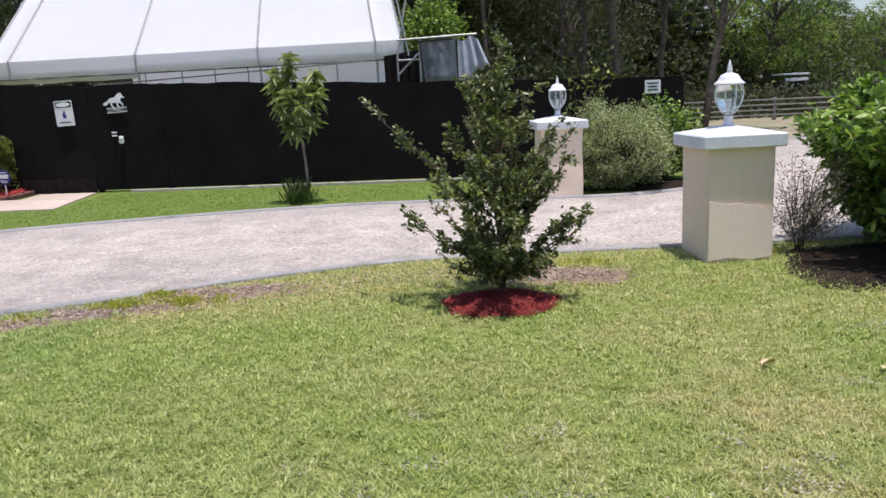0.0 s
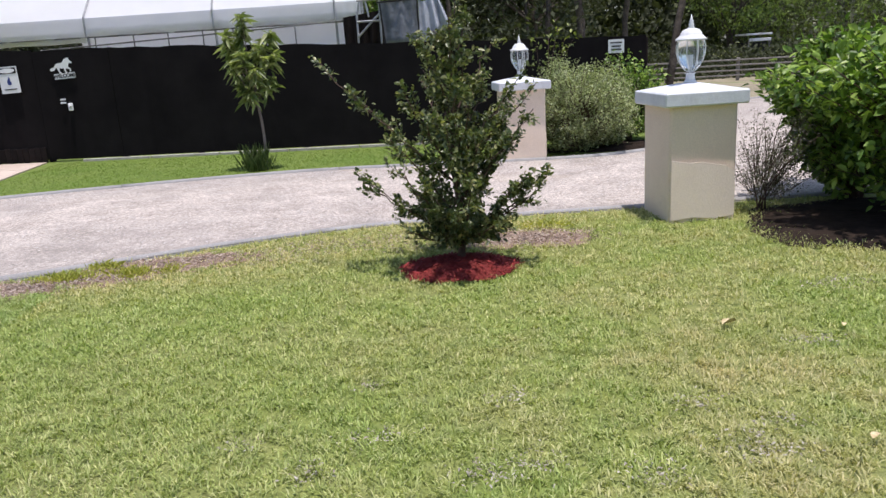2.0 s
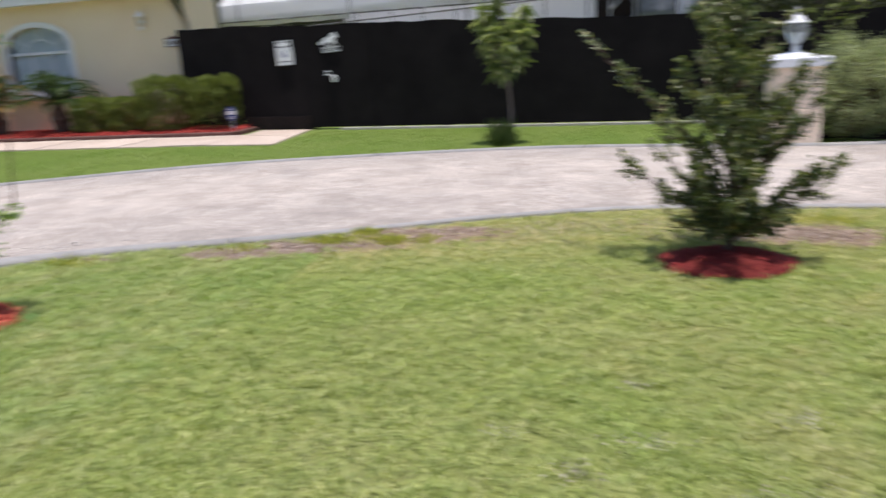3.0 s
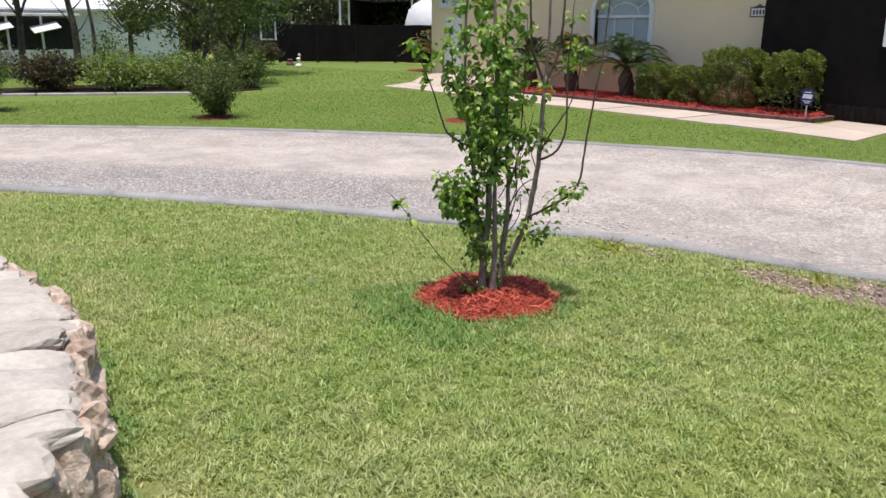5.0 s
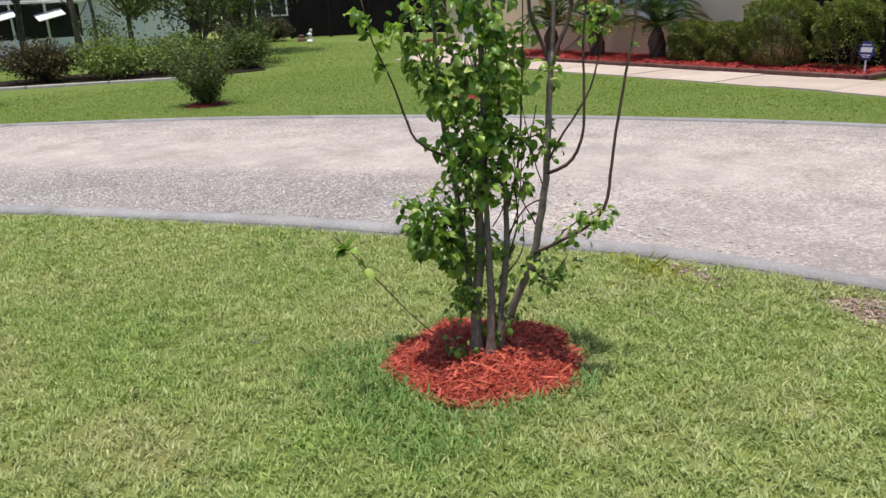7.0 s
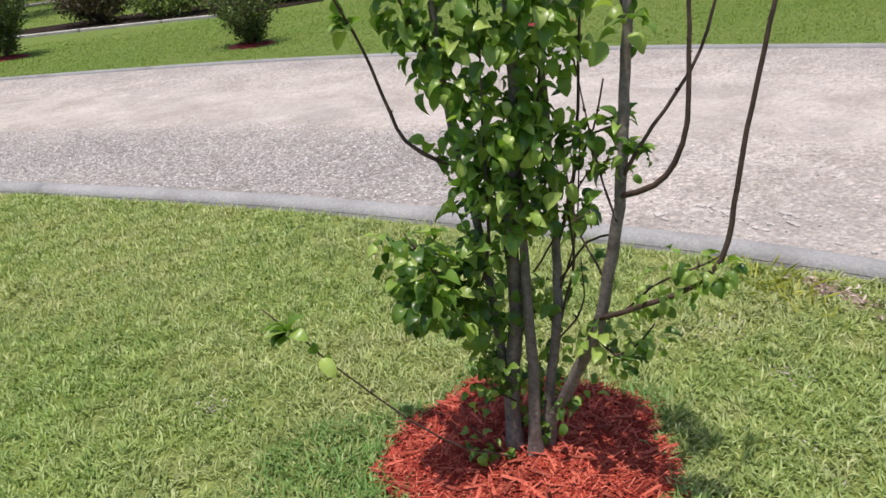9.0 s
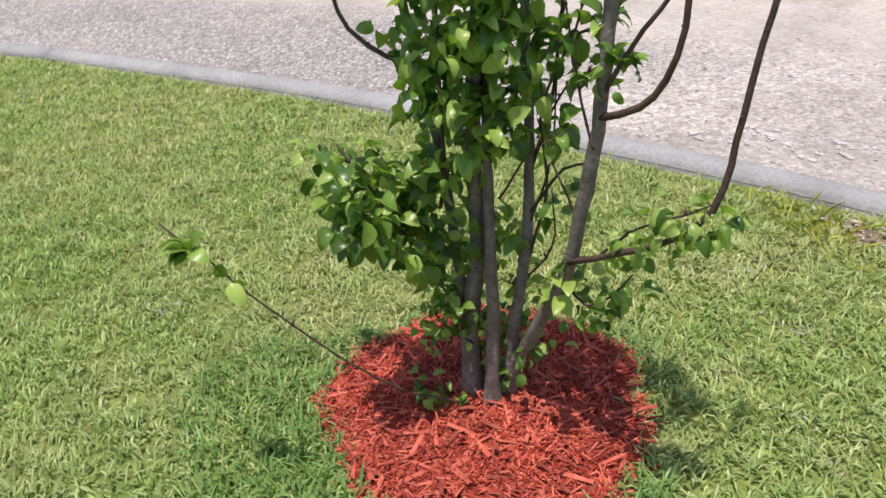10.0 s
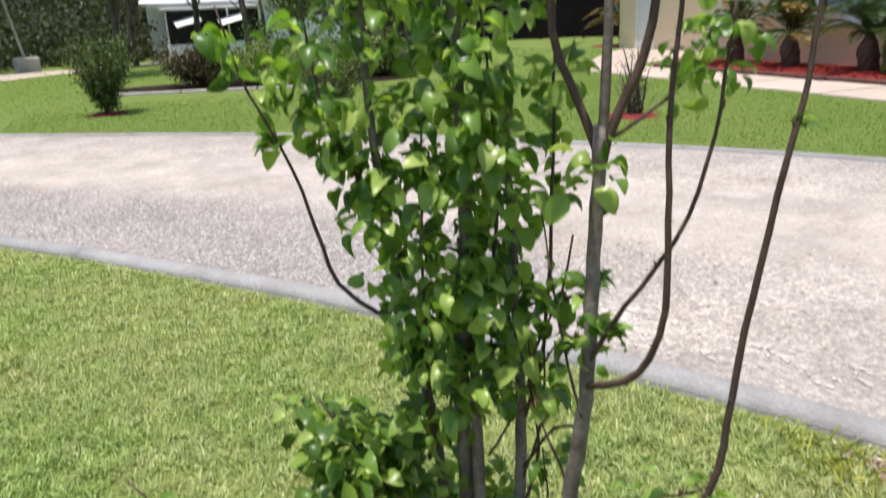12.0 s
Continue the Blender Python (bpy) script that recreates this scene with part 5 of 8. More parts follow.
def mulch_ring(cx, cy, rx, ry, h, seed, singles, rest, label, chip, pile):
    top = thing("mulch_ring", label, "mulch", (cx, cy, 0))
    bm = bmesh.new()
    mound(bm, 0, 0, rx, ry, h, seed=seed)
    part("mulch_mound", bm, MULCH, top, smooth=True)
    rng = np.random.default_rng(seed)

    def scatter(n):
        a, r = rng.uniform(0, 6.28, n), np.sqrt(rng.random(n)) * 1.02
        w = 1 + 0.05 * np.sin(a * 5 + seed) + 0.03 * np.sin(a * 9) + rng.normal(0, 0.025, n)
        return r * rx * w * np.cos(a), r * ry * w * np.sin(a), np.maximum(0.012, h * (1 - r * r) + 0.014)
    x, y, z = scatter(rest)
    v, f = chip_arrays(rng, x, y, z, rng.uniform(0.025, 0.095, rest), rng.uniform(0.0025, 0.0065, rest))
    link_mesh("loose_mulch", fast_mesh("loose_mulch", v, f), pile, top)["kind"] = "stuff"
    shapes = []
    for k in range(5):
        v, f = chip_arrays(rng, np.zeros(1), np.zeros(1), np.zeros(1), np.array([0.05 + 0.016 * k]), np.array([0.0045 + 0.0022 * k]))
        me = fast_mesh("bark_chip", v, f)
        me.materials.append(chip)
        shapes.append(me)
    x, y, z = scatter(singles)
    for k in range(singles):
        ob = new("bark_chip", shapes[k % 5])
        ob.parent = top
        ob.matrix_basis = pose(x[k], y[k], z[k] + 0.006, rng.normal(0, 10), rng.normal(0, 10), rng.uniform(0, 360))
    return top


mulch_ring(-4.40, 3.83, 0.41, 0.41, 0.05, 31, 300, 9000, "ring of bright red bark mulch round the pear tree", CHIP, CHIPS_REST)
mulch_ring(0.36, 5.58, 0.43, 0.36, 0.04, 32, 160, 3000, "ring of deep crimson bark mulch with the dark shrub's shade in its colour", CHIP_SHADED, PILE_DEEP)

# ---- security sign ----
sec = thing("security_sign", "blue octagonal yard sign on a white stake in the mulch", "sign", (-8.42, 14.45, 0.0), -15)
I = Matrix()
bm = bmesh.new()
box(bm, (0, 0, 0.22), (0.03, 0.012, 0.44), 0.003)
part("stake", bm, WHITE, sec)
bm = bmesh.new()
oct_ = [(0.155 * math.cos(radians(22.5 + 45 * k)), 0.155 * math.sin(radians(22.5 + 45 * k))) for k in range(8)]
flat_poly(bm, oct_, Matrix.Translation((0, -0.008, 0.42)), 0.006)
board = part("board", bm, BLUE, sec)
bm = bmesh.new()
flat_poly(bm, [(-0.11, -0.03), (0.1, -0.03), (0.12, 0.045), (-0.09, 0.045)], Matrix.Translation((0, -0.016, 0.43)), 0.002)
part("logo_bar", bm, WHITE, board, "white slanted bar")
for z, w in ((0.51, 0.16), (0.355, 0.18), (0.325, 0.13)):
    bm = bmesh.new()
    flat_poly(bm, rounded(w, 0.014, 0.003), Matrix.Translation((0, -0.016, z)), 0.002)
    part("text_bar", bm, WHITE, board)

# ---- gate pillars with lanterns ----


def gate_pillar(at, rz, label, hgt, patch):
    p = thing("gate_pillar", label, "pillar", at, rz, group="gate pillars")
    bm = bmesh.new()
    box(bm, (0, 0, hgt / 2 - 0.03), (0.6, 0.6, hgt + 0.06), 0.018)
    bmesh.ops.subdivide_edges(bm, edges=[e for e in bm.edges if e.calc_length() > 0.3], cuts=5, use_grid_fill=True)
    for v in bm.verts:
        v.co += noise.noise_vector(v.co * 3.1 + Vector(at)) * 0.006
    part("shaft", bm, STUCCO, p, smooth=False)
    if patch:
        # lighter plate over the lower half of the front face
        bm = bmesh.new()
        pts = [(-0.293, 0.0), (-0.1, 0.02), (0.1, -0.005), (0.283, 0.015), (0.285, 0.25), (0.275, 0.4), (0.2, 0.455), (0.1, 0.475), (-0.02, 0.5), (-0.12, 0.495), (-0.29, 0.525)]
        flat_poly(bm, pts, Matrix.Translation((0, -0.3085, 0.02)), 0.014)
        part("lower_patch", bm, PATCH, p, "lighter patch on the lower front face")
    bm = bmesh.new()
    w = 0.37
    box(bm, (0, 0, hgt + 0.04), (2 * w, 2 * w, 0.12), 0.012)
    part("cap_slab", bm, CAP_WHITE, p, "white painted overhanging slab")
    bm = bmesh.new()
    lo = [bm.verts.new((sx * (w - 0.012), sy * (w - 0.012), hgt + 0.097)) for sx, sy in ((-1, -1), (1, -1), (1, 1), (-1, 1))]
    hi = [bm.verts.new((sx * 0.06, sy * 0.06, hgt + 0.16)) for sx, sy in ((-1, -1), (1, -1), (1, 1), (-1, 1))]
    bm.faces.new(hi)
    for k in range(4):
        bm.faces.new((lo[k], lo[(k + 1) % 4], hi[(k + 1) % 4], hi[k]))
    bm.faces.new(lo[::-1])
    part("cap_slope", bm, CAP_WHITE, p)
    return p


def post_lantern(at, rz, label):
    L = thing("post_lantern", label, "lamp", at, rz, group="pillar lanterns")
    bm = bmesh.new()
    lathe(bm, [(0.055, 0.0), (0.06, 0.012), (0.042, 0.03), (0.038, 0.08), (0.05, 0.09)], 8)
    part("base", bm, WHITE, L)
    bm = bmesh.new()
    lathe(bm, [(0.045, 0.125), (0.075, 0.155), (0.103, 0.2), (0.12, 0.255), (0.122, 0.315), (0.108, 0.372)], 18)
    part("glass_bowl", bm, GLASS, L, "clear ribbed glass bowl", smooth=True)
    for k in range(8):
        a = math.pi / 4 * k
        bm = bmesh.new()
        tube(bm, [(r * math.cos(a), r * math.sin(a), z) for r, z in ((0.02, 0.1), (0.05, 0.115), (0.079, 0.153), (0.107, 0.2), (0.124, 0.255), (0.126, 0.315), (0.111, 0.374))], 0.0042, 0.0042, 5)
        part("cage_rib", bm, WHITE, L)
    bm = bmesh.new()
    tube(bm, [(0, 0, 0.09), (0, 0, 0.25)], 0.012, 0.02, 8)
    part("bulb_holder", bm, WHITE, L)
    bm = bmesh.new()
    lathe(bm, [(0.112, 0.364), (0.134, 0.368), (0.132, 0.38), (0.108, 0.396), (0.092, 0.416), (0.09, 0.43), (0.079, 0.437), (0.075, 0.45), (0.05, 0.462), (0.028, 0.468)], 18)
    part("crown_top", bm, WHITE, L, smooth=True)
    bm = bmesh.new()
    lathe(bm, [(0.022, 0.462), (0.03, 0.474), (0.019, 0.486), (0.026, 0.5), (0.015, 0.512), (0.019, 0.526), (0.01, 0.545), (0.002, 0.582)], 10)
    part("finial", bm, WHITE, L, smooth=True)
    return L


gate_pillar((2.54, 6.9, 0), 3.7, "cream stucco gate pillar with a white cap and lighter lower front", 1.02, True)
post_lantern((2.54, 6.9, 1.172), 10, "white post lantern with a clear glass bowl on a pillar")
gate_pillar((1.66, 11.28, 0), 2.0, "cream stucco gate pillar with a white cap beyond the drive", 1.02, False)
post_lantern((1.66, 11.28, 1.172), 25, "white post lantern with clear glass on the further pillar")

# ---- canopy tent behind the fence ----
tent = thing("canopy_tent", "long white fabric canopy on steel pipes behind the fence", "canopy", (0, 17.6, 0), yaw_f)
TX0, TX1, TZ, RZ, RY = -10.95, -0.88, 2.81, 5.54, 4.5
SKEW = -0.26
ribs = [TX0, -10.4, -7.2, -4.23, -1.48, TX1]
for k in range(len(ribs) - 1):
    x0, x1 = ribs[k], ribs[k + 1]
    bm = bmesh.new()
    n = 10
    rows = []
    for j in range(n + 1):
        t = j / n
        rows.append([[bm.verts.new((x0 + (x1 - x0) * a / 8 + SKEW * RY * t, RY * t, TZ + (RZ - TZ) * t - 0.05 * math.sin(a / 8 * math.pi) * (0.3 + t * (1 - t) * 2) + o)) for a in range(9)] for o in (0.0, -0.006)])
    for p, q in zip(rows, rows[1:]):
        for a in range(8):
            bm.faces.new((p[0][a], p[0][a + 1], q[0][a + 1], q[0][a]))
            bm.faces.new((q[1][a], q[1][a + 1], p[1][a + 1], p[1][a]))
    part("roof_panel", bm, TARP_WHITE, tent, smooth=True)
    bm = bmesh.new()
    rows = []
    drop = 0.54 if x0 < -7.5 else 0.42
    for a in range(13):
        x = x0 + (x1 - x0) * a / 12
        w = 0.012 * math.sin(a * 1.9 + k)
        rows.append([bm.verts.new((x, -0.01 + w * b, TZ - drop * b + 0.012 * math.sin(a * 1.3) * b)) for b in (0, 0.5, 1)] + [bm.verts.new((x, -0.003 + w * b, TZ - drop * b + 0.012 * math.sin(a * 1.3) * b)) for b in (1, 0.5, 0)])
    for p, q in zip(rows, rows[1:]):
        for j in range(5):
            bm.faces.new((p[j], q[j], q[j + 1], p[j + 1]))
    part("valance", bm, TARP_WHITE, tent, smooth=True)
    bm = bmesh.new()
    rows = [[bm.verts.new((x0 + (x1 - x0) * a / 8 + SKEW * (2 * RY - RY * t), 2 * RY - RY * t, TZ + (RZ - TZ) * t)) for a in range(9)] for t in (0, 0.5, 1)]
    for p, q in zip(rows, rows[1:]):
        for a in range(8):
            bm.faces.new((p[a], p[a + 1], q[a + 1], q[a]))
    part("roof_panel", bm, TARP_WHITE, tent)
for x in ribs:
    bm = bmesh.new()
    tube(bm, [(x, -0.03, TZ - 0.42), (x, -0.03, TZ + 0.01), (x + SKEW * RY * 0.5, RY * 0.5, TZ + (RZ - TZ) * 0.5 + 0.025), (x + SKEW * RY, RY, RZ + 0.025)], 0.022, 0.022, 6)
    part("rib", bm, PIPE, tent)
    bm = bmesh.new()
    tube(bm, [(x, 0.06, 0), (x, 0.06, TZ)], 0.03, 0.03, 8)
    part("leg", bm, PIPE, tent)
bm = bmesh.new()
tube(bm, [(TX0, 0.0, TZ - 0.42), (TX1 + 0.05, 0.0, TZ - 0.42)], 0.02, 0.02, 6)
part("eave_pipe", bm, DARK_PIPE, tent)
bm = bmesh.new()
tube(bm, [(-8.3, -0.06, 2.16), (-4.0, -0.06, 2.3), (TX1 + 0.1, -0.06, 2.42)], 0.016, 0.016, 6)
part("brace_pipe", bm, DARK_PIPE, tent)
for x in (-7.0, -6.1, -5.3, -4.5, -3.8, -2.4):
    bm = bmesh.new()
    tube(bm, [(x, -0.03, 1.7), (x, -0.03, 2.38)], 0.014, 0.014, 6)
    part("strut", bm, DARK_PIPE, tent)
bm = bmesh.new()
rows = []
for a in range(31):
    x = -7.6 + 6.35 * a / 30
    rows.append([bm.verts.new((x, 0.5 + 0.03 * math.sin(a * 1.7), z)) for z in (0.0, 1.3, 2.5)] + [bm.verts.new((x, 0.506 + 0.03 * math.sin(a * 1.7), z)) for z in (2.5, 1.3, 0.0)])
for p, q in zip(rows, rows[1:]):
    for j in range(5):
        bm.faces.new((p[j], q[j], q[j + 1], p[j + 1]))
part("side_sheet", bm, TARP_WHITE, tent, smooth=True)
# near-black sheet that paints the shade under the canopy
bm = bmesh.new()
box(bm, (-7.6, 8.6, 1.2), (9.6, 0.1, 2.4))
part("inner_shade_sheet", bm, DARK_IN, tent)

tarp = thing("hanging_tarp", "grey crumpled tarpaulin hung over a pipe frame behind the fence", "tarp", (0, 16.2, 0), yaw_f)
bm = bmesh.new()
rows = []
for a in range(41):
    t = a / 40
    x = -0.42 + 0.76 * t
    zb = 1.78
    zt = 2.64 + 0.03 * t
    yy = [0.016 * math.sin(a * 0.5 + b * 0.2) + 0.05 * b / 5 * math.sin(a * 0.19 + 0.8) for b in range(6)]
    rows.append([bm.verts.new((x + 0.012 * b * (1 - t), yy[b], zt + (zb - zt) * b / 5)) for b in range(6)] + [bm.verts.new((x + 0.012 * b * (1 - t), yy[b] + 0.006, zt + (zb - zt) * b / 5)) for b in range(5, -1, -1)])
for p, q in zip(rows, rows[1:]):
    for j in range(11):
        bm.faces.new((p[j], q[j], q[j + 1], p[j + 1]))
part("sheet", bm, TARP_GREY, tarp, smooth=True)
for x, tilt in ((-0.4, -3.5), (0.33, 0.0)):
    bm = bmesh.new()
    box(bm, (0, 0, 0), (0.03, 0.012, 0.9), 0.003, pose(x, -0.06, 2.2, 0, tilt, 0))
    part("seam", bm, DARK_IN, tarp, "dark vertical seam")
bm = bmesh.new()
box(bm, (-0.03, -0.05, 2.655), (0.74, 0.014, 0.035), 0.004, pose(0, 0, 0, 0, -2, 0))
part("hem", bm, DARK_IN, tarp, "dark top hem")
# the free end is gathered on the pipe and falls in deep folds
bm = bmesh.new()
rows = []
for a in range(61):
    t = a / 60
    deep = 0.02 + 0.09 * t
    row = []
    for b in range(9):
        u = b / 8
        x = 0.35 + (0.42 + 0.24 * u) * t
        y = deep * math.sin(t * 19 + 0.6 * u) * (0.35 + 0.65 * u) - 0.06 * u
        z = 2.66 - 0.05 * math.sin(t * 7) - (0.9 - 0.34 * t + 0.05 * math.sin(t * 19)) * u
        row.append((x, y, z))
    rows.append([bm.verts.new(p) for p in row] + [bm.verts.new((p[0], p[1] + 0.006, p[2])) for p in row[::-1]])
for p, q in zip(rows, rows[1:]):
    for j in range(17):
        bm.faces.new((p[j], q[j], q[j + 1], p[j + 1]))
part("fold", bm, TARP_SILVER, tarp, "silvery gathered end hanging in folds", smooth=True)
bm = bmesh.new()
rows = []
for a in range(41):
    t = a / 40
    row = [(-1.3 + 0.92 * t, 0.5 + 0.05 * math.sin(t * 34 + u * 2) * (0.3 + u), 2.42 + 0.12 * t - 0.8 * u) for u in (0, 0.25, 0.5, 0.75, 1)]
    rows.append([bm.verts.new(p) for p in row] + [bm.verts.new((p[0], p[1] + 0.006, p[2])) for p in row[::-1]])
for p, q in zip(rows, rows[1:]):
    for j in range(9):
        bm.faces.new((p[j], q[j], q[j + 1], p[j + 1]))
part("dark_sheet", bm, FENCE_WOOD, tarp, "dark brown sheet in folds behind the pipes", smooth=True)
for pts in ([(-0.9, 0, 2.7), (0.75, 0, 2.74)], [(-0.45, 0.05, 0), (-0.45, 0.05, 2.72)], [(0.3, 0.05, 0), (0.3, 0.05, 2.72)], [(-0.95, 0.2, 0), (-0.95, 0.2, 2.5)], [(-0.95, 0.2, 2.0), (-0.45, 0.1, 2.45)], [(-0.95, 0.2, 2.3), (-0.45, 0.1, 2.3)], [(-1.0, 0.5, 2.4), (-0.75, 0.5, 3.6)], [(-0.75, 0.5, 2.4), (-0.95, 0.5, 3.6)]):
    bm = bmesh.new()
    tube(bm, pts, 0.022, 0.022, 6)
    part("pipe", bm, PIPE, tarp)

planks = thing("plank_stack", "dark weathered planks leaning beside the grey tarpaulin", "planks", (-0.72, 16.75, 0), yaw_f)
pk = random.Random(6)
for k in range(7):
    bm = bmesh.new()
    box(bm, (0, 0, 1.22), (0.09, 0.03, 2.44 - 0.08 * (k % 3)), 0.006)
    bmesh.ops.transform(bm, matrix=pose(-0.25 + 0.085 * k, 0.05 * (k % 2), 0.0, -6 + pk.uniform(-2, 2), 5 + 3.5 * k, 0), verts=bm.verts)
    part("plank", bm, OLD_BARK, planks)

# ---- yard buildings and fences further off ----
yard_fence = thing("yard_fence", "low black fence across the side yard", "fence")
YF = [(-36.1, 16.7), (-35.1, 18.2), (-34.0, 19.7), (-32.9, 21.2), (-29.6, 21.8), (-26.5, 21.6)]
for a, b in zip(YF, YF[1:]):
    bm = bmesh.new()
    fence_panel(bm, a, b, 1.75, 1.75, 0.01)
    part("panel", bm, BLACK_SCREEN, yard_fence)
for x, y in YF:
    bm = bmesh.new()
    box(bm, (x, y + 0.08, 0.9), (0.12, 0.12, 1.8), 0.01)
    part("post", bm, FENCE_WOOD, yard_fence)

carport = thing("metal_carport", "pale blue metal carport with a gable roof behind the yard fence", "carport", (-37.5, 23.0, 0), 44)
for s_ in (-1, 1):
    for k in range(7):
        y0, y1 = -0.2 + 1.04 * k, -0.2 + 1.04 * (k + 1)
        bm = bmesh.new()
        hi = [bm.verts.new(p) for p in ((0, y0, 4.56), (s_ * 2.12, y0, 3.12), (s_ * 2.12, y1, 3.11), (0, y1, 4.55))]
        lo = [bm.verts.new((v.co.x, v.co.y, v.co.z - 0.05)) for v in hi]
        bm.faces.new(hi)
        bm.faces.new(lo[::-1])
        for j in range(4):
            bm.faces.new((hi[j], lo[j], lo[(j + 1) % 4], hi[(j + 1) % 4]))
        bmesh.ops.recalc_face_normals(bm, faces=bm.faces)
        part("roof_sheet", bm, METAL_ROOF, carport)
    # dark panel that paints the shaded inside of the open carport
    bm = bmesh.new()
    box(bm, (s_ * 1.98, 4.4, 1.6), (0.05, 5.2, 3.1))
    part("inner_shade_side", bm, DARK_IN, carport)
bm = bmesh.new()
flat_poly(bm, [(-2.02, 3.05), (2.02, 3.05), (0, 4.5)], Matrix.Translation((0, 0, 0)), 0.04)
part("gable_panel", bm, METAL_ROOF, carport)
for x in (-1.98, 1.98):
    for y in (0.05, 1.7):
        bm = bmesh.new()
        box(bm, (x, y, 1.55), (0.1, 0.1, 3.1), 0.01)
        part("post", bm, SIDING, carport)
# dark end panel, the shade at the carport's back put into its colour
bm = bmesh.new()
box(bm, (0, 7.0, 1.6), (3.9, 0.06, 3.1))
part("inner_shade_back", bm, DARK_IN, carport)
trailer = thing("covered_trailer", "rounded white covered trailer beside the carport", "trailer", (-32.0, 24.1, 0), 44)
bm = bmesh.new()
prof = [(-2.2, 0.6), (2.2, 0.6), (2.3, 1.6), (2.0, 2.5), (1.2, 2.95), (-1.2, 3.0), (-2.0, 2.6), (-2.3, 1.6)]
flat_poly(bm, prof, Matrix.Translation((0, 1.0, 0)), 2.0)
bmesh.ops.bevel(bm, geom=list(bm.edges), offset=0.12, segments=2, affect='EDGES')
part("body", bm, WHITE, trailer, smooth=True)
for x in (-0.5, 0.5):
    for y in (-1.0, 0.95):
        bm = bmesh.new()
        lathe(bm, [(0.12, -0.09), (0.33, -0.1), (0.36, -0.05), (0.36, 0.05), (0.33, 0.1), (0.12, 0.09)], 18)
        bmesh.ops.rotate(bm, verts=bm.verts, matrix=Matrix.Rotation(radians(90), 3, 'X'))
        bmesh.ops.translate(bm, verts=bm.verts, vec=(x, y, 0.36))
        part("wheel", bm, INK, trailer)

home = thing("mobile_home", "white clapboard home with a screened porch across the road", "house", (-40.5, 8.3, 0), 90)
home.scale = (1.0, 1.0, 0.8)
for k in range(15):
    bm = bmesh.new()
    box(bm, (2.55, 0, 0.45 + k * 0.18), (5.1, 0.05, 0.175), 0.006)
    part("clapboard", bm, SIDING, home)
bm = bmesh.new()
box(bm, (0.3, 2.1, 1.5), (9.6, 4.0, 3.0))
part("wall", bm, SIDING, home)
bm = bmesh.new()
for s, (ya, za, yb, zb) in enumerate(((-0.4, 3.0, 2.1, 3.75), (4.6, 3.0, 2.1, 3.75))):
    q = [bm.verts.new(p) for p in ((-4.8, ya, za), (5.5, ya, za), (5.5, yb, zb), (-4.8, yb, zb), (-4.8, ya, za - 0.1), (5.5, ya, za - 0.1))]
    bm.faces.new((q[0], q[1], q[2], q[3]))
    bm.faces.new((q[4], q[5], q[1], q[0]))
part("roof", bm, WHITE, home)
bm = bmesh.new()
box(bm, (-1.9, -1.0, 1.6), (3.9, 1.9, 1.7))
part("porch_screen", bm, DARK_IN, home)
bm = bmesh.new()
box(bm, (-1.9, -1.05, 0.45), (4.0, 2.0, 0.7), 0.01)
part("porch_wall", bm, SIDING, home)
bm = bmesh.new()
box(bm, (-1.9, -1.1, 2.6), (4.3, 2.3, 0.14), 0.02)
part("porch_roof", bm, WHITE, home)
for x in (-3.85, -2.6, -1.3, 0.05):
    bm = bmesh.new()
    box(bm, (x, -2.0, 1.6), (0.09, 0.09, 1.9), 0.01)
    part("porch_post", bm, WHITE, home)
for x in (-1.2, -3.0):
    bm = bmesh.new()
    box(bm, (0, 0, 0), (1.1, 0.75, 0.05), 0.01, pose(x, -2.35, 1.95, 25, -16, 0))
    part("awning", bm, WHITE, home, "white tilted awning")

shed = thing("storage_shed", "dark grey shed with a white-framed window and door frame", "shed", (-38.9, 16.35, 0), 67)
bm = bmesh.new()
box(bm, (0.1, 1.5, 1.4), (3.6, 3.0, 2.8))
part("wall", bm, surf("grey_siding", [(0.022, 0.022, 0.025), (0.045, 0.044, 0.047)], 1, 0.8), shed)
bm = bmesh.new()
box(bm, (1.02, -0.02, 1.62), (0.8, 0.05, 1.25), 0.01)
w = part("window", bm, WHITE, shed)
bm = bmesh.new()
box(bm, (1.02, -0.05, 1.62), (0.64, 0.03, 1.08))
part("pane", bm, DARK_IN, w)
for x in (-0.75, -0.1):
    bm = bmesh.new()
    box(bm, (x, -0.03, 1.3), (0.09, 0.06, 2.6), 0.01)
    part("door_post", bm, WHITE, shed)
bm = bmesh.new()
box(bm, (0.1, 1.5, 2.9), (3.9, 3.5, 0.2), 0.03)
part("roof", bm, DARK_IN, shed)

far_roof = thing("shelter", "small white-roofed shelter beyond the pasture rail", "shelter", (15.75, 34.9, 0), 0)
bm = bmesh.new()
box(bm, (0, 0.5, 0.66), (0.9, 0.9, 1.32))
part("wall", bm, DARK_IN, far_roof)
bm = bmesh.new()
box(bm, (0, 0, 0), (1.15, 1.3, 0.08), 0.01, pose(0, 0.45, 1.66, 0, 0, 0))
part("roof", bm, WHITE, far_roof)
bm = bmesh.new()
box(bm, (0.03, -0.2, 1.42), (1.0, 0.04, 0.13), 0.008)
part("fascia", bm, WHITE, far_roof)
for x in (-0.46, 0.48):
    bm = bmesh.new()
    box(bm, (x, -0.14, 0.7), (0.06, 0.06, 1.4), 0.006)
    part("post", bm, WOOD_RAIL, far_roof)

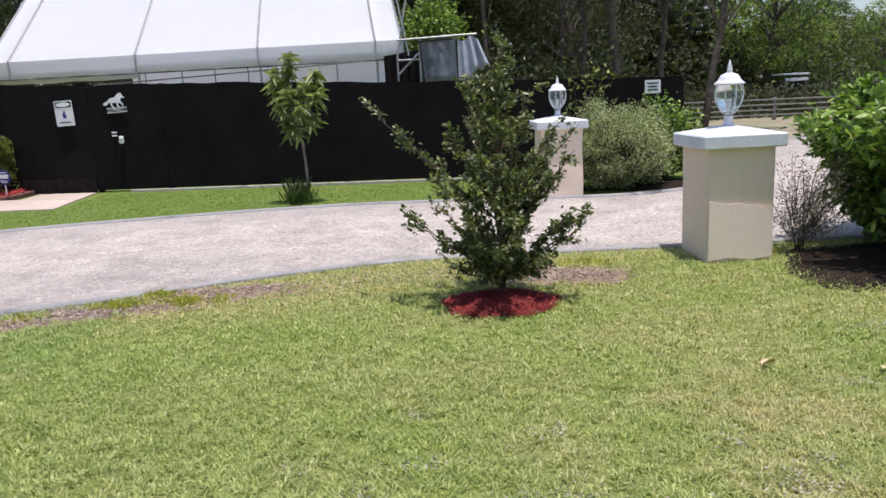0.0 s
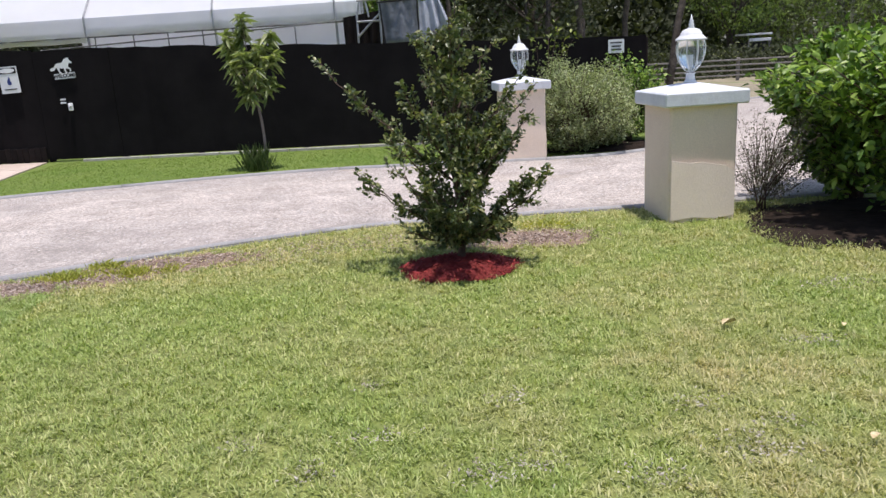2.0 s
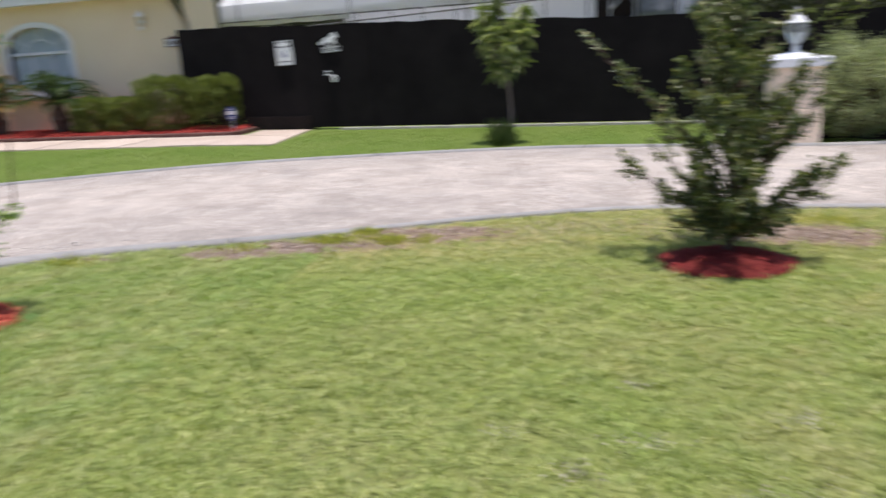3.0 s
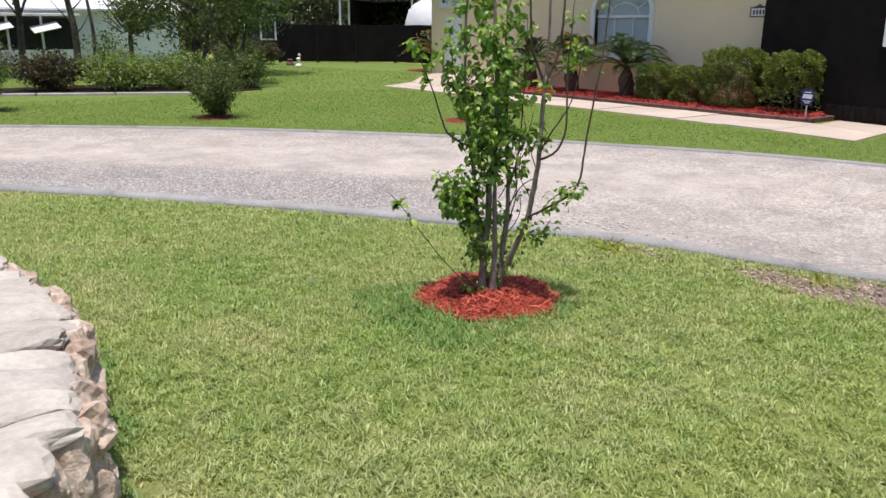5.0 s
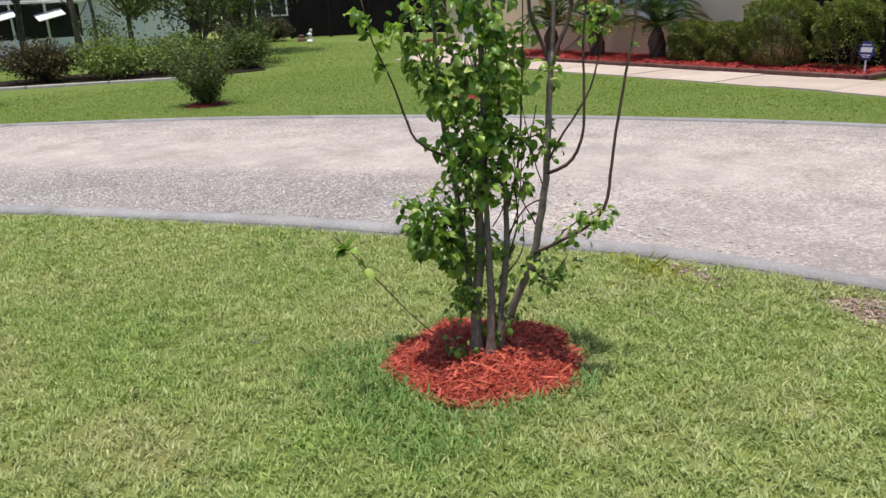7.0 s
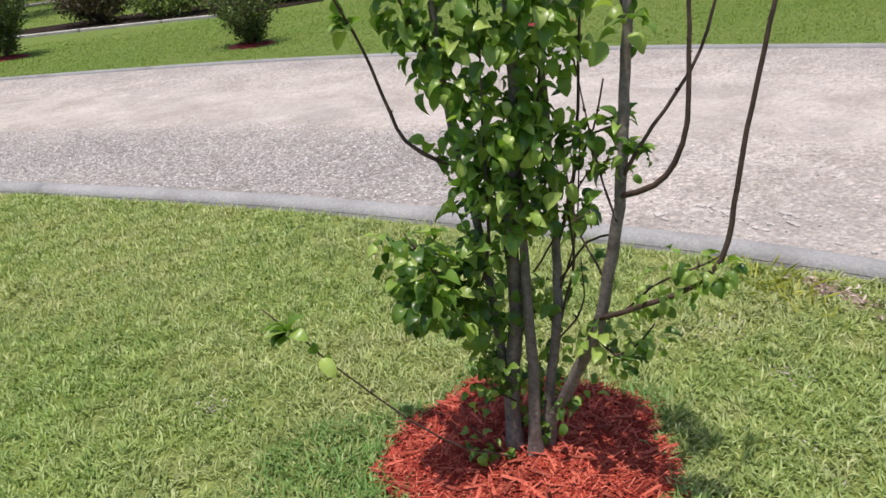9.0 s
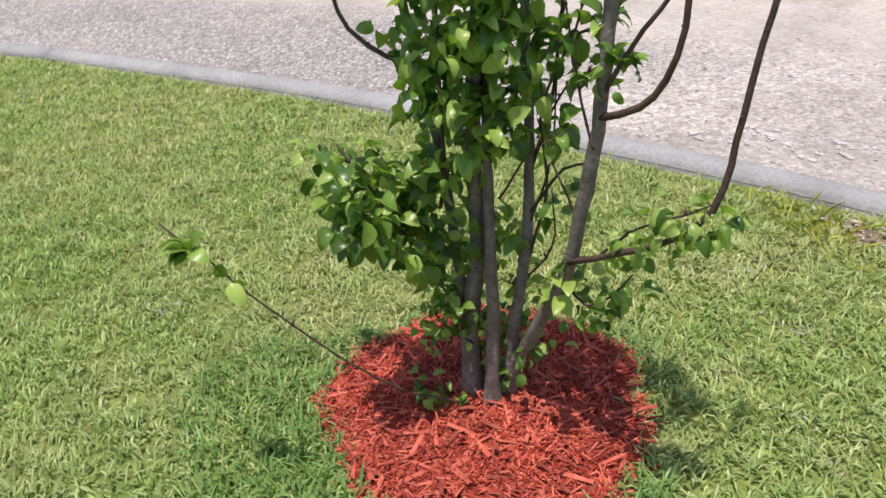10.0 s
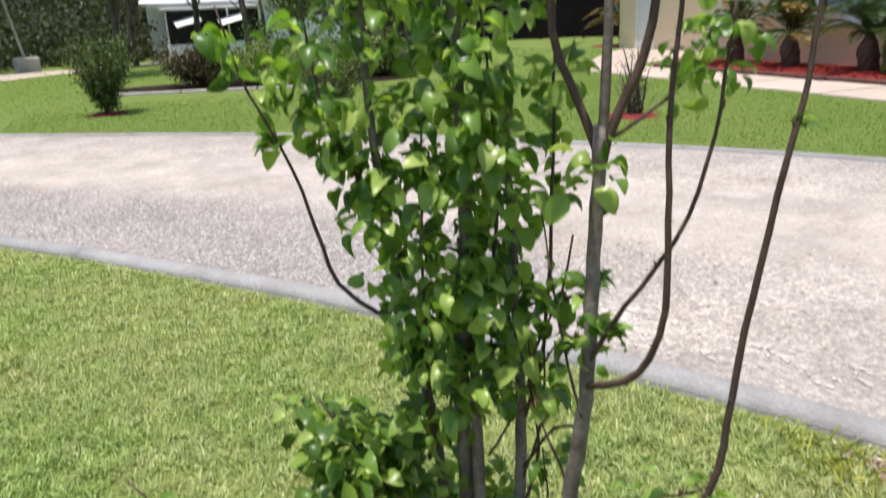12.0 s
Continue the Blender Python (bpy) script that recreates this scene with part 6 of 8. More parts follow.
bm = bmesh.new()
prism(bm, [(5.6, 14.5), (9.0, 15.5), (40, 17), (44, 44), (9, 37), (6.8, 27)], -0.03, 0.004)
tagged(part("pasture_ground", bm, surf("dry_pasture", [(0.2, 0.19, 0.11), (0.34, 0.29, 0.21), (0.2, 0.23, 0.09)], 0.5, 0.95, 0.6, 30, dist=0.03), None), "dry sandy pasture ground beyond the drive", "pasture", kind="structure")
pasture = thing("pasture_fence", "weathered four-rail pasture fence beyond the drive", "fence")
PF = [(7.5, 29.6), (9.9, 29.2), (12.3, 28.8), (14.7, 28.4), (17.1, 28.0), (19.5, 27.6)]
for x, y in PF:
    bm = bmesh.new()
    box(bm, (x, y, 0.42), (0.11, 0.11, 0.84), 0.015)
    part("post", bm, WOOD_RAIL, pasture)
for a, b in zip(PF, PF[1:]):
    for z in (0.2, 0.38, 0.57, 0.76):
        bm = bmesh.new()
        ang = math.degrees(math.atan2(b[1] - a[1], b[0] - a[0]))
        box(bm, (0, 0, 0), (math.hypot(b[0] - a[0], b[1] - a[1]), 0.04, 0.058), 0.01, pose((a[0] + b[0]) / 2, (a[1] + b[1]) / 2 - 0.07, z, 0, 0, ang))
        part("rail", bm, WOOD_RAIL, pasture)

utility_pole = thing("utility_pole", "thin pale grey pole beyond the pasture", "pole", (23.5, 41.0, 0))
bm = bmesh.new()
tube(bm, [(0, 0, 0), (0, 0, 9)], 0.09, 0.07, 10)
part("shaft", bm, PIPE, utility_pole, smooth=True)
bm = bmesh.new()
box(bm, (0, 0, 8.6), (1.6, 0.1, 0.12), 0.01)
part("crossarm", bm, WOOD_RAIL, utility_pole)

# ---- dry stone wall ----
stone_wall = thing("stone_wall", "low dry stone planter wall with pale flat coping slabs", "stone wall")
rs = random.Random(9)


def rock(bm, c, s, seed, rot, rough=1.0):
    r = random.Random(seed)
    st = bmesh.ops.create_icosphere(bm, subdivisions=3, radius=1.0)
    m = pose(*c, r.uniform(-12, 12), r.uniform(-12, 12), rot)
    off = Vector((r.uniform(0, 50), r.uniform(0, 50), 0))
    for v in st["verts"]:
        p = v.co
        k = max(abs(p.x), abs(p.y), abs(p.z))
        p = p / (k ** 0.6) * (1 + rough * (0.26 * noise.noise(p * 1.6 + off) + 0.16 * noise.noise(p * 3.3 + off) + 0.08 * noise.noise(p * 8 + off)))
        v.co = m @ Vector((p.x * s[0], p.y * s[1], p.z * s[2]))


WL = [(-2.75, 1.12), (-3.3, 1.40), (-3.9, 1.52), (-4.5, 1.60), (-5.2, 1.61), (-5.9, 1.54)]
wl = spline(WL, 0.16)
hts = np.interp(wl[:, 0], [-6.3, -5.4, -4.9, -4.2, -3.0], [0.2, 0.26, 0.35, 0.41, 0.45])
for k in range(len(wl)):
    x, y = wl[k]
    h = hts[k]
    rows_n = max(1, int(h / 0.12))
    for j in range(rows_n):
        z = h * (j + 0.5) / (rows_n + 0.4)
        bm = bmesh.new()
        rock(bm, (x + rs.uniform(-0.03, 0.03), y - 0.06 - 0.03 * j / rows_n + rs.uniform(-0.02, 0.02), z), (0.09 * rs.uniform(0.8, 1.4), 0.10, h / rows_n * rs.uniform(0.55, 0.75)), k * 10 + j, rs.uniform(-15, 15))
        part("stone", bm, STONE, stone_wall)
    bm = bmesh.new()
    rock(bm, (x + rs.uniform(-0.02, 0.02), y - 0.225 + rs.uniform(-0.025, 0.025), h * 0.98), (0.10 * rs.uniform(0.9, 1.25), 0.19, 0.042), k * 10 + 7, rs.uniform(-8, 8), 0.5)
    part("coping_slab", bm, SLAB, stone_wall, "pale flat coping slab")
bm = bmesh.new()
prism(bm, [(-2.8, -0.6), (-2.9, 0.6), (-4.2, 1.1), (-6.2, 1.4), (-6.4, -0.6)][::-1], -0.02, 0.1)
part("fill", bm, SOIL, stone_wall)

# ---- young pear tree in the red mulch ----
pear = thing("pear_tree", "young multi-stemmed pear tree with fresh green leaves in red mulch", "tree", (-4.39, 3.82, 0.02), 60)
prng = np.random.default_rng(77)
LP, LA = [], []


def limb(name, pts, r0, r1, leaves=()):
    """One stem or shoot of the pear tree; leaves: (from, to, count, reach) along it, set in small spurs."""
    q = spline(pts, 0.04)
    w = np.cumsum(prng.normal(0, 0.0014, q.shape), axis=0)
    q = q + (w - w[-1] * np.linspace(0, 1, len(q))[:, None] if r0 > 0.015 else w)
    bm = bmesh.new()
    tube(bm, q, r0 * 0.85, r1, 9 if r0 > 0.012 else 6)
    if r0 > 0.015:
        # the foot of each stem swells into the root
        for v in bm.verts:
            k = max(0.0, 1.0 - max(v.co.z, 0.0) / 0.13)
            v.co.x += (v.co.x - q[0][0]) * 0.8 * k * k
            v.co.y += (v.co.y - q[0][1]) * 0.8 * k * k
    for v in bm.verts:
        v.co += noise.noise_vector(v.co * 30) * r0 * 0.12
    # buds along the thin shoots
    if r0 < 0.013:
        for k in range(3, len(q) - 1, 3):
            p = Vector(q[k])
            dd = Vector(prng.normal(size=3)).normalized()
            tube(bm, [p, p + dd * 0.008 + Vector((0, 0, 0.006))], 0.0045, 0.0012, 5)
    part(name, bm, BARK if r0 > 0.0108 else TWIG, pear, smooth=True)
    for t0, t1, count, reach in leaves:
        spurs = max(1, count // 9)
        for j in range(spurs):
            c = q[int((len(q) - 1) * (t0 + (t1 - t0) * (j + prng.random()) / spurs))]
            out = unit(prng.normal(size=3) * np.array([1.0, 1.0, 0.5]))
            c = c + out * reach * math.sqrt(prng.random())
            n = max(3, int(prng.normal(count / spurs, 2)))
            p = c + prng.normal(0, 0.02 if reach > 0.025 else 0.005, (n, 3))
            LP.append(p)
            LA.append(unit(p - c + np.array([0, 0, 0.01])) + out * 0.4 + prng.normal(0, 0.35, (n, 3)) + np.array([0, 0, -0.35]))


limb("trunk", [(-0.012, 0.0, -0.02), (-0.03, 0.012, 0.1), (-0.022, 0.02, 0.25), (0.0, 0.02, 0.5), (0.0, 0.0, 0.83), (0.02, -0.02, 1.12), (0.01, 0.0, 1.45), (0.0, 0.02, 1.75)], 0.029, 0.008, [(0.12, 0.32, 50, 0.07), (0.40, 1.0, 480, 0.10)])
limb("stem", [(0.02, -0.03, -0.02), (0.028, -0.03, 0.1), (0.032, -0.022, 0.25), (0.03, -0.01, 0.42), (0.02, 0.0, 0.7), (0.03, 0.02, 1.1)], 0.023, 0.006, [(0.6, 1.0, 40, 0.06)])
limb("stem", [(0.035, 0.005, -0.02), (0.062, 0.005, 0.13), (0.075, 0.005, 0.25), (0.10, 0.01, 0.42), (0.115, 0.05, 0.64), (0.11, 0.08, 0.95), (0.1, 0.1, 1.3), (0.09, 0.1, 1.7)], 0.019, 0.005, [(0.25, 0.5, 34, 0.04), (0.5, 1.0, 110, 0.06)])
limb("stem", [(0.04, 0.012, -0.02), (0.085, 0.0, 0.14), (0.14, -0.045, 0.28), (0.205, -0.10, 0.50), (0.23, -0.125, 0.72), (0.242, -0.14, 0.86), (0.255, -0.135, 1.08), (0.264, -0.132, 1.3)], 0.0225, 0.0108, [(0.74, 0.8, 18, 0.03), (0.9, 1.0, 24, 0.04)])
limb("stem", [(-0.01, 0.03, -0.02), (-0.045, 0.05, 0.3), (-0.07, 0.06, 0.6), (-0.10, 0.04, 0.85), (-0.13, 0.02, 1.05), (-0.15, 0.0, 1.44), (-0.14, 0.0, 1.8)], 0.018, 0.005, [(0.18, 0.45, 80, 0.07), (0.45, 0.7, 140, 0.08), (0.65, 1.0, 210, 0.09)])
limb("branch", [(0.26, -0.133, 1.19), (0.258, -0.13, 1.26), (0.215, -0.125, 1.37), (0.186, -0.12, 1.45), (0.18, -0.11, 1.7), (0.17, -0.1, 2.0)], 0.010, 0.003, [(0.45, 1.0, 44, 0.06)])
limb("branch", [(0.262, -0.133, 1.19), (0.268, -0.13, 1.27), (0.276, -0.13, 1.42), (0.28, -0.13, 1.7), (0.28, -0.13, 2.1)], 0.0112, 0.003, [(0.6, 1.0, 44, 0.07)])
limb("branch", [(0.264, -0.133, 1.19), (0.275, -0.13, 1.27), (0.318, -0.13, 1.37), (0.342, -0.13, 1.45), (0.355, -0.13, 1.7), (0.36, -0.12, 2.05)], 0.0107, 0.003, [(0.8, 1.0, 24, 0.06)])
limb("branch", [(0.27, -0.13, 1.27), (0.33, -0.12, 1.31), (0.40, -0.11, 1.37), (0.44, -0.1, 1.46)], 0.005, 0.002, [(0.75, 1.0, 30, 0.04)])
limb("branch", [(0.19, -0.10, 0.50), (0.28, -0.18, 0.57), (0.36, -0.24, 0.63), (0.42, -0.275, 0.69), (0.452, -0.28, 0.765), (0.466, -0.28, 0.89), (0.479, -0.28, 1.005), (0.495, -0.28, 1.105), (0.513, -0.28, 1.213), (0.523, -0.28, 1.276), (0.54, -0.27, 1.345), (0.555, -0.26, 1.43), (0.57, -0.26, 1.72)], 0.0088, 0.003, [(0.1, 0.16, 16, 0.025), (0.17, 0.27, 34, 0.03), (0.69, 0.71, 4, 0.01), (0.95, 1.0, 10, 0.03)])
limb("branch", [(0.25, -0.12, 0.52), (0.33, -0.19, 0.64), (0.40, -0.25, 0.70), (0.445, -0.28, 0.74)], 0.004, 0.002, [(0.4, 1.0, 36, 0.03)])
limb("branch", [(0.242, -0.145, 0.845), (0.307, -0.21, 0.89), (0.345, -0.24, 0.95), (0.367, -0.25, 1.04), (0.369, -0.25, 1.14), (0.372, -0.25, 1.226), (0.371, -0.24, 1.37), (0.375, -0.24, 1.44), (0.39, -0.23, 1.7)], 0.0085, 0.003, [(0.8, 0.95, 14, 0.03)])
limb("branch", [(0.246, -0.145, 0.88), (0.27, -0.17, 0.94), (0.305, -0.19, 1.01), (0.374, -0.2, 1.125), (0.405, -0.2, 1.205), (0.425, -0.2, 1.29), (0.436, -0.19, 1.38), (0.45, -0.18, 1.5)], 0.006, 0.002, [(0.1, 0.25, 16, 0.02), (0.8, 1.0, 40, 0.04)])
limb("branch", [(-0.12, 0.03, 0.90), (-0.165, 0.0, 0.92), (-0.245, 0.02, 0.975), (-0.29, 0.045, 1.085), (-0.325, 0.05, 1.2), (-0.38, 0.035, 1.328), (-0.398, 0.02, 1.39), (-0.42, 0.0, 1.52)], 0.007, 0.002, [(0.45, 0.75, 12, 0.025), (0.78, 1.0, 32, 0.04)])
limb("branch", [(-0.14, 0.0, 1.12), (-0.19, -0.03, 1.22), (-0.23, -0.04, 1.34), (-0.25, -0.04, 1.5)], 0.006, 0.002, [(0.1, 1.0, 110, 0.06)])
limb("branch", [(-0.03, -0.06, 0.05), (-0.17, -0.13, 0.16), (-0.30, -0.19, 0.31), (-0.42, -0.24, 0.48), (-0.50, -0.26, 0.60), (-0.58, -0.28, 0.70)], 0.0035, 0.002, [(0.94, 1.0, 16, 0.02), (0.82, 0.87, 7, 0.012)])
limb("branch", [(0.115, 0.05, 0.62), (0.16, 0.05, 0.8), (0.18, 0.04, 1.05), (0.19, 0.03, 1.32), (0.19, 0.03, 1.6)], 0.006, 0.002, [(0.5, 1.0, 50, 0.05)])
limb("branch", [(0.11, 0.02, 0.42), (0.15, 0.0, 0.62), (0.14, -0.03, 0.82), (0.2, -0.05, 0.98), (0.22, -0.07, 1.1)], 0.005, 0.002, [(0.4, 1.0, 26, 0.04)])
limb("branch", [(-0.08, 0.05, 0.42), (-0.15, -0.04, 0.52), (-0.2, -0.1, 0.66), (-0.26, -0.12, 0.78)], 0.006, 0.002, [(0.3, 1.0, 190, 0.085)])
limb("branch", [(-0.15, -0.04, 0.52), (-0.22, -0.1, 0.60), (-0.30, -0.13, 0.67)], 0.005, 0.002, [(0.3, 1.0, 120, 0.06)])
limb("branch", [(0.19, -0.08, 0.44), (0.24, -0.1, 0.39), (0.29, -0.12, 0.43), (0.33, -0.14, 0.5)], 0.005, 0.002, [(0.0, 0.9, 80, 0.05)])
limb("branch", [(0.115, 0.03, 0.55), (0.18, -0.02, 0.68), (0.23, -0.1, 0.73)], 0.004, 0.003)
limb("branch", [(0.1, 0.06, 0.9), (0.16, 0.0, 0.94), (0.25, -0.12, 1.0)], 0.004, 0.003, [(0.3, 0.9, 24, 0.04)])
limb("branch", [(0.0, 0.0, 0.8), (0.06, -0.02, 0.98), (0.08, -0.02, 1.2), (0.06, 0.0, 1.5)], 0.006, 0.002, [(0.2, 1.0, 190, 0.08)])
limb("branch", [(-0.09, 0.05, 0.55), (-0.06, -0.04, 0.75), (-0.06, -0.06, 1.0), (-0.05, -0.04, 1.3)], 0.006, 0.002, [(0.1, 1.0, 240, 0.09)])
# thin crossing twigs between the stems
for p0, p1, p2 in (((0.11, 0.03, 0.5), (0.16, 0.0, 0.7), (0.17, -0.04, 0.96)), ((0.21, -0.12, 0.62), (0.15, -0.06, 0.76), (0.12, 0.0, 0.98)), ((0.13, 0.05, 0.72), (0.19, -0.02, 0.86), (0.24, -0.12, 0.93)), ((0.1, 0.03, 0.36), (0.17, -0.03, 0.5), (0.165, -0.06, 0.66)), ((0.235, -0.15, 0.78), (0.19, -0.08, 0.95), (0.16, -0.02, 1.14)), ((0.05, 0.0, 0.6), (0.12, -0.05, 0.74), (0.19, -0.1, 0.8))):
    limb("twig", [p0, p1, p2], 0.0035, 0.0015, [(0.85, 1.0, 6, 0.03)])
limb("sprout", [(-0.03, 0.0, 0.0), (-0.1, -0.03, 0.08), (-0.15, -0.05, 0.16)], 0.003, 0.0015, [(0.6, 1.0, 24, 0.035)])
limb("sprout", [(-0.02, 0.0, 0.2), (-0.08, -0.03, 0.27), (-0.12, -0.05, 0.35)], 0.003, 0.0015, [(0.3, 1.0, 70, 0.06)])
limb("sprout", [(0.1, -0.02, 0.14), (0.12, -0.02, 0.2), (0.125, -0.03, 0.27)], 0.003, 0.0015, [(0.4, 1.0, 34, 0.045)])
limb("sprout", [(0.05, -0.02, 0.0), (0.06, -0.03, 0.08), (0.07, -0.03, 0.14)], 0.0025, 0.0015, [(0.5, 1.0, 10, 0.025)])
limb("sprout", [(0.0, 0.04, 0.08), (-0.03, 0.09, 0.25), (-0.02, 0.11, 0.48)], 0.004, 0.002, [(0.15, 1.0, 90, 0.06)])
limb("sprout", [(0.06, 0.04, 0.12), (0.09, 0.1, 0.28), (0.12, 0.1, 0.5)], 0.004, 0.002, [(0.2, 1.0, 60, 0.055)])
limb("sprout", [(-0.04, 0.04, 0.2), (-0.1, 0.06, 0.34), (-0.12, 0.05, 0.5)], 0.004, 0.002, [(0.2, 1.0, 70, 0.055)])
limb("sprout", [(-0.02, -0.05, 0.0), (-0.04, -0.07, 0.02), (-0.05, -0.08, 0.05)], 0.0025, 0.0015, [(0.8, 1.0, 8, 0.015)])
LP, LA = np.concatenate(LP), np.concatenate(LA)
LP[:, 2] = np.maximum(LP[:, 2], 0.06)


def pear_leaf(L, W, bend, cup, wave):
    """A rounded leaf: midrib bent down, halves cupped, edge a little wavy, drawn-out tip."""
    cols = []
    for j, t in enumerate((0.0, 0.1, 0.28, 0.52, 0.76, 0.92, 1.0)):
        w = (0.06, 0.62, 0.96, 1.0, 0.78, 0.4, 0.04)[j] * W / 2
        a = bend * t
        x, z = L * math.sin(a) / bend, -L * (1 - math.cos(a)) / bend
        cols.append([(x, -w, z + w * cup + wave * W * math.sin(5 * t)), (x, 0, z), (x, w, z + w * cup - wave * W * math.sin(5 * t + 1))])
    v = np.array(cols).reshape(-1, 3)
    f = np.array([[3 * j + a, 3 * j + 3 + a, 3 * j + 4 + a, 3 * j + 1 + a] for j in range(6) for a in (0, 1)])
    return v, f


shape_data = [pear_leaf(0.050 + 0.004 * (k % 3), 0.032 + 0.003 * (k % 2), 0.6 + 0.3 * k, (0.6, 0.35, 0.95, 0.5, 0.2, 0.75)[k], 0.09) for k in range(6)]
leaf_shapes = []
for v, f in shape_data:
    me = fast_mesh("leaf", v, f)
    me.materials.append(LEAF_PEAR)
    me.polygons.foreach_set("use_smooth", [True] * len(me.polygons))
    leaf_shapes.append(me)
order = prng.permutation(len(LP))
crown = new("crown")
crown.parent = pear
for k in order[:300]:
    ob = new("leaf", leaf_shapes[int(prng.integers(6))])
    ob.parent = crown
    x = Vector(LA[k]).normalized()
    up = Vector((prng.normal(0, 0.5), prng.normal(0, 0.5), 1.0))
    y = up.cross(x).normalized()
    z = x.cross(y)
    m = Matrix((x, y, z)).transposed().to_4x4()
    s = float(prng.uniform(0.6, 1.12)) * (0.74 if LP[k][2] < 0.4 or LP[k][0] > 0.27 else 1.0)
    ob.matrix_basis = Matrix.Translation(LP[k]) @ m @ Matrix.Diagonal((s, s, s, 1))
rest = order[300:]
V, F, base = [], [], 0
for k in rest:
    v, f = shape_data[int(prng.integers(6))]
    x = unit(LA[k])
    y = unit(np.cross(np.array([prng.normal(0, 0.5), prng.normal(0, 0.5), 1.0]), x))
    V.append(LP[k] + (v * prng.uniform(0.55, 1.12) * (0.74 if LP[k][2] < 0.4 or LP[k][0] > 0.27 else 1.0)) @ np.stack([x, y, np.cross(x, y)]))
    F.append(f + base)
    base += len(v)
me = fast_mesh("leaves", np.concatenate(V), np.concatenate(F))
me.polygons.foreach_set("use_smooth", [True] * len(me.polygons))
link_mesh("leaves", me, LEAF_PEAR_REST, crown)["kind"] = "stuff"

# ---- dark shrub in the second ring ----
r1 = np.random.default_rng(5)


def camellia(at):
    """One leader with rising sprays set apart from each other: a low skirt, a thin waist, an open head, one long limb."""
    top = thing("camellia", "dark green glossy-leaved shrub spreading from red mulch", "shrub", at)
    lead = spline([(0, 0, -0.02), (0.02, 0.01, 0.35), (-0.02, 0, 0.8), (0.01, 0.02, 1.3), (0, 0, 1.86)], 0.06)
    lead = np.array([tuple(p) for p in lead])
    bm = bmesh.new()
    tube(bm, lead, 0.032, 0.005, 8)
    part("trunk", bm, TWIG, top, smooth=True)
    sprays = []
    for n, lo, hi, zs, rs in ((26, 0.24, 0.74, [0.2, 0.3, 0.5, 0.7], [0.34, 0.45, 0.55, 0.6]), (24, 0.84, 1.68, [0.8, 0.95, 1.12, 1.35, 1.6, 1.75], [0.32, 0.5, 0.62, 0.5, 0.32, 0.16])):
        for k in range(n):
            z = lo + (hi - lo) * (k + r1.uniform(0.1, 0.9)) / n
            a = 2.4 * k + r1.uniform(-0.5, 0.5)
            r = float(np.interp(z, zs, rs)) * r1.uniform(0.42, 1.1)
            sprays.append((r * math.cos(a), r * math.sin(a), z))
    sprays += [(-0.9, 0.05, 1.47), (-0.7, -0.1, 1.29), (0.58, 0.0, 1.12), (0.62, 0.1, 1.3), (0.5, -0.15, 1.05), (0.05, 0.0, 1.9), (0.12, 0.05, 1.76), (-0.1, -0.05, 1.72), (-0.6, -0.1, 0.64), (0.64, -0.1, 0.63), (0.3, -0.15, 0.85), (0.2, -0.1, 1.0)]
    P, A = [], []
    twigs = bmesh.new()
    for s in sprays:
        tip = np.array(s)
        r = math.hypot(s[0], s[1])
        o = lead[int(np.argmin(np.abs(lead[:, 2] - max(0.14, s[2] - 0.24 - 0.68 * r))))]
        q = bezier(o, o * 0.42 + tip * 0.58 - np.array([0, 0, 0.02]), tip, 9) + r1.normal(0, 0.008, (9, 3))
        bm = bmesh.new()
        tube(bm, q, 0.009, 0.003, 5)
        part("branch", bm, TWIG, top, smooth=True)
        for k in range(8 + int(r * 11)):
            i = int(r1.integers(2, 9)) if k % 3 else int(r1.integers(1, 5))
            e = q[i] + unit(q[min(i + 1, 8)] - q[i - 1] + r1.normal(0, 0.022, 3)) * r1.uniform(0.04, 0.13) + r1.normal(0, 0.035, 3)
            tube(twigs, [q[i], (q[i] + e) / 2 + r1.normal(0, 0.006, 3), e], 0.0035, 0.0018, 4, cap=False)
            n = 22
            t = r1.uniform(0.15, 1.05, n)[:, None]
            P.append(q[i] * (1 - t) + e * t + r1.normal(0, 0.014, (n, 3)))
            A.append(unit(e - q[i]) * 0.7 + r1.normal(0, 0.65, (n, 3)) + np.array([0, 0, 0.15]))
    part("twig_mass", twigs, TWIG, top)["kind"] = "stuff"
    P, A = np.concatenate(P), np.concatenate(A)
    ln = 0.043 * r1.uniform(0.6, 1.3, len(P))
    v, f = leaf_arrays(r1, P, A, ln, ln * 0.5)
    link_mesh("foliage", fast_mesh("foliage", v, f), LEAF_DARK, top)["kind"] = "stuff"


camellia((0.38, 5.72, 0))

# ---- shrubs by the pillars ----
rg = np.random.default_rng(8)
shrub("viburnum", "large bright green shrub beside the gate pillar", "shrub", (4.2, 7.1, 0), np.concatenate([ball_ends(rg, 270, 0.84, 0.84, 0.72, 1.56, shell=0.65), ball_ends(rg, 130, 0.6, 0.6, 0.16, 1.1, shell=0.5)]), 0.098, 0.046, 27, LEAF_BRIGHT, TWIG, stems=6, stem_r=0.022, start=0.6, spread=0.05, seed=61)
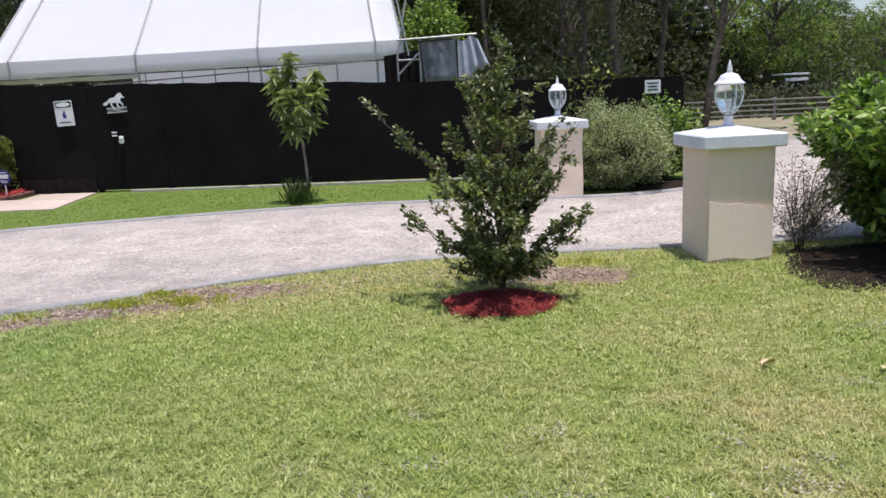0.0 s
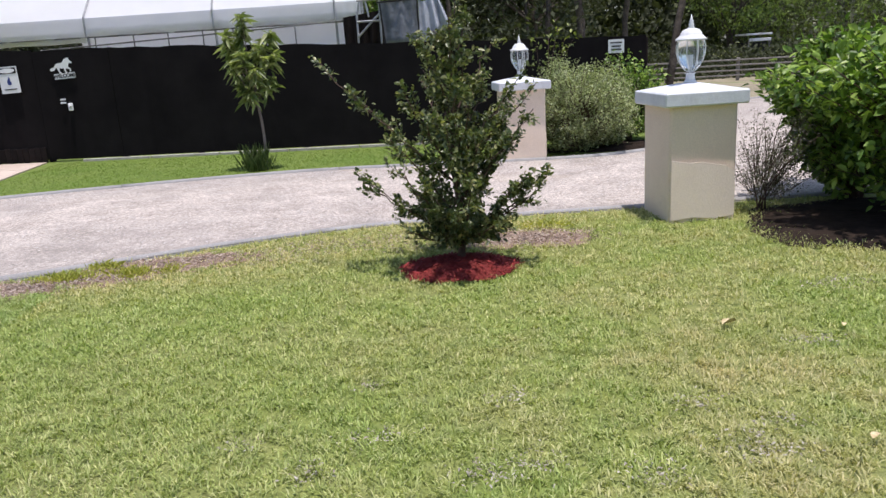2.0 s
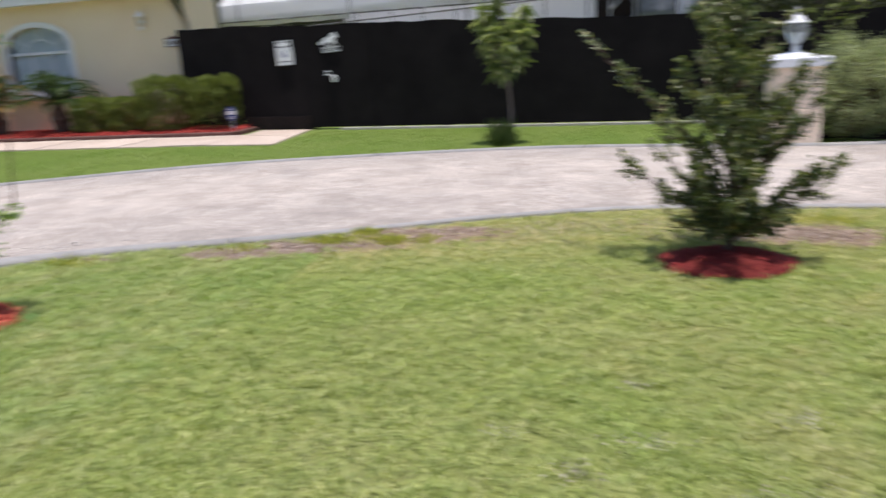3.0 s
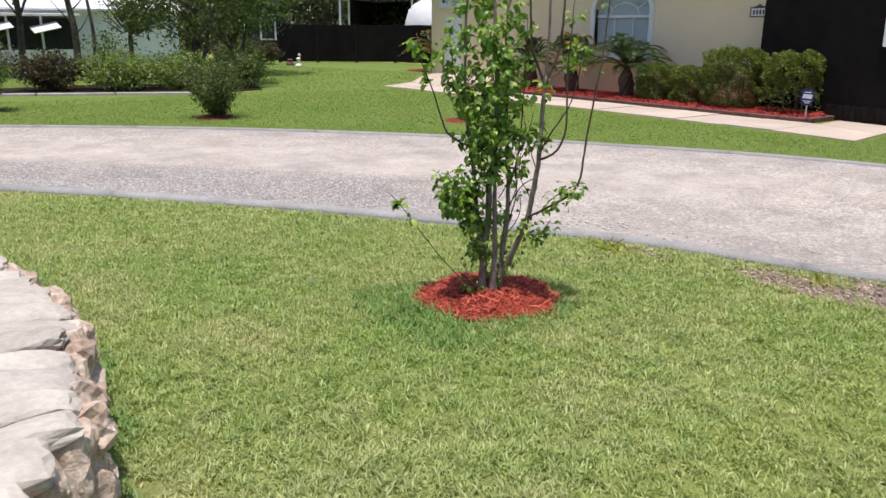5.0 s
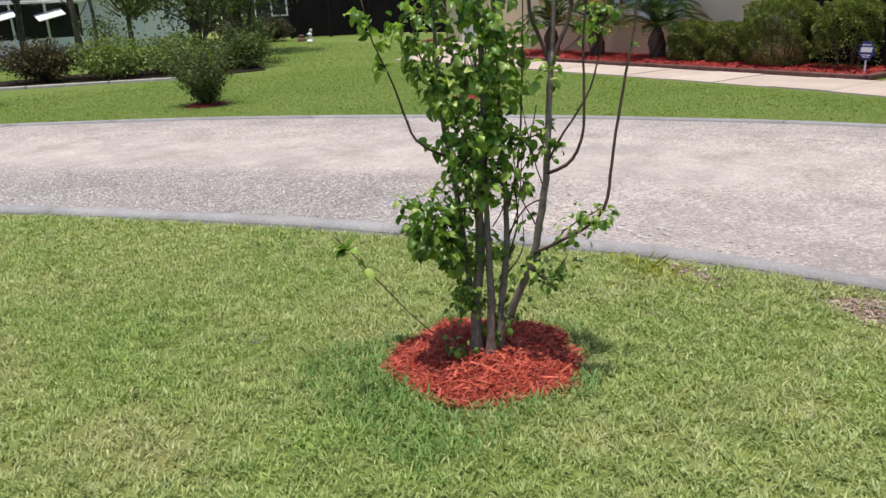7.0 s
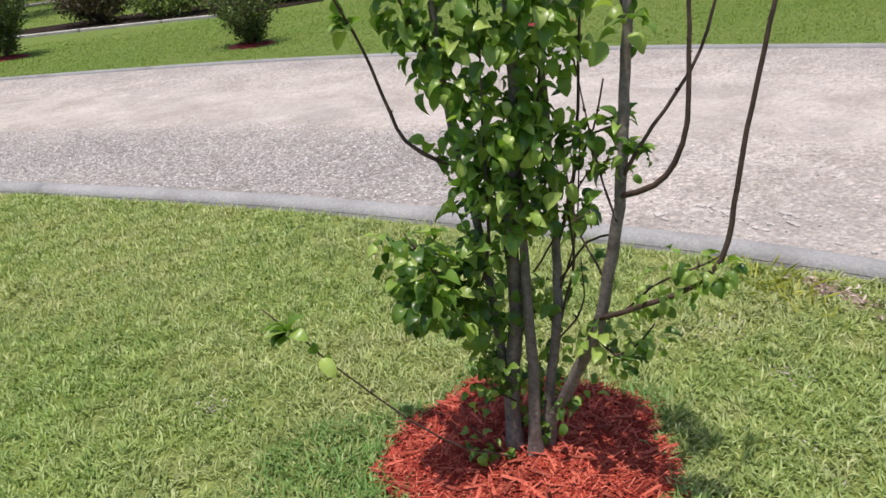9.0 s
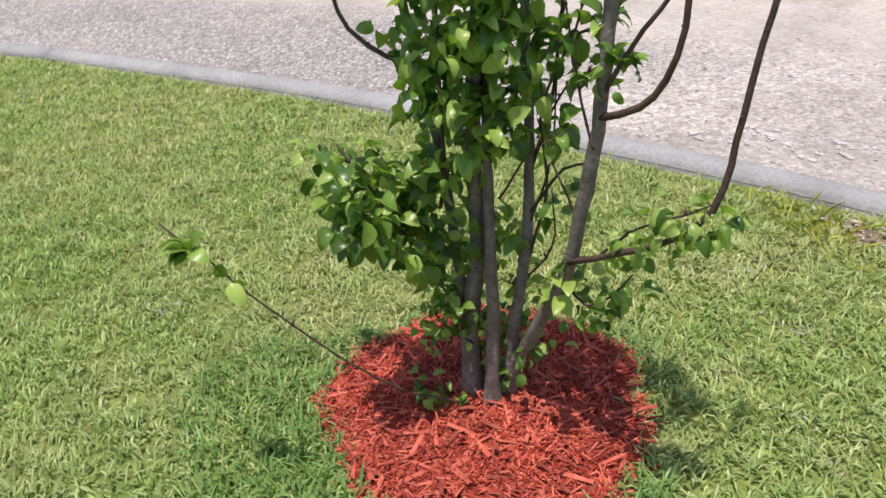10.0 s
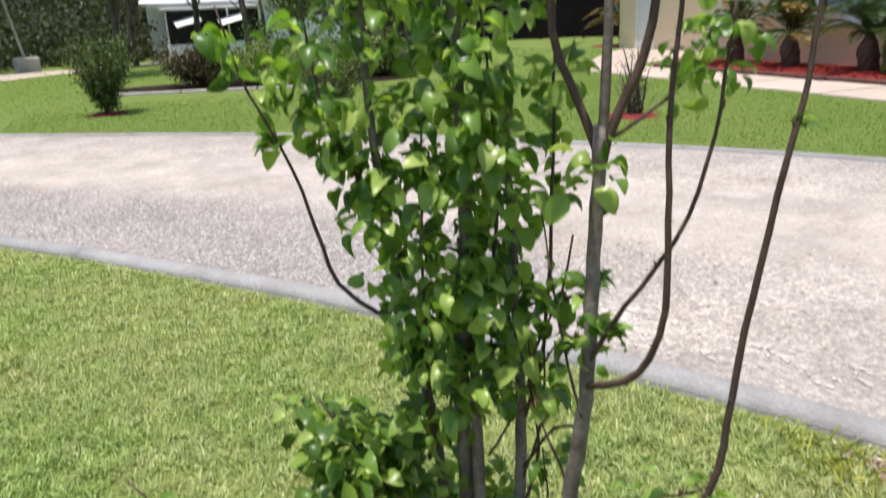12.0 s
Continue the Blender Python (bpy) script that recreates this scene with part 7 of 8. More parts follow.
# second viburnum, mostly out of view, added to shade the soil bed
shrub("viburnum", "large bright green shrub added beyond the gate pillar to shade the bed", "shrub", (4.4, 5.95, 0), np.concatenate([ball_ends(rg, 260, 1.2, 1.0, 0.85, 1.62, shell=0.6), ball_ends(rg, 110, 0.95, 0.8, 0.1, 1.1, shell=0.5)]), 0.095, 0.046, 30, LEAF_BRIGHT, TWIG, stems=6, stem_r=0.022, start=0.55, spread=0.05, seed=62)
shrub("dry_shrub", "thin greyish twiggy shrub at the foot of the pillar", "shrub", (3.16, 6.8, 0), np.c_[rg.normal(0.16, 0.25, 90), rg.normal(0, 0.18, 90), rg.uniform(0.3, 0.92, 90)], 0.026, 0.011, 44, LEAF_DULL, TWIG, stems=8, stem_r=0.007, start=0.25, spread=0.03, seed=63)
shrub("round_shrub", "rounded grey-green variegated shrub by the further pillar", "shrub", (2.62, 11.75, 0), ball_ends(rg, 420, 0.94, 0.85, 0.04, 1.38, shell=0.78), 0.038, 0.018, 80, LEAF_GREY, TWIG, stems=6, stem_r=0.018, start=0.6, spread=0.05, seed=64)
shrub("hedge_shrub", "bright green shrub behind the round one", "shrub", (3.65, 12.6, 0), ball_ends(rg, 150, 0.62, 0.62, 0.1, 1.42, shell=0.6), 0.07, 0.035, 30, LEAF_BRIGHT, TWIG, stems=6, stem_r=0.018, start=0.55, spread=0.05, seed=65)
shrub("sapling", "thin young branch with small leaves behind the pillar", "shrub", (2.15, 12.2, 0), [(0.1, 0, 1.75), (0.25, 0, 1.85), (0.4, 0.1, 1.8), (-0.1, 0, 1.7), (0.3, 0.1, 1.6), (0.5, 0, 1.7)], 0.08, 0.036, 26, LEAF_HEDGE, TWIG, stems=2, stem_r=0.012, start=0.5, spread=0.06, seed=66)
# the bed by the gate pillar is soil and painted-in viburnum shade together
for cx, cy, rx, ry in ((4.05, 6.1, 1.28, 1.05), (3.2, 12.0, 1.3, 0.6)):
    bm = bmesh.new()
    mound(bm, cx, cy, rx, ry, 0.03, seed=3)
    tagged(part("soil_bed", bm, SOIL, None), "dark soil bed under shrubs, toned for their shade", "soil", kind="structure")

shrub("young_tree", "sunlit bright green young tree behind the canopy", "tree", (-0.2, 20.3, 0), ball_ends(rg, 150, 0.95, 0.8, 2.3, 4.3, shell=0.5), 0.12, 0.06, 26, LEAF_BRIGHT, TWIG, stems=4, stem_r=0.035, start=0.6, spread=0.09, seed=67, trunk_h=1.2)

# ---- loquat sapling by the drive ----
lq = np.random.default_rng(14)
loquat = thing("loquat_tree", "slim young tree with whorls of long pale green leaves", "tree", (-2.25, 11.82, 0))
bm = bmesh.new()
tube(bm, bezier(np.array([0.06, 0, 0.0]), np.array([0.12, 0, 0.6]), np.array([0.0, 0, 1.25]), 8), 0.024, 0.017, 8)
part("trunk", bm, BARK, loquat, smooth=True)
tips = [(-0.06, 0.0, 2.24), (-0.1, 0.08, 2.04), (-0.34, 0.0, 2.02), (0.33, 0.05, 2.02), (0.36, -0.05, 1.7), (-0.28, -0.08, 1.6), (0.1, -0.18, 1.5), (-0.2, 0.05, 1.3), (-0.04, -0.05, 1.22), (0.12, 0.1, 1.82), (-0.28, 0.1, 1.8), (0.28, 0.0, 1.34), (-0.1, -0.12, 1.72), (0.22, -0.08, 1.78), (-0.02, 0.1, 1.4)]
P, A = [], []
for t in tips:
    t = np.array(t)
    bm = bmesh.new()
    tube(bm, bezier(np.array([0, 0, 0.95]), np.array([t[0] * 0.3, t[1] * 0.3, (0.95 + t[2]) / 2]), t, 6), 0.011, 0.005, 6)
    part("limb", bm, BARK, loquat)
    n = 48
    a = lq.uniform(0, 6.28, n)
    back = (lq.random(n) ** 1.6)[:, None]
    P.append(t + lq.normal(0, 0.02, (n, 3)) - back * np.array([t[0] * 0.25, t[1] * 0.25, 0.2]))
    A.append(np.c_[np.cos(a), np.sin(a), lq.uniform(-0.7, 1.3, n) - 0.4 * back[:, 0]])
P, A = np.concatenate(P), np.concatenate(A)
ln = lq.uniform(0.1, 0.24, len(P))
v, f = leaf_arrays(lq, P, A, ln, ln * 0.24, droop=0.4)
link_mesh("leaves", fast_mesh("leaves", v, f), LEAF_MANGO, loquat)["kind"] = "stuff"
tuft = thing("grass_clump", "clump of dark strappy leaves at the foot of the sapling", "plant", (-2.3, 11.72, 0))
n = 420
a, ti = lq.uniform(0, 6.28, n), lq.uniform(0.02, 0.42, n)
b = np.c_[lq.normal(0, 0.1, n), lq.normal(0, 0.09, n), np.zeros(n)]
ln = 0.16 + 0.52 * lq.random(n) ** 1.5
v, f = leaf_arrays(lq, b, np.c_[np.cos(a) * np.sin(ti), np.sin(a) * np.sin(ti), np.cos(ti)], ln, ln * 0 + 0.0065, droop=0.3)
link_mesh("strap_leaves", fast_mesh("strap_leaves", v, f), LEAF_OAK, tuft)["kind"] = "stuff"

# ---- clipped hedges and sago palms in the bed ----


def clipped_hedge(at, rx, ry, h, label, seed, leggy=0.0):
    """A hedge plant sheared to a soft box: leaves thick on its faces, twigs inside; leggy ones are thin below."""
    r = np.random.default_rng(seed)
    p = thing("clipped_hedge", label, "hedge", at, group="hedges in the mulch bed")
    for k in range(9):
        a, q = r.uniform(0, 6.28), r.uniform(0.3, 0.85)
        tip = np.array([rx * q * math.cos(a), ry * q * math.sin(a), h * r.uniform(0.7, 0.93)])
        foot = np.array([0.3 * rx * math.cos(a), 0.3 * ry * math.sin(a), -0.02])
        bm = bmesh.new()
        tube(bm, bezier(foot, (foot + tip) / 2 + r.normal(0, 0.04, 3), tip, 7), 0.012, 0.004, 6)
        part("stem", bm, TWIG, p)
    n = int(27000 * (rx * ry * 2 + (rx + ry) * h))
    d = unit(r.normal(size=(n, 3)))
    k = (np.abs(d[:, 0]) ** 5 + np.abs(d[:, 1]) ** 5 + np.abs(d[:, 2]) ** 5) ** -0.2
    lump = 1 + 0.08 * np.sin(d[:, 0] * 7 + seed) * np.cos(d[:, 2] * 6) + 0.06 * np.sin(d[:, 1] * 9 + d[:, 2] * 8) + 0.04 * np.sin(d[:, 0] * 19 + d[:, 2] * 15)
    deep = 1 - np.abs(r.normal(0, 0.075, n)) + (d[:, 2] > 0.4) * r.exponential(0.012, n)
    P = d * (k * lump * deep)[:, None] * np.array([rx, ry, h / 2]) + np.array([0, 0, h / 2])
    keep = r.random(n) > leggy * np.clip(1.3 - P[:, 2] / h * 1.8, 0, 1)
    keep &= r.random(n) > 0.5 * (np.sin(P[:, 0] * 23 + seed) * np.sin(P[:, 2] * 17) > 0.55)
    P, d = P[keep & (P[:, 2] > 0.05)], d[keep & (P[:, 2] > 0.05)]
    ln = r.uniform(0.022, 0.042, len(P))
    v, f = leaf_arrays(r, P, d + r.normal(0, 0.7, P.shape) + np.array([0, 0, 0.35]), ln, ln * 0.55)
    link_mesh("foliage", fast_mesh("foliage", v, f), LEAF_HEDGE, p)["kind"] = "stuff"
    return p


clipped_hedge((-12.15, 14.95, 0.08), 0.38, 0.36, 0.74, "low clipped green hedge in red mulch", 71)
clipped_hedge((-11.28, 14.95, 0.08), 0.33, 0.36, 0.72, "low clipped green hedge in red mulch", 72)
clipped_hedge((-10.2, 14.9, 0.08), 0.56, 0.48, 1.1, "tall clipped green hedge with a flat top", 73, 0.6)
clipped_hedge((-8.95, 14.9, 0.08), 0.46, 0.44, 1.06, "tall thinner hedge with bare twigs showing", 74, 0.95)


def sago(at, fronds, length, label, seed, old=0.15):
    r = np.random.default_rng(seed)
    p = thing("sago_palm", label, "palm", at, group="sago palms")
    bm = bmesh.new()
    lathe(bm, [(0.15, 0), (0.17, 0.1), (0.16, 0.2), (0.18, 0.3), (0.15, 0.4), (0.14, 0.5), (0.06, 0.62)], 16)
    for v in bm.verts:
        v.co += noise.noise_vector(v.co * 15) * 0.06
    part("trunk", bm, TWIG, p)
    for k in range(fronds):
        az, el = 2.4 * k + r.uniform(-0.2, 0.2), radians(r.uniform(6, 80))
        d = np.array([math.cos(az), math.sin(az), 0.0])
        L = length * r.uniform(0.8, 1.1)
        o = np.array([0, 0, 0.58])
        tip = o + d * L * math.cos(el) * 1.05 + np.array([0, 0, L * (math.sin(el) * 0.8 - 0.25)])
        mid = o + d * L * 0.45 * math.cos(el) + np.array([0, 0, L * math.sin(el) * 0.8 + 0.12])
        q = bezier(o, mid, tip, 26)
        bm = bmesh.new()
        tube(bm, q[::3], 0.008, 0.003, 5)
        fr = part("frond", bm, LEAF_DRYFROND if r.random() < old else LEAF_PALM, p)
        side = unit(np.cross(np.gradient(q, axis=0), np.array([0, 0, 1.0])))
        base = np.concatenate([q[3:], q[3:]])
        ax = np.concatenate([side[3:], -side[3:]]) + np.concatenate([unit(np.gradient(q, axis=0))[3:]] * 2) * 0.55 + np.array([0, 0, 0.12])
        t = np.tile(np.linspace(0, 1, len(q) - 3), 2)
        ln = 0.2 * np.sin(np.pi * (0.15 + 0.8 * t)) + 0.03
        v, f = leaf_arrays(r, base, ax, ln, ln * 0 + 0.024, fold=0.1)
        link_mesh("leaf_blade", fast_mesh("leaf_blade", v, f), fr.data.materials[0], fr)
    return p


sago((-13.05, 14.95, 0.1), 36, 1.2, "sago palm with arching dark fronds under the window", 81, 0.0)
sago((-14.75, 14.9, 0.1), 44, 1.15, "sago palm with yellowing fronds in red mulch", 82, 0.3)
sago((-16.3, 14.95, 0.1), 26, 1.0, "small sago palm in red mulch", 83, 0.3)
sago((-25.7, 18.5, 0.0), 26, 1.6, "sago palm with golden old fronds by the entry", 84, 0.8)
bm = bmesh.new()
mound(bm, -26.0, 18.4, 1.2, 0.6, 0.06, seed=6)
tagged(part("entry_bed", bm, MULCH, None), "small red mulch bed beside the entry", "mulch", kind="structure")

# ---- shrubs on the house lawn and hedge row ----
sg = np.random.default_rng(27)


def lawn_bush(at, rx, h, label, seed, leaf, n=120, per=30, size=0.05):
    z = sg.uniform(0.12, 1, n)
    rad = np.interp(z, [0.1, 0.35, 0.75, 1.0], [0.2, 0.5, 1.0, 0.6]) * rx
    a = sg.uniform(0, 6.28, n)
    r = rad * np.sqrt(sg.uniform(0.15, 1, n))
    return shrub("lawn_shrub", label, "shrub", at, np.c_[r * np.cos(a), r * np.sin(a), z * h], size, size * 0.5, per, leaf, TWIG, group="shrubs on the house lawn", stems=6, base_r=0.1, stem_r=0.02, start=0.4, spread=0.06, seed=seed, upright=0.3)


lawn_bush((-14.75, 5.9, 0), 0.8, 1.03, "dark green vase-shaped shrub in a small mulch ring", 91, LEAF_YARD, 130, 30, 0.055)
lawn_bush((-18.2, 2.6, 0), 0.8, 1.45, "dark green vase-shaped shrub on the lawn by the drive", 92, LEAF_OAK, 150, 32, 0.06)
lawn_bush((-11.85, 9.35, 0), 0.3, 0.95, "small thin pinkish shrub on the lawn", 93, LEAF_DULL, 50, 22, 0.035)
for cx, cy, r in ((-14.75, 5.9, 0.36), (-18.2, 2.6, 0.35), (-11.85, 9.35, 0.36)):
    bm = bmesh.new()
    mound(bm, cx, cy, r, r, 0.03, seed=int(r * 10))
    tagged(part("mulch_spot", bm, PILE_DEEP, None), "dark red mulch round a lawn shrub", "mulch", kind="structure")
for k, (x, y, rx, h, leaf) in enumerate(((-22.9, 4.6, 1.0, 0.95, LEAF_RED), (-22.3, 6.1, 1.05, 0.98, LEAF_WOOD), (-21.9, 7.6, 1.0, 0.96, LEAF_WOOD), (-21.6, 9.0, 0.9, 0.92, LEAF_YARD), (-35.8, 14.2, 1.0, 1.2, LEAF_RED), (-32.6, 13.4, 1.0, 1.15, LEAF_OAK), (-34.6, 15.3, 0.8, 1.0, LEAF_RED))):
    shrub("border_shrub", ("reddish brown border shrub in a dark bed" if leaf is LEAF_RED else "dense green border shrub in a dark bed"), "shrub", (x, y, 0), ball_ends(sg, 120, rx * 1.12, rx, 0.1, h * 1.1, shell=0.5), 0.085, 0.042, 32, leaf, TWIG, group="border shrubs", stems=5, stem_r=0.02, start=0.5, spread=0.09, seed=100 + k)
border = thing("border_edging", "pale timber edging of the side border", "edging")
for a, b in zip([(-22.2, 2.4), (-21.5, 4.0), (-20.75, 5.6)], [(-21.5, 4.0), (-20.75, 5.6), (-19.95, 7.2)]):
    bm = bmesh.new()
    ang = math.degrees(math.atan2(b[1] - a[1], b[0] - a[0]))
    box(bm, (0, 0, 0), (math.hypot(b[0] - a[0], b[1] - a[1]) - 0.03, 0.1, 0.1), 0.015, pose((a[0] + b[0]) / 2, (a[1] + b[1]) / 2, 0.015, 0, 0, ang))
    part("edging_board", bm, EDGING, border)
bm = bmesh.new()
prism(bm, [(-24.2, 2.6), (-22.1, 2.5), (-20.1, 7.2), (-20.4, 9.2), (-22.6, 9.8), (-24.5, 6.0)], -0.02, 0.02)
tagged(part("border_bed", bm, SOIL, None), "dark soil of the shrub border", "soil", kind="structure")
bm = bmesh.new()
prism(bm, [(-30.3, -2.4), (-33.4, 0.4), (-35.6, 3.0), (-37.6, 5.6), (-38.5, 5.2), (-37.2, 2.8), (-36.4, 0.4), (-36.0, -3.5)][::-1], -0.02, 0.012)
tagged(part("far_path", bm, PAVER, None), "pale path to the far home", "path", kind="structure")
lean_pole = thing("street_post", "slim pale leaning post on a concrete footing by the far path", "post", (-37.1, -0.9, 0), 20)
bm = bmesh.new()
tube(bm, [(0, 0, 0.2), (0.1, -0.5, 3.4)], 0.06, 0.05, 8)
part("shaft", bm, PIPE, lean_pole)
bm = bmesh.new()
box(bm, (0, 0, 0.25), (0.8, 0.8, 0.6), 0.05)
part("footing", bm, EDGING, lean_pole)
stump = thing("garden_ornament", "small pale garden ornaments before the yard fence", "ornament", (-33.1, 15.9, 0))
for k in range(3):
    bm = bmesh.new()
    w, h = ((0.2, 0.28), (0.1, 0.52), (0.14, 0.38))[k]
    lathe(bm, [(w * 0.9, 0), (w, h * 0.1), (w * (0.9 if k == 0 else 0.4), h * 0.35), (w * 0.45, h * 0.7), (w * 0.7, h * 0.85), (w * 0.2, h)], 12, ((0.0, 0.45, 1.05)[k], (0.0, 0.25, -0.1)[k], 0))
    part(("bowl", "statuette", "urn")[k], bm, (TIMBER, EDGING, WHITE)[k], stump)

# ---- trees ----
tg = np.random.default_rng(33)


def big_tree(name, label, h, clear, rx, n_ends, per, leaf_size, leaf, trunk_r, seed, lean=0.0, forks=()):
    r = np.random.default_rng(seed)
    t = thing(name, label, "tree")
    top = np.array([lean * h, 0, h])
    bm = bmesh.new()
    q = bezier(np.zeros(3), np.array([lean * h * 0.42, 0.1, h * 0.5]), top * 0.85, 10) + r.normal(0, 0.03, (10, 3))
    tube(bm, q, trunk_r, trunk_r * 0.25, 9)
    part("trunk", bm, OLD_BARK, t, smooth=True)
    for fx, fy in forks:
        bm = bmesh.new()
        w = bezier(np.array([fx * 0.08, fy * 0.08, -0.02]), np.array([fx * 0.3, fy * 0.3, h * 0.35]), np.array([fx, fy, h * 0.75]), 10) + r.normal(0, 0.02, (10, 3))
        tube(bm, w, trunk_r * 0.75, trunk_r * 0.2, 8)
        part("trunk", bm, OLD_BARK, t, smooth=True)
    P, A = [], []
    bm = bmesh.new()
    u = unit(r.normal(size=(n_ends, 3)))
    rr = (0.4 + 0.6 * r.random(n_ends) ** 0.5)[:, None]
    e = np.c_[u[:, 0] * rx, u[:, 1] * rx, u[:, 2] * (h - clear) / 2] * rr + np.array([lean * h * 0.6, 0, (h + clear) / 2])
    for k in range(n_ends):
        i = int(np.clip((e[k, 2] / h - 0.15) * 9, 1, 8))
        if k < 34:
            tube(bm, bezier(q[i], q[i] * 0.5 + e[k] * 0.5 + np.array([0, 0, 0.3]), e[k], 6), trunk_r * 0.3, 0.015, 5, cap=False)
        P.append(e[k] + r.normal(size=(per, 3)) * np.array([0.42, 0.42, 0.3]) * rx * 0.24)
        A.append(r.normal(size=(per, 3)) + np.array([0, 0, -0.3]))
    part("limb_mass", bm, OLD_BARK, t)["kind"] = "stuff"
    P, A = np.concatenate(P), np.concatenate(A)
    ln = leaf_size * r.uniform(0.6, 1.3, len(P))
    v, f = plain_leaves(r, P, ln, ln * 0.55)
    link_mesh("crown", fast_mesh("crown", v, f), leaf, t)["kind"] = "stuff"
    return t


oak = big_tree("oak_tree", "broad dark woodland oak behind the yard", 9.0, 1.6, 3.4, 120, 80, 0.17, LEAF_FOREST, 0.2, 201)
oak2 = big_tree("oak_tree", "tall dark woodland tree with a bare lower trunk", 10.0, 3.0, 2.8, 105, 80, 0.16, LEAF_FOREST, 0.16, 202, 0.05)
oak3 = big_tree("oak_tree", "leaning woodland tree with green crown", 8.0, 1.6, 2.6, 105, 80, 0.16, LEAF_WOOD, 0.15, 203, 0.12)
lean_oak = big_tree("oak_tree", "leaning woodland oak with a long bare trunk", 9.5, 4.0, 2.6, 80, 80, 0.13, LEAF_WOOD, 0.13, 204, 0.2)
lean_oak.matrix_basis = pose(7.9, 23.6, 0, 0, 0, 10)
slim_tree = big_tree("slim_tree", "tall slim dark-trunked tree at the woodland edge", 10.5, 5.5, 1.7, 40, 70, 0.13, LEAF_FOREST, 0.1, 206, 0.03)
slim_tree.matrix_basis = pose(4.6, 25.6, 0, 0, 0, 20)
for x, y, rz, wide in ((5.5, 24.4, 170, 1.5), (4.15, 26.8, 95, 0.7), (7.1, 25.5, 330, 1.1), (1.6, 26.4, 150, 1.0), (-1.8, 25.2, 260, 1.3)):
    copy_thing(slim_tree, pose(x, y, 0, 0, 0, rz)).scale = (wide, wide, 1.0)
west_oak = big_tree("oak_tree", "broad green woodland tree beyond the side yard", 9.5, 1.2, 3.6, 130, 90, 0.18, LEAF_WEST, 0.2, 205)
spots = []
for k in range(40):
    x = -16 + 52 * (k + 0.5) / 40 + tg.uniform(-0.8, 0.8)
    y = 27 + tg.uniform(0, 13) + (9 if x > 6 else 0) + (3 if x < -4 else 0)
    spots.append((x, y))
for k in range(18):
    a = radians(150 + 75 * k / 18)
    d = 50 + tg.uniform(0, 14)
    spots.append((-4 + d * math.cos(a) * 1.0, 8 + d * math.sin(a) * -0.9 + 4))
for k in range(12):
    spots.append((-50 + 3.0 * k + tg.uniform(-1, 1), 31 + tg.uniform(0, 8)))
fresh = [oak, oak2, oak3, west_oak]
for k, (x, y) in enumerate(spots):
    src = west_oak if x < -22 else (oak, oak2)[k % 2] if x < 13.5 else (oak3, oak3, oak)[k % 3]
    m = pose(x, y, 0, 0, 0, tg.uniform(0, 360))
    if src in fresh:
        src.matrix_basis = m
        fresh.remove(src)
    else:
        c = copy_thing(src, m)
        c.scale = [float(tg.uniform(0.85, 1.3)) * (0.57 if x > 13 else 1.0)] * 3
yard_oak = big_tree("yard_tree", "small multi-branched yard tree with green crown over the border", 4.6, 1.15, 2.1, 170, 62, 0.12, LEAF_YARD, 0.1, 210, 0.0, ((0.9, 0.5), (-0.8, 0.6), (0.3, -0.9)))
yard_oak.matrix_basis = pose(-23.6, 8.6, 0, 0, 0, 40)
shrub("yard_sapling", "slim young tree with a small round crown over the border", "tree", (-26.4, 7.55, 0), np.c_[tg.normal(0.1, 0.5, 60), tg.normal(0.1, 0.5, 60), tg.uniform(1.55, 2.9, 60)], 0.1, 0.055, 26, LEAF_YARD, OLD_BARK, stems=1, stem_r=0.07, start=0.6, spread=0.12, seed=122, upright=0.1, trunk_h=1.2)
shrub("border_sapling", "young sparse sapling over the side border", "shrub", (-25.2, 6.5, 0), np.c_[tg.normal(0, 0.55, 34), tg.normal(0, 0.4, 34), tg.uniform(0.8, 1.5, 34)], 0.1, 0.055, 12, LEAF_OAK, OLD_BARK, stems=3, stem_r=0.02, start=0.6, spread=0.1, seed=121)
bare_tree = thing("bare_tree", "thin dark leafless tree before the white home", "tree", (-30.4, 6.7, 0))
for pts, r0 in (([(0, 0, -0.02), (0.05, 0.02, 1.5), (-0.05, -0.15, 3.0), (0.0, -0.3, 5.2)], 0.13), ([(0.1, 0.5, -0.02), (0.1, 0.6, 1.4), (0.1, 0.45, 3.0), (0.05, 0.3, 5.0)], 0.07)):
    bm = bmesh.new()
    tube(bm, spline(pts, 0.4), r0, r0 * 0.4, 9)
    part("trunk", bm, OLD_BARK, bare_tree, smooth=True)
for k in range(9):
    z = 1.3 + 0.4 * k
    bm = bmesh.new()
    tube(bm, bezier(np.array([0.0, -0.02 * k, z]), np.array([0.2, 0.3 * (-1) ** k, z + 0.25]), np.array([tg.uniform(-0.3, 0.3), (0.5 + 0.5 * tg.random()) * (-1) ** k, z + 0.8]), 6), 0.03, 0.008, 5)
    part("bough", bm, OLD_BARK, bare_tree)
c = copy_thing(yard_oak, pose(-27.7, 11.4, 0, 0, 0, 160))
c.scale = (1.12, 1.12, 1.12)
for k, (x, y) in enumerate(((-31.5, 5.2), (-29.8, 2.6), (-35.5, 3.0), (-36.2, -3.5), (-31.0, -4.5))):
    c = copy_thing(oak2, pose(x, y, 0, 0, 0, 50 * k))
    c.scale = (0.75, 0.75, 0.85)

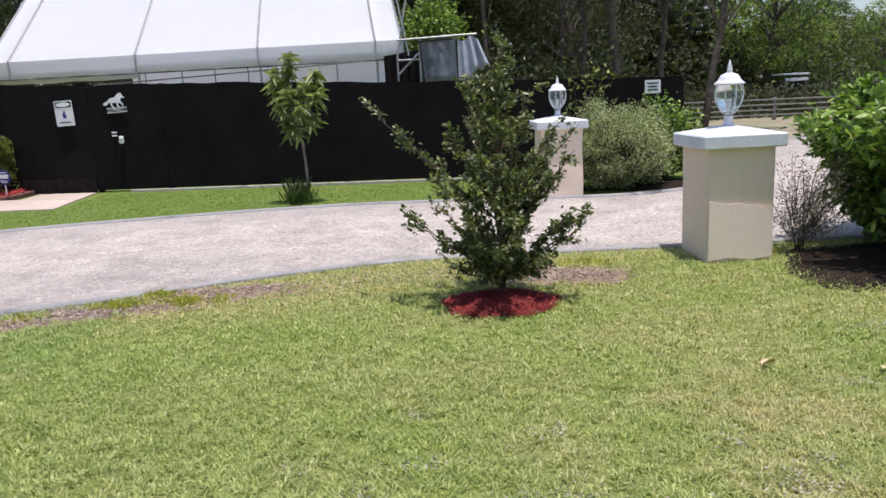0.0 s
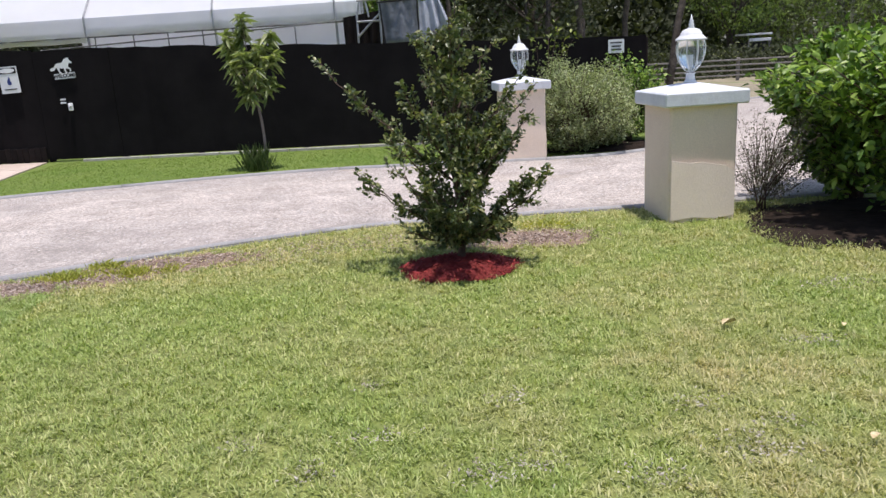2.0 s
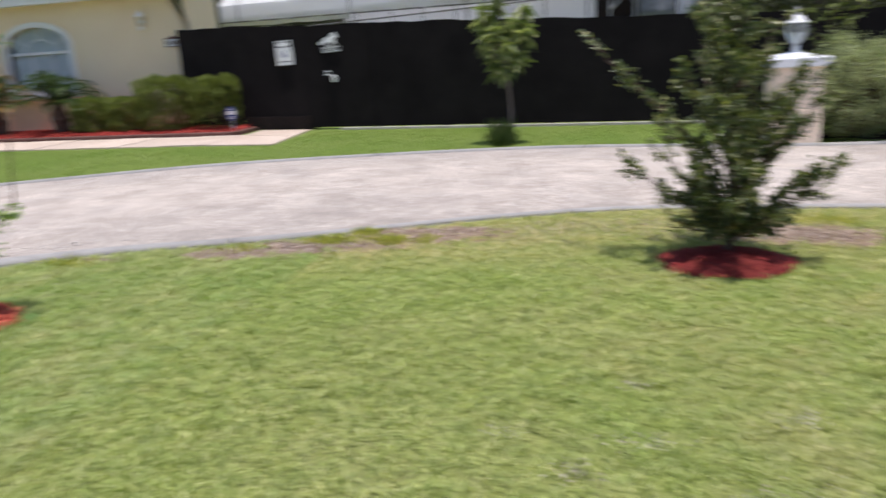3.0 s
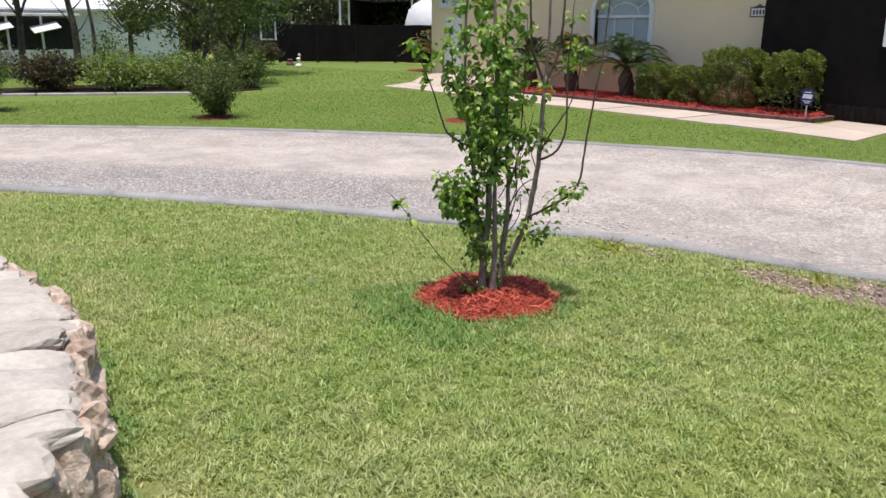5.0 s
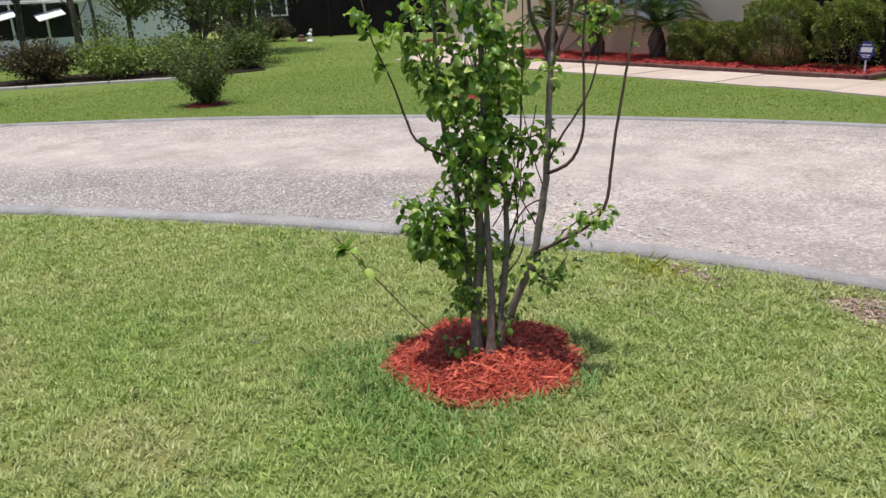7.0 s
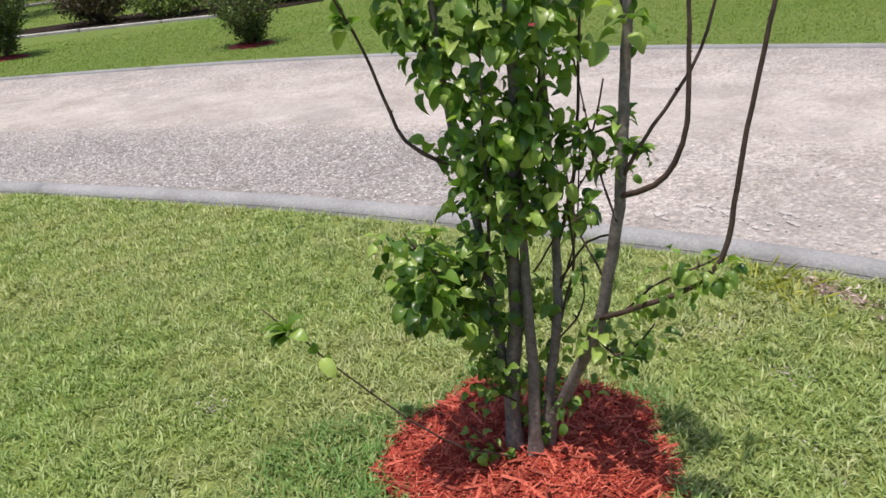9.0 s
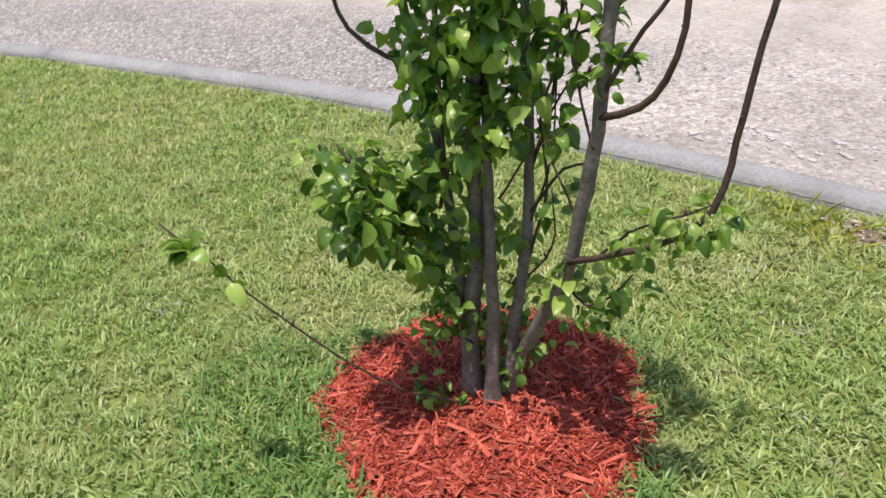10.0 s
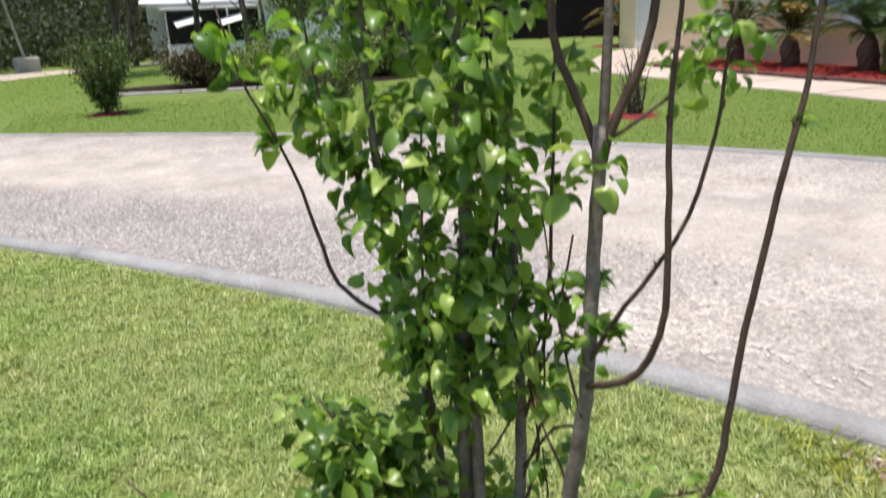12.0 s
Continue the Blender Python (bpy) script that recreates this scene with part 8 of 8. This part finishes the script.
# woodland undergrowth and the far wood, too dense to count
un = np.random.default_rng(44)
P, S = [], []
for x0, x1, y0, y1, n, h, size in ((-16, 6.0, 23.5, 27, 26000, 3.2, 0.17), (-20, 16, 39, 43, 16000, 9.5, 0.5), (6, 40, 36, 40, 14000, 4.0, 0.2), (6, 24, 30.3, 33.5, 16000, 1.35, 0.17), (-62, -50, -30, 45, 16000, 9.0, 0.5), (-50, -39, -18, 4.0, 20000, 3.6, 0.26), (-46, -24, 25.5, 29, 16000, 3.6, 0.24), (-56, -16, 33, 38, 16000, 9.0, 0.42)):
    z = un.random(n) ** 1.3 * h
    P.append(np.c_[un.uniform(x0, x1, n), un.uniform(y0, y1, n) + 0.5 * np.sin(z * 2), z * (0.7 + 0.3 * np.sin(un.uniform(x0, x1, n)))])
    S.append(un.uniform(0.6, 1.4, n) * size)
P, ln = np.concatenate(P), np.concatenate(S)
v, f = plain_leaves(un, P, ln, ln * 0.6)
tagged(link_mesh("undergrowth", fast_mesh("undergrowth", v, f), LEAF_FOREST), "dense dark woodland undergrowth", "woodland", kind="stuff")
n = 30000
a = un.uniform(0, 6.28, n)
d = 66 + un.uniform(0, 14, n)
z = un.random(n) ** 0.9 * (13 + 3 * np.sin(a * 9) + 2 * np.sin(a * 23)) * np.where((a > 0.85) & (a < 1.18), 0.5, 1.0)
P = np.c_[d * np.cos(a), 10 + d * np.sin(a), z]
ln = un.uniform(0.7, 1.6, n)
v, f = plain_leaves(un, P, ln, ln * 0.6)
tagged(link_mesh("far_wood", fast_mesh("far_wood", v, f), LEAF_FOREST), "distant wall of dark trees", "woodland", kind="stuff")

# fallen leaf and litter on the lawn
def litter(at, s, rz, label):
    r = np.random.default_rng(int(rz))
    ob = thing("fallen_leaf", label, "leaf", at, rz)
    v, f = leaf_arrays(r, np.array([[-s / 2, 0, 0.0]]), np.array([[1.0, 0, 0.12]]), np.array([s]), np.array([s * 0.62]), fold=0.3, droop=0.1)
    link_mesh("blade", fast_mesh("blade", v, f), DRY, ob)


litter((1.74, 4.02, 0.03), 0.105, 20, "curled tan dry leaf lying on the grass")
litter((1.77, 2.72, 0.035), 0.06, 35, "small reddish-brown dry leaf on the grass")
litter((2.28, 3.86, 0.04), 0.05, 70, "small brown dry leaf on the grass")
litter((-5.05, 2.5, 0.04), 0.05, 130, "small tan dry leaf on the grass")
